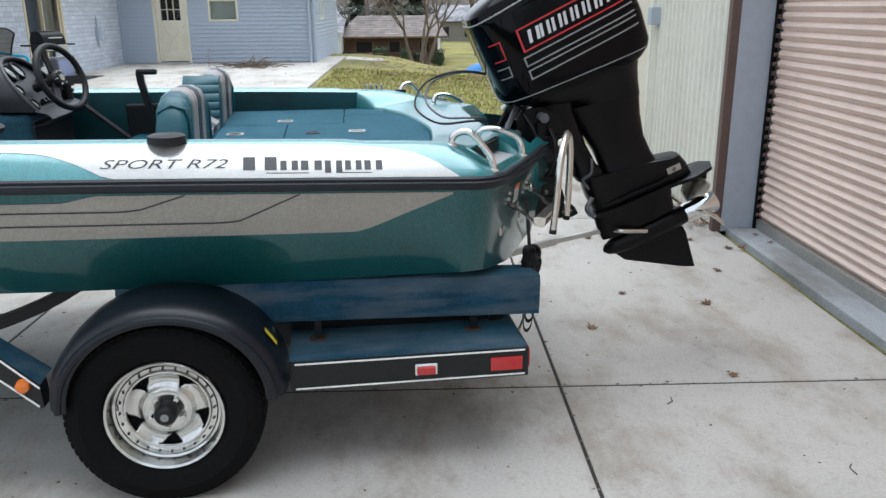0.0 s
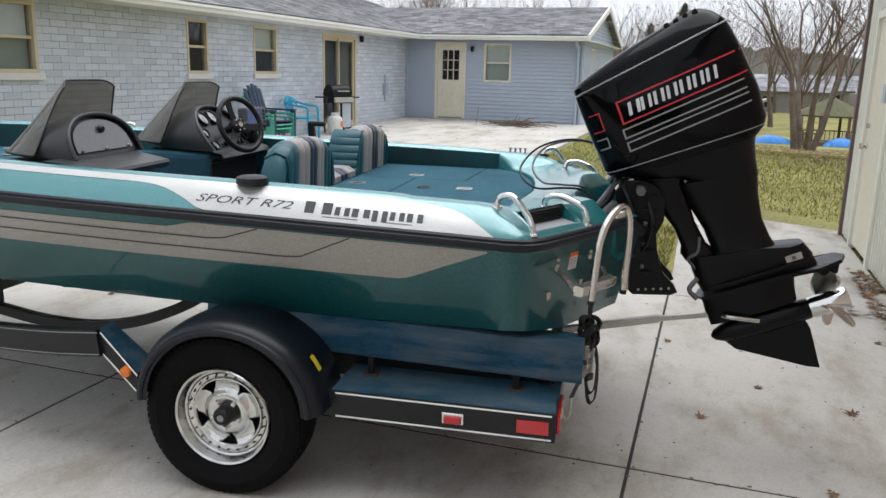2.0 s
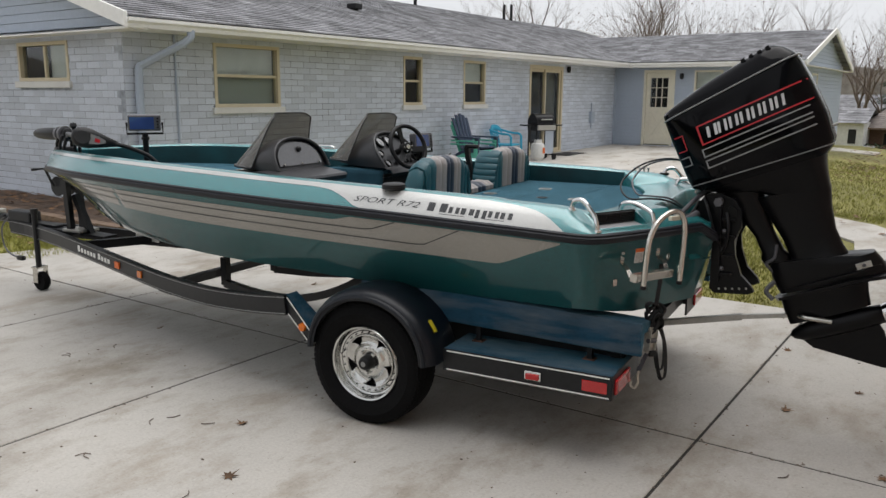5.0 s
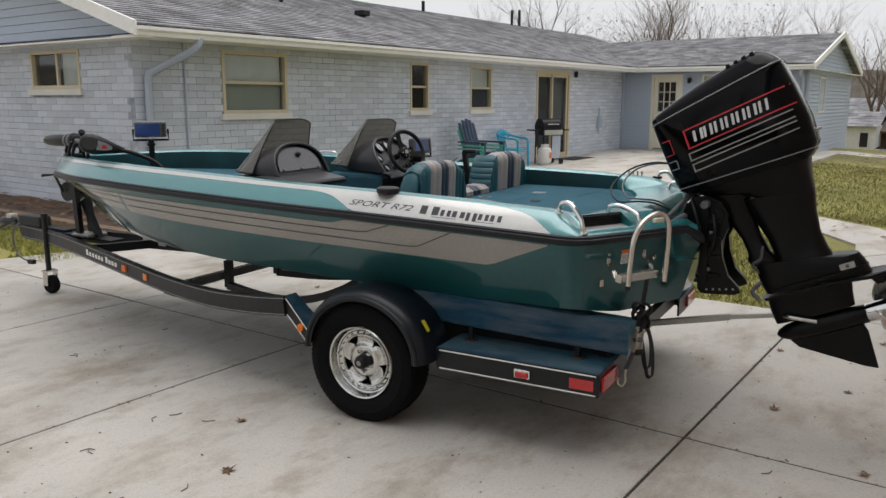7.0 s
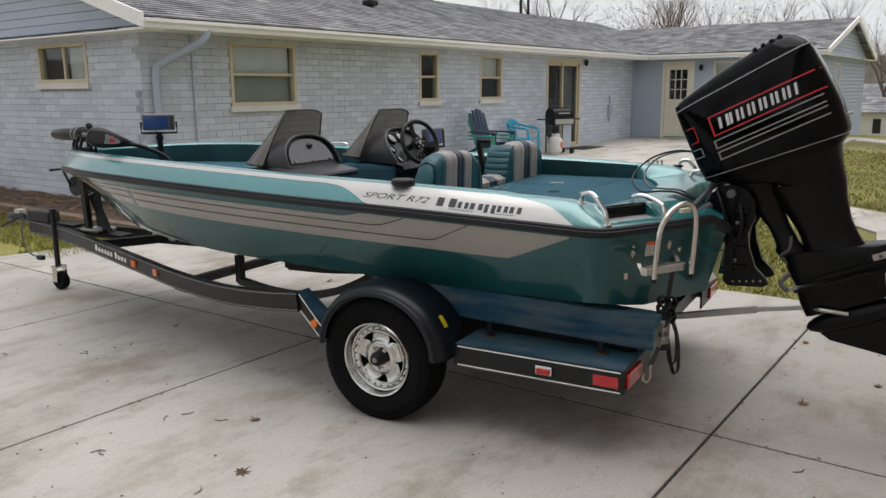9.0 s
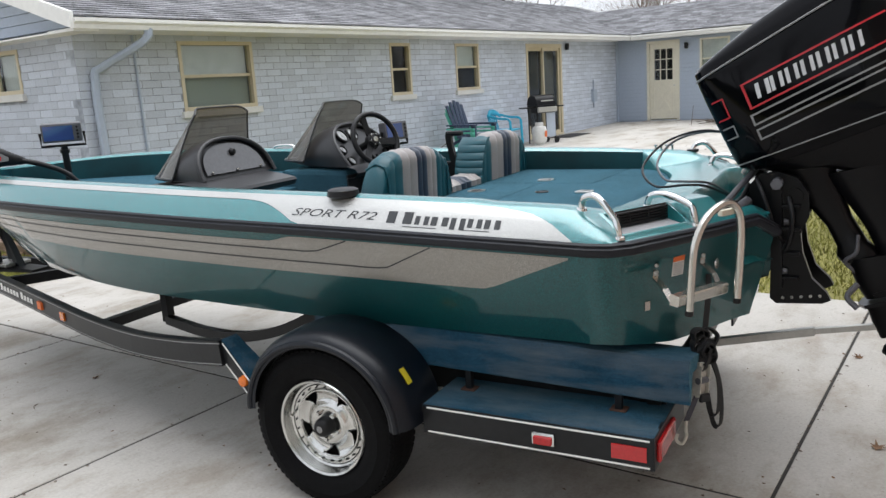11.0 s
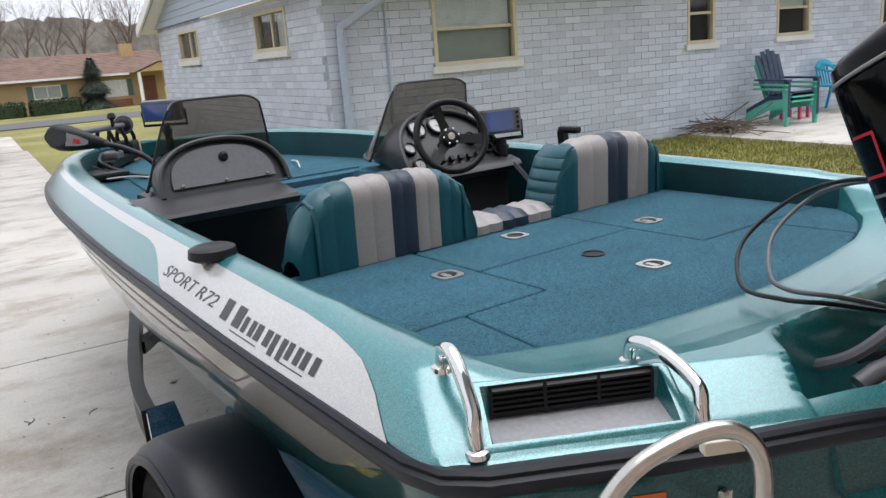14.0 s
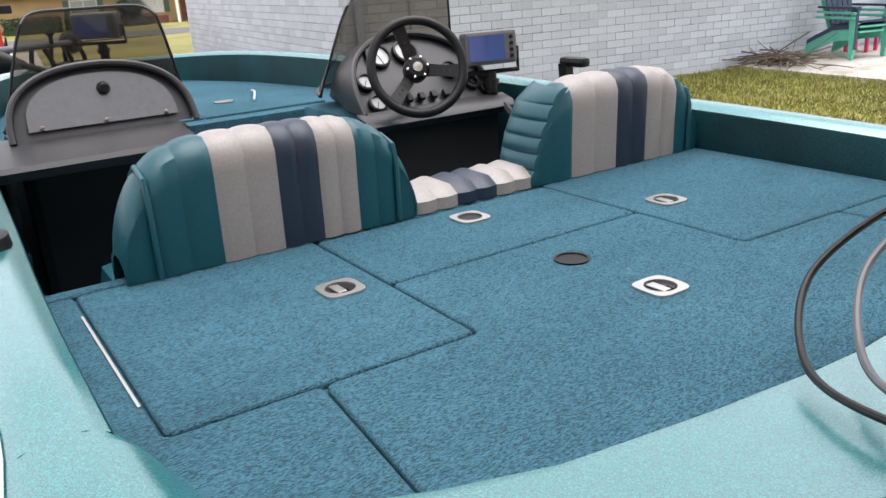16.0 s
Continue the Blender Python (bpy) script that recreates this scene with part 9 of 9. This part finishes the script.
CH = Matrix.Diagonal((1.08, 1.0, 1.08, 1))
for k, (m_, text) in enumerate(((M_mint, "mint green resin lawn chair at the bottom of a stack"), (M_mint, "mint green resin lawn chair under a navy one"), (M_navy, "navy resin lawn chair stacked on top"))):
    adirondack(pose(-6.86 + 0.012 * k, 14.58, level(-7, 14.6) + 0.075 * k, 0, 0, -8) @ CH, m_, text)
pk = thing("lawn_stool", pose(-6.95, 15.2, level(-7, 15.2), 0, 0, 10), "pink resin footstool behind the stacked chairs", "stool")
part("top", boxm(-0.2, 0.2, -0.18, 0.18, 0.36, 0.40, bevel=0.012), M_pink, pk)
for x in (-0.16, 0.16):
    for y in (-0.15, 0.15):
        part("leg", boxm(x - 0.025, x + 0.025, y - 0.025, y + 0.025, 0.0, 0.36, bevel=0.005), M_pink, pk)
aq = thing("resin_armchair", pose(-7.0, 16.45, level(-7, 16.4), 0, 0, 6) @ Matrix.Diagonal((1.1, 1.1, 1.1, 1)), "aqua blue resin armchair by the brick wall", "chair")
part("seat", boxm(-0.22, 0.24, -0.24, 0.24, 0.40, 0.43, bevel=0.012), M_aqua, aq)
b = bmesh.new()
grid(b, [[(-0.22 - 0.10 * h - 0.06 * math.cos(a) * 0 + 0.08 * (abs(math.sin(a))) , 0.27 * math.sin(a), 0.43 + 0.40 * h - 0.10 * h * abs(math.sin(a)) ** 3) for a in [-1.5 + 3.0 * i / 12 for i in range(13)]] for h in (0.72, 0.86, 1.0)])
so = part("back_rail", b, M_aqua, aq, smooth=True)
so.modifiers.new("thick", "SOLIDIFY").thickness = 0.02
for i in range(5):
    y = -0.16 + 0.08 * i
    part("back_slat", tube(bmesh.new(), [(-0.21, y, 0.43), (-0.29, y * 1.1, 0.74)], 0.016, 6), M_aqua, aq)
for s in (-1, 1):
    part("arm", tube(bmesh.new(), bend([(-0.24, s * 0.27, 0.72), (0.0, s * 0.29, 0.66), (0.20, s * 0.28, 0.64), (0.25, s * 0.27, 0.58)], 4), 0.022, 8), M_aqua, aq, smooth=True)
    part("front_leg", tube(bmesh.new(), [(0.25, s * 0.27, 0.60), (0.27, s * 0.27, 0.0)], 0.026, 8), M_aqua, aq)
    part("rear_leg", tube(bmesh.new(), [(-0.22, s * 0.25, 0.43), (-0.32, s * 0.27, 0.0)], 0.026, 8), M_aqua, aq)
gr = thing("gas_grill", pose(-6.85, 17.95, level(-7, 17.9), 0, 0, 62) @ Matrix.Diagonal((0.82, 0.9, 1.0, 1)), "black gas grill with propane tank on the patio", "grill")
b = bmesh.new()
grid(b, [[(x, 0.24 * math.cos(a), 0.90 + 0.24 * math.sin(a)) for a in [math.pi * i / 12 for i in range(13)]] for x in (-0.32, -0.30, 0.30, 0.32)], False)
for x in (-0.32, 0.32):
    b.faces.new([b.verts.new((x, 0.24 * math.cos(math.pi * i / 12), 0.90 + 0.24 * math.sin(math.pi * i / 12))) for i in range(13)])
part("lid", b, M_satin, gr, "rounded black lid", smooth=True)
part("firebox", boxm(-0.32, 0.32, -0.24, 0.24, 0.72, 0.90, bevel=0.02), M_satin, gr)
part("control_panel", boxm(-0.32, 0.32, -0.30, -0.24, 0.74, 0.86, bevel=0.008), M_alu, gr)
part("lid_handle", tube(bmesh.new(), [(-0.2, -0.27, 1.0), (0.2, -0.27, 1.0)], 0.014, 8), M_alu, gr)
for s in (-1, 1):
    part("side_shelf", boxm(s * 0.34 if s > 0 else -0.62, 0.62 if s > 0 else -0.34, -0.22, 0.22, 0.84, 0.87, bevel=0.006), M_satin, gr)
    for y in (-0.2, 0.2):
        part("leg", boxm(s * 0.30 - 0.015, s * 0.30 + 0.015, y - 0.015, y + 0.015, 0.0, 0.74), M_satin, gr)
part("front_panel", boxm(0.0, 0.30, -0.225, -0.215, 0.16, 0.72), M_shoptrim, gr)
for y in (-0.22, 0.22):
    part("wheel", lathe(bmesh.new(), [(0.01, -0.02), (0.075, -0.02), (0.075, 0.02), (0.01, 0.02)], 18, "Y", (0.34, y, 0.075)), M_black, gr)
part("tools", boxm(-0.60, -0.55, -0.25, -0.23, 0.45, 0.84), M_black, gr)
pt = thing("propane_tank", pose(-6.75, 17.62, level(-7, 17.6)) @ Matrix.Diagonal((1.15, 1.15, 1.15, 1)), "white propane tank under the grill", "gas tank")
part("tank", lathe(bmesh.new(), [(0.10, 0.0), (0.105, 0.04), (0.14, 0.06), (0.15, 0.12), (0.15, 0.30), (0.13, 0.36), (0.06, 0.39), (0.001, 0.395)], 24, "Z"), M_tank, pt, smooth=True)
part("collar", lathe(bmesh.new(), [(0.085, 0.37), (0.085, 0.45), (0.08, 0.45), (0.08, 0.37)], 20, "Z"), M_tank, pt)
part("label", boxm(0.146, 0.152, -0.05, 0.05, 0.16, 0.28), M_orange, pt)
tagged(link("door_mat", boxm(-7.3, -6.7, 19.2, 20.4, 0.15, 0.165), M_dark), "dark door mat before the sliding door", "mat")


def sticks(name, x, y, r, n, seed, label, h=0.12):
    """A loose heap of twigs."""
    rnd = random.Random(seed)
    t = thing(name, Matrix.Translation((x, y, level(x, y))), label, "branches")
    b = bmesh.new()
    for i in range(n):
        a, q = rnd.uniform(0, 6.28), rnd.gauss(0, r * 0.4)
        p = Vector((q * math.cos(a) * 1.6, q * math.sin(a), rnd.uniform(0.0, h)))
        d = Vector((rnd.gauss(0, 1), rnd.gauss(0, 0.5), rnd.gauss(0, 0.12))).normalized() * rnd.uniform(0.2, 0.6)
        tube(b, [p - d, p + Vector((0, 0, rnd.uniform(0, 0.08))), p + d + Vector((0, 0, rnd.uniform(-0.02, 0.05)))], rnd.uniform(0.004, 0.011), 5)
    tagged(part("brushwood", b, M_bark, t), kind="stuff")


sticks("brush_pile", -6.9, 13.3, 0.7, 90, 2, "brown brush pile beside the patio")
sticks("brush_pile", -3.6, 22.6, 0.7, 70, 3, "flat heap of twigs before the siding wall", 0.08)

# raised bed by the gable wall, edged with blocks
bed = thing("garden_bed", pose(0, 0, 0), "leaf-strewn garden bed edged with stone blocks", "garden bed")
b = bmesh.new()
grid(b, [[(-17 + 10.6 * i / 40, 5.75 + 1.02 * j / 6, 0.10 + 0.04 * noise.noise((i * 0.6, j * 0.7, 4))) for j in range(7)] for i in range(41)])
part("soil", b, M_soil, bed, smooth=True)
for row in range(2):
    for i in range(24):
        x = -16.9 + 0.44 * i + 0.22 * row
        part("edging_block", boxm(x, x + 0.42, 5.60 + 0.01 * (i % 3), 5.77, -0.05 + 0.085 * row, 0.03 + 0.085 * row, bevel=0.008), M_wood, bed)


# ---- leaves and grass ----
def leaf_mesh(b, p, r, turn, rnd):
    """A curled five-lobed dead leaf."""
    m = Matrix.Translation(p) @ Matrix.Rotation(turn, 4, "Z") @ Matrix.Rotation(rnd.uniform(-0.3, 0.3), 4, "X")
    ring = []
    for i in range(14):
        a = 2 * math.pi * i / 14
        q = r * (1.0 if i % 2 == 0 else 0.5) * (1.15 if i in (0, 2, 12) else 0.8)
        ring.append(b.verts.new(m @ Vector((q * math.cos(a), q * math.sin(a), 0.35 * q * rnd.uniform(0.1, 0.9)))))
    c = b.verts.new(m @ Vector((0, 0, 0.004)))
    for i in range(14):
        b.faces.new((ring[i], ring[(i + 1) % 14], c))


rl = random.Random(12)
for x, y in ((-0.571, 2.694), (-0.164, 2.257), (1.754, 4.576), (2.299, 3.971), (1.531, 5.719), (-5.48, 5.46), (2.838, 6.216), (2.783, 5.501), (3.045, 5.99), (2.5, 4.9), (2.05, 5.1), (-2.405, 3.515), (-0.4, 5.2), (2.1, 6.3), (2.6, 7.3), (-2.453, 5.205), (2.416, 6.112)):
    b = bmesh.new()
    leaf_mesh(b, Vector((0, 0, 0.004)), rl.uniform(0.032, 0.050), rl.uniform(0, 6), rl)
    o = link("dead_leaf", b, M_leaf)
    o.location = (x, y, level(x, y))
    tagged(o, "curled brown dead leaf on the concrete", "leaf", "leaves on the drive")
for x, y in ((-0.17, 2.003), (-0.917, 2.012), (-2.333, 2.769), (-2.317, 3.1), (0.9, 2.4), (-0.5, 1.7), (2.45, 3.2), (-2.766, 2.442), (-2.354, 2.777), (-0.885, 2.021), (-0.33, 1.824), (-1.003, 2.456), (-0.958, 2.509), (-0.746, 2.565), (1.9, 3.7)):
    b = bmesh.new()
    a = rl.uniform(0, 6)
    tube(b, bend([(0, 0, 0.005), (0.035 * math.cos(a), 0.035 * math.sin(a), 0.006), (0.07 * math.cos(a + 0.4), 0.07 * math.sin(a + 0.4), 0.004)], 3), 0.0025, 5)
    o = link("twig", b, M_bark)
    o.location = (x, y, 0)
    tagged(o, "short dark twig on the concrete", "twig", "twigs on the drive")
# crumbs of bark and leaf blown over the slabs and into the joints
cv, cf = [], []
rc = random.Random(77)
spots = [(rc.uniform(-5.0, 3.0), rc.uniform(0.3, 6.6)) for _ in range(420)] + [(0.606, 3.019), (0.768, 3.264), (0.922, 2.784)]
spots += [(jx_ + rc.gauss(0, 0.012), rc.uniform(-1, 6.8)) for jx_ in (-3.40, -1.335, 1.465) for _ in range(130)]
spots += [(rc.uniform(-5, 3.1), jy_ + rc.gauss(0, 0.012)) for jy_ in (0.9, 3.9) for _ in range(190)]
for x, y in spots:
    k, r, a = len(cv), rc.choice((0.003, 0.004, 0.005, 0.006, 0.008, 0.013)), rc.uniform(0, 6.3)
    for i in range(5):
        w = r * rc.uniform(0.5, 1.1)
        cv.append((x + w * math.cos(a + i * 1.257), y + w * 0.7 * math.sin(a + i * 1.257), level(x, y) + 0.0015))
    cv.append((x, y, level(x, y) + 0.003 + 0.3 * r))
    cf += [(k + i, k + (i + 1) % 5, k + 5) for i in range(5)]
o = new("bark_crumbs", bpy.data.meshes.new("bark_crumbs"))
o.data.from_pydata(cv, [], cf)
o.data.materials.append(M_bark)
tagged(o, "dark crumbs of bark and leaf strewn over the concrete", "litter", kind="stuff")


def litter(name, spots, seed, label, z=0.0):
    rnd = random.Random(seed)
    b = bmesh.new()
    for x0, x1, y0, y1, n, r in spots:
        for i in range(n):
            x, y = rnd.uniform(x0, x1), rnd.uniform(y0, y1)
            leaf_mesh(b, Vector((x, y, level(x, y) + z + rnd.uniform(0.0, 0.03))), rnd.uniform(0.6, 1.2) * r, rnd.uniform(0, 6), rnd)
    tagged(link(name, b, M_leaf), label, "leaves", kind="stuff")


litter("leaf_litter", ((2.92, 3.1, 6.5, 8.3, 90, 0.045), (2.6, 3.1, 6.6, 7.2, 25, 0.045), (3.1, 3.4, 5.9, 6.4, 8, 0.04), (-9, -6.1, 4.6, 5.8, 60, 0.05)), 6, "drift of dead brown leaves against the workshop and in the bed", 0.01)
litter("bed_leaves", ((-16, -6.6, 5.8, 6.72, 420, 0.06), (-9, -6.5, 5.0, 5.6, 60, 0.05)), 16, "drift of brown leaves on the garden bed", 0.12)
litter("lawn_leaves", ((-1.0, 14, 15, 34, 1300, 0.07), (-0.5, 9, 17, 26, 1500, 0.06), (-6, 2.8, 11, 13, 60, 0.05), (1.5, 12, 10.5, 15, 120, 0.06)), 7, "brown leaves scattered over the far lawn")
litter("crumbs", ((-6, 3, 0.8, 6.8, 130, 0.008), (-7, -1.6, 13, 23.5, 160, 0.03)), 8, "small dark bits scattered on the concrete", 0.003)


def blades(name, areas, seed, label):
    rnd = random.Random(seed)
    verts, faces = [], []
    for inside, x0, x1, y0, y1, n in areas:
        for i in range(n):
            x, y = rnd.uniform(x0, x1), rnd.uniform(y0, y1)
            if not inside(x, y):
                continue
            z = level(x, y) - 0.03
            h, w, a = rnd.uniform(0.03, 0.075), rnd.uniform(0.004, 0.009), rnd.uniform(0, 6.28)
            dx, dy = math.cos(a), math.sin(a)
            lx, ly = rnd.gauss(0, 0.025), rnd.gauss(0, 0.025)
            k = len(verts)
            verts.extend(((x - dx * w, y - dy * w, z), (x + dx * w, y + dy * w, z), (x + lx, y + ly, z + h)))
            faces.append((k, k + 1, k + 2))
    ob = raw(name, verts, faces, M_blade)
    tagged(ob, label, "grass", kind="stuff")


walk_out = lambda x, y: not (y > 9.6 and x > -1.6 and abs((x - 1.4) * 0.55 + (y - 11.0) * 0.83) < 1.0)
blades("grass", ((walk_out, -7.3, 1.40, 6.93, 12.88, 60000), (lambda x, y: y > 10.8 + 0.0 * x and walk_out(x, y), -1.3, 7, 10.8, 22, 40000), (lambda x, y: True, -9.5, -5.9, 4.5, 5.8, 7000), (lambda x, y: y < 6.0, -6.4, -5.6, 4.3, 6.0, 2500)), 9, "short winter grass of the lawn")


# ---- bricks: each laid in running bond, with holes left for the openings ----
BL, BH, JN = 0.295, 0.092, 0.010


def brick_mesh(w):
    b = bmesh.new()
    box(b, 0.0, 0.016, 0.0, w, 0.0, BH)
    es = [e for e in b.edges if all(v.co.x > 0.01 for v in e.verts)]
    bmesh.ops.bevel(b, geom=es, offset=0.0025, segments=1, affect="EDGES")
    me = bpy.data.meshes.new("brick")
    bmesh.ops.recalc_face_normals(b, faces=b.faces)
    b.to_mesh(me)
    b.free()
    me.materials.append(M_brick)
    return me


def lay(a0, a1, z0, z1, holes):
    """Yields bricks (a, z, width), whole or cut at openings and corners."""
    row, z = 0, z0
    while z + BH < z1 + 0.02:
        spans = [(a0, a1)]
        for h in holes:
            if h[2] - 0.09 < z + BH * 0.6 and h[3] > z + BH * 0.4:
                nxt = []
                for s in spans:
                    if h[0] > s[0]:
                        nxt.append((s[0], min(h[0], s[1])))
                    if h[1] < s[1]:
                        nxt.append((max(h[1], s[0]), s[1]))
                spans = [s for s in nxt if s[1] > s[0] + 0.03]
        off = (row % 2) * (BL + JN) / 2
        for s0, s1 in spans:
            k = math.floor((s0 - a0 - off) / (BL + JN))
            a = a0 + off + k * (BL + JN)
            while a < s1:
                b0, b1 = max(a, s0), min(a + BL, s1)
                if b1 - b0 > 0.03:
                    yield b0, z, b1 - b0
                a += BL + JN
        z += BH + JN
        row += 1


whole = brick_mesh(BL)
rb = random.Random(77)


def brick_wall(parent, a0, a1, z0, z1, holes, place, near):
    verts, faces, count = [], [], 0
    for a, z, w in lay(a0, a1, z0, z1, holes):
        proud = rb.uniform(-0.0015, 0.002)
        if count < 300 and abs(w - BL) < 1e-4 and near(a, z):
            o = new("brick", whole)
            o.parent = parent
            o.matrix_basis = place(a, z, proud)
            count += 1
            continue
        m = place(a, z, proud)
        k = len(verts)
        for x in (0.0, 0.016):
            for y in (0.0, w):
                for h in (0.0, BH):
                    verts.append(tuple(m @ Vector((x, y, h))))
        faces += [(k + 4, k + 6, k + 7, k + 5), (k, k + 1, k + 5, k + 4), (k + 2, k + 6, k + 7, k + 3), (k + 1, k + 3, k + 7, k + 5), (k, k + 4, k + 6, k + 2)]
    rest = raw("brickwork", verts, faces, M_brick, parent)
    tagged(rest, kind="stuff")


brick_wall(wall_e, GY - 0.0, WY, 0.02, 2.60, LONG, lambda a, z, p: Matrix.Translation((WX - 0.016 + p, a, z)), lambda a, z: 8.0 < a < 14.5 and 0.3 < z < 1.9)
south_place = lambda a, z, p: Matrix.Translation((a, GY + 0.016 - p, z)) @ Matrix.Rotation(-math.pi / 2, 4, "Z")
brick_wall(wall_s, -17.2, WX - 0.016, 0.02, 2.60, GABLE, south_place, lambda a, z: a > -12 and 0.3 < z < 2.3)
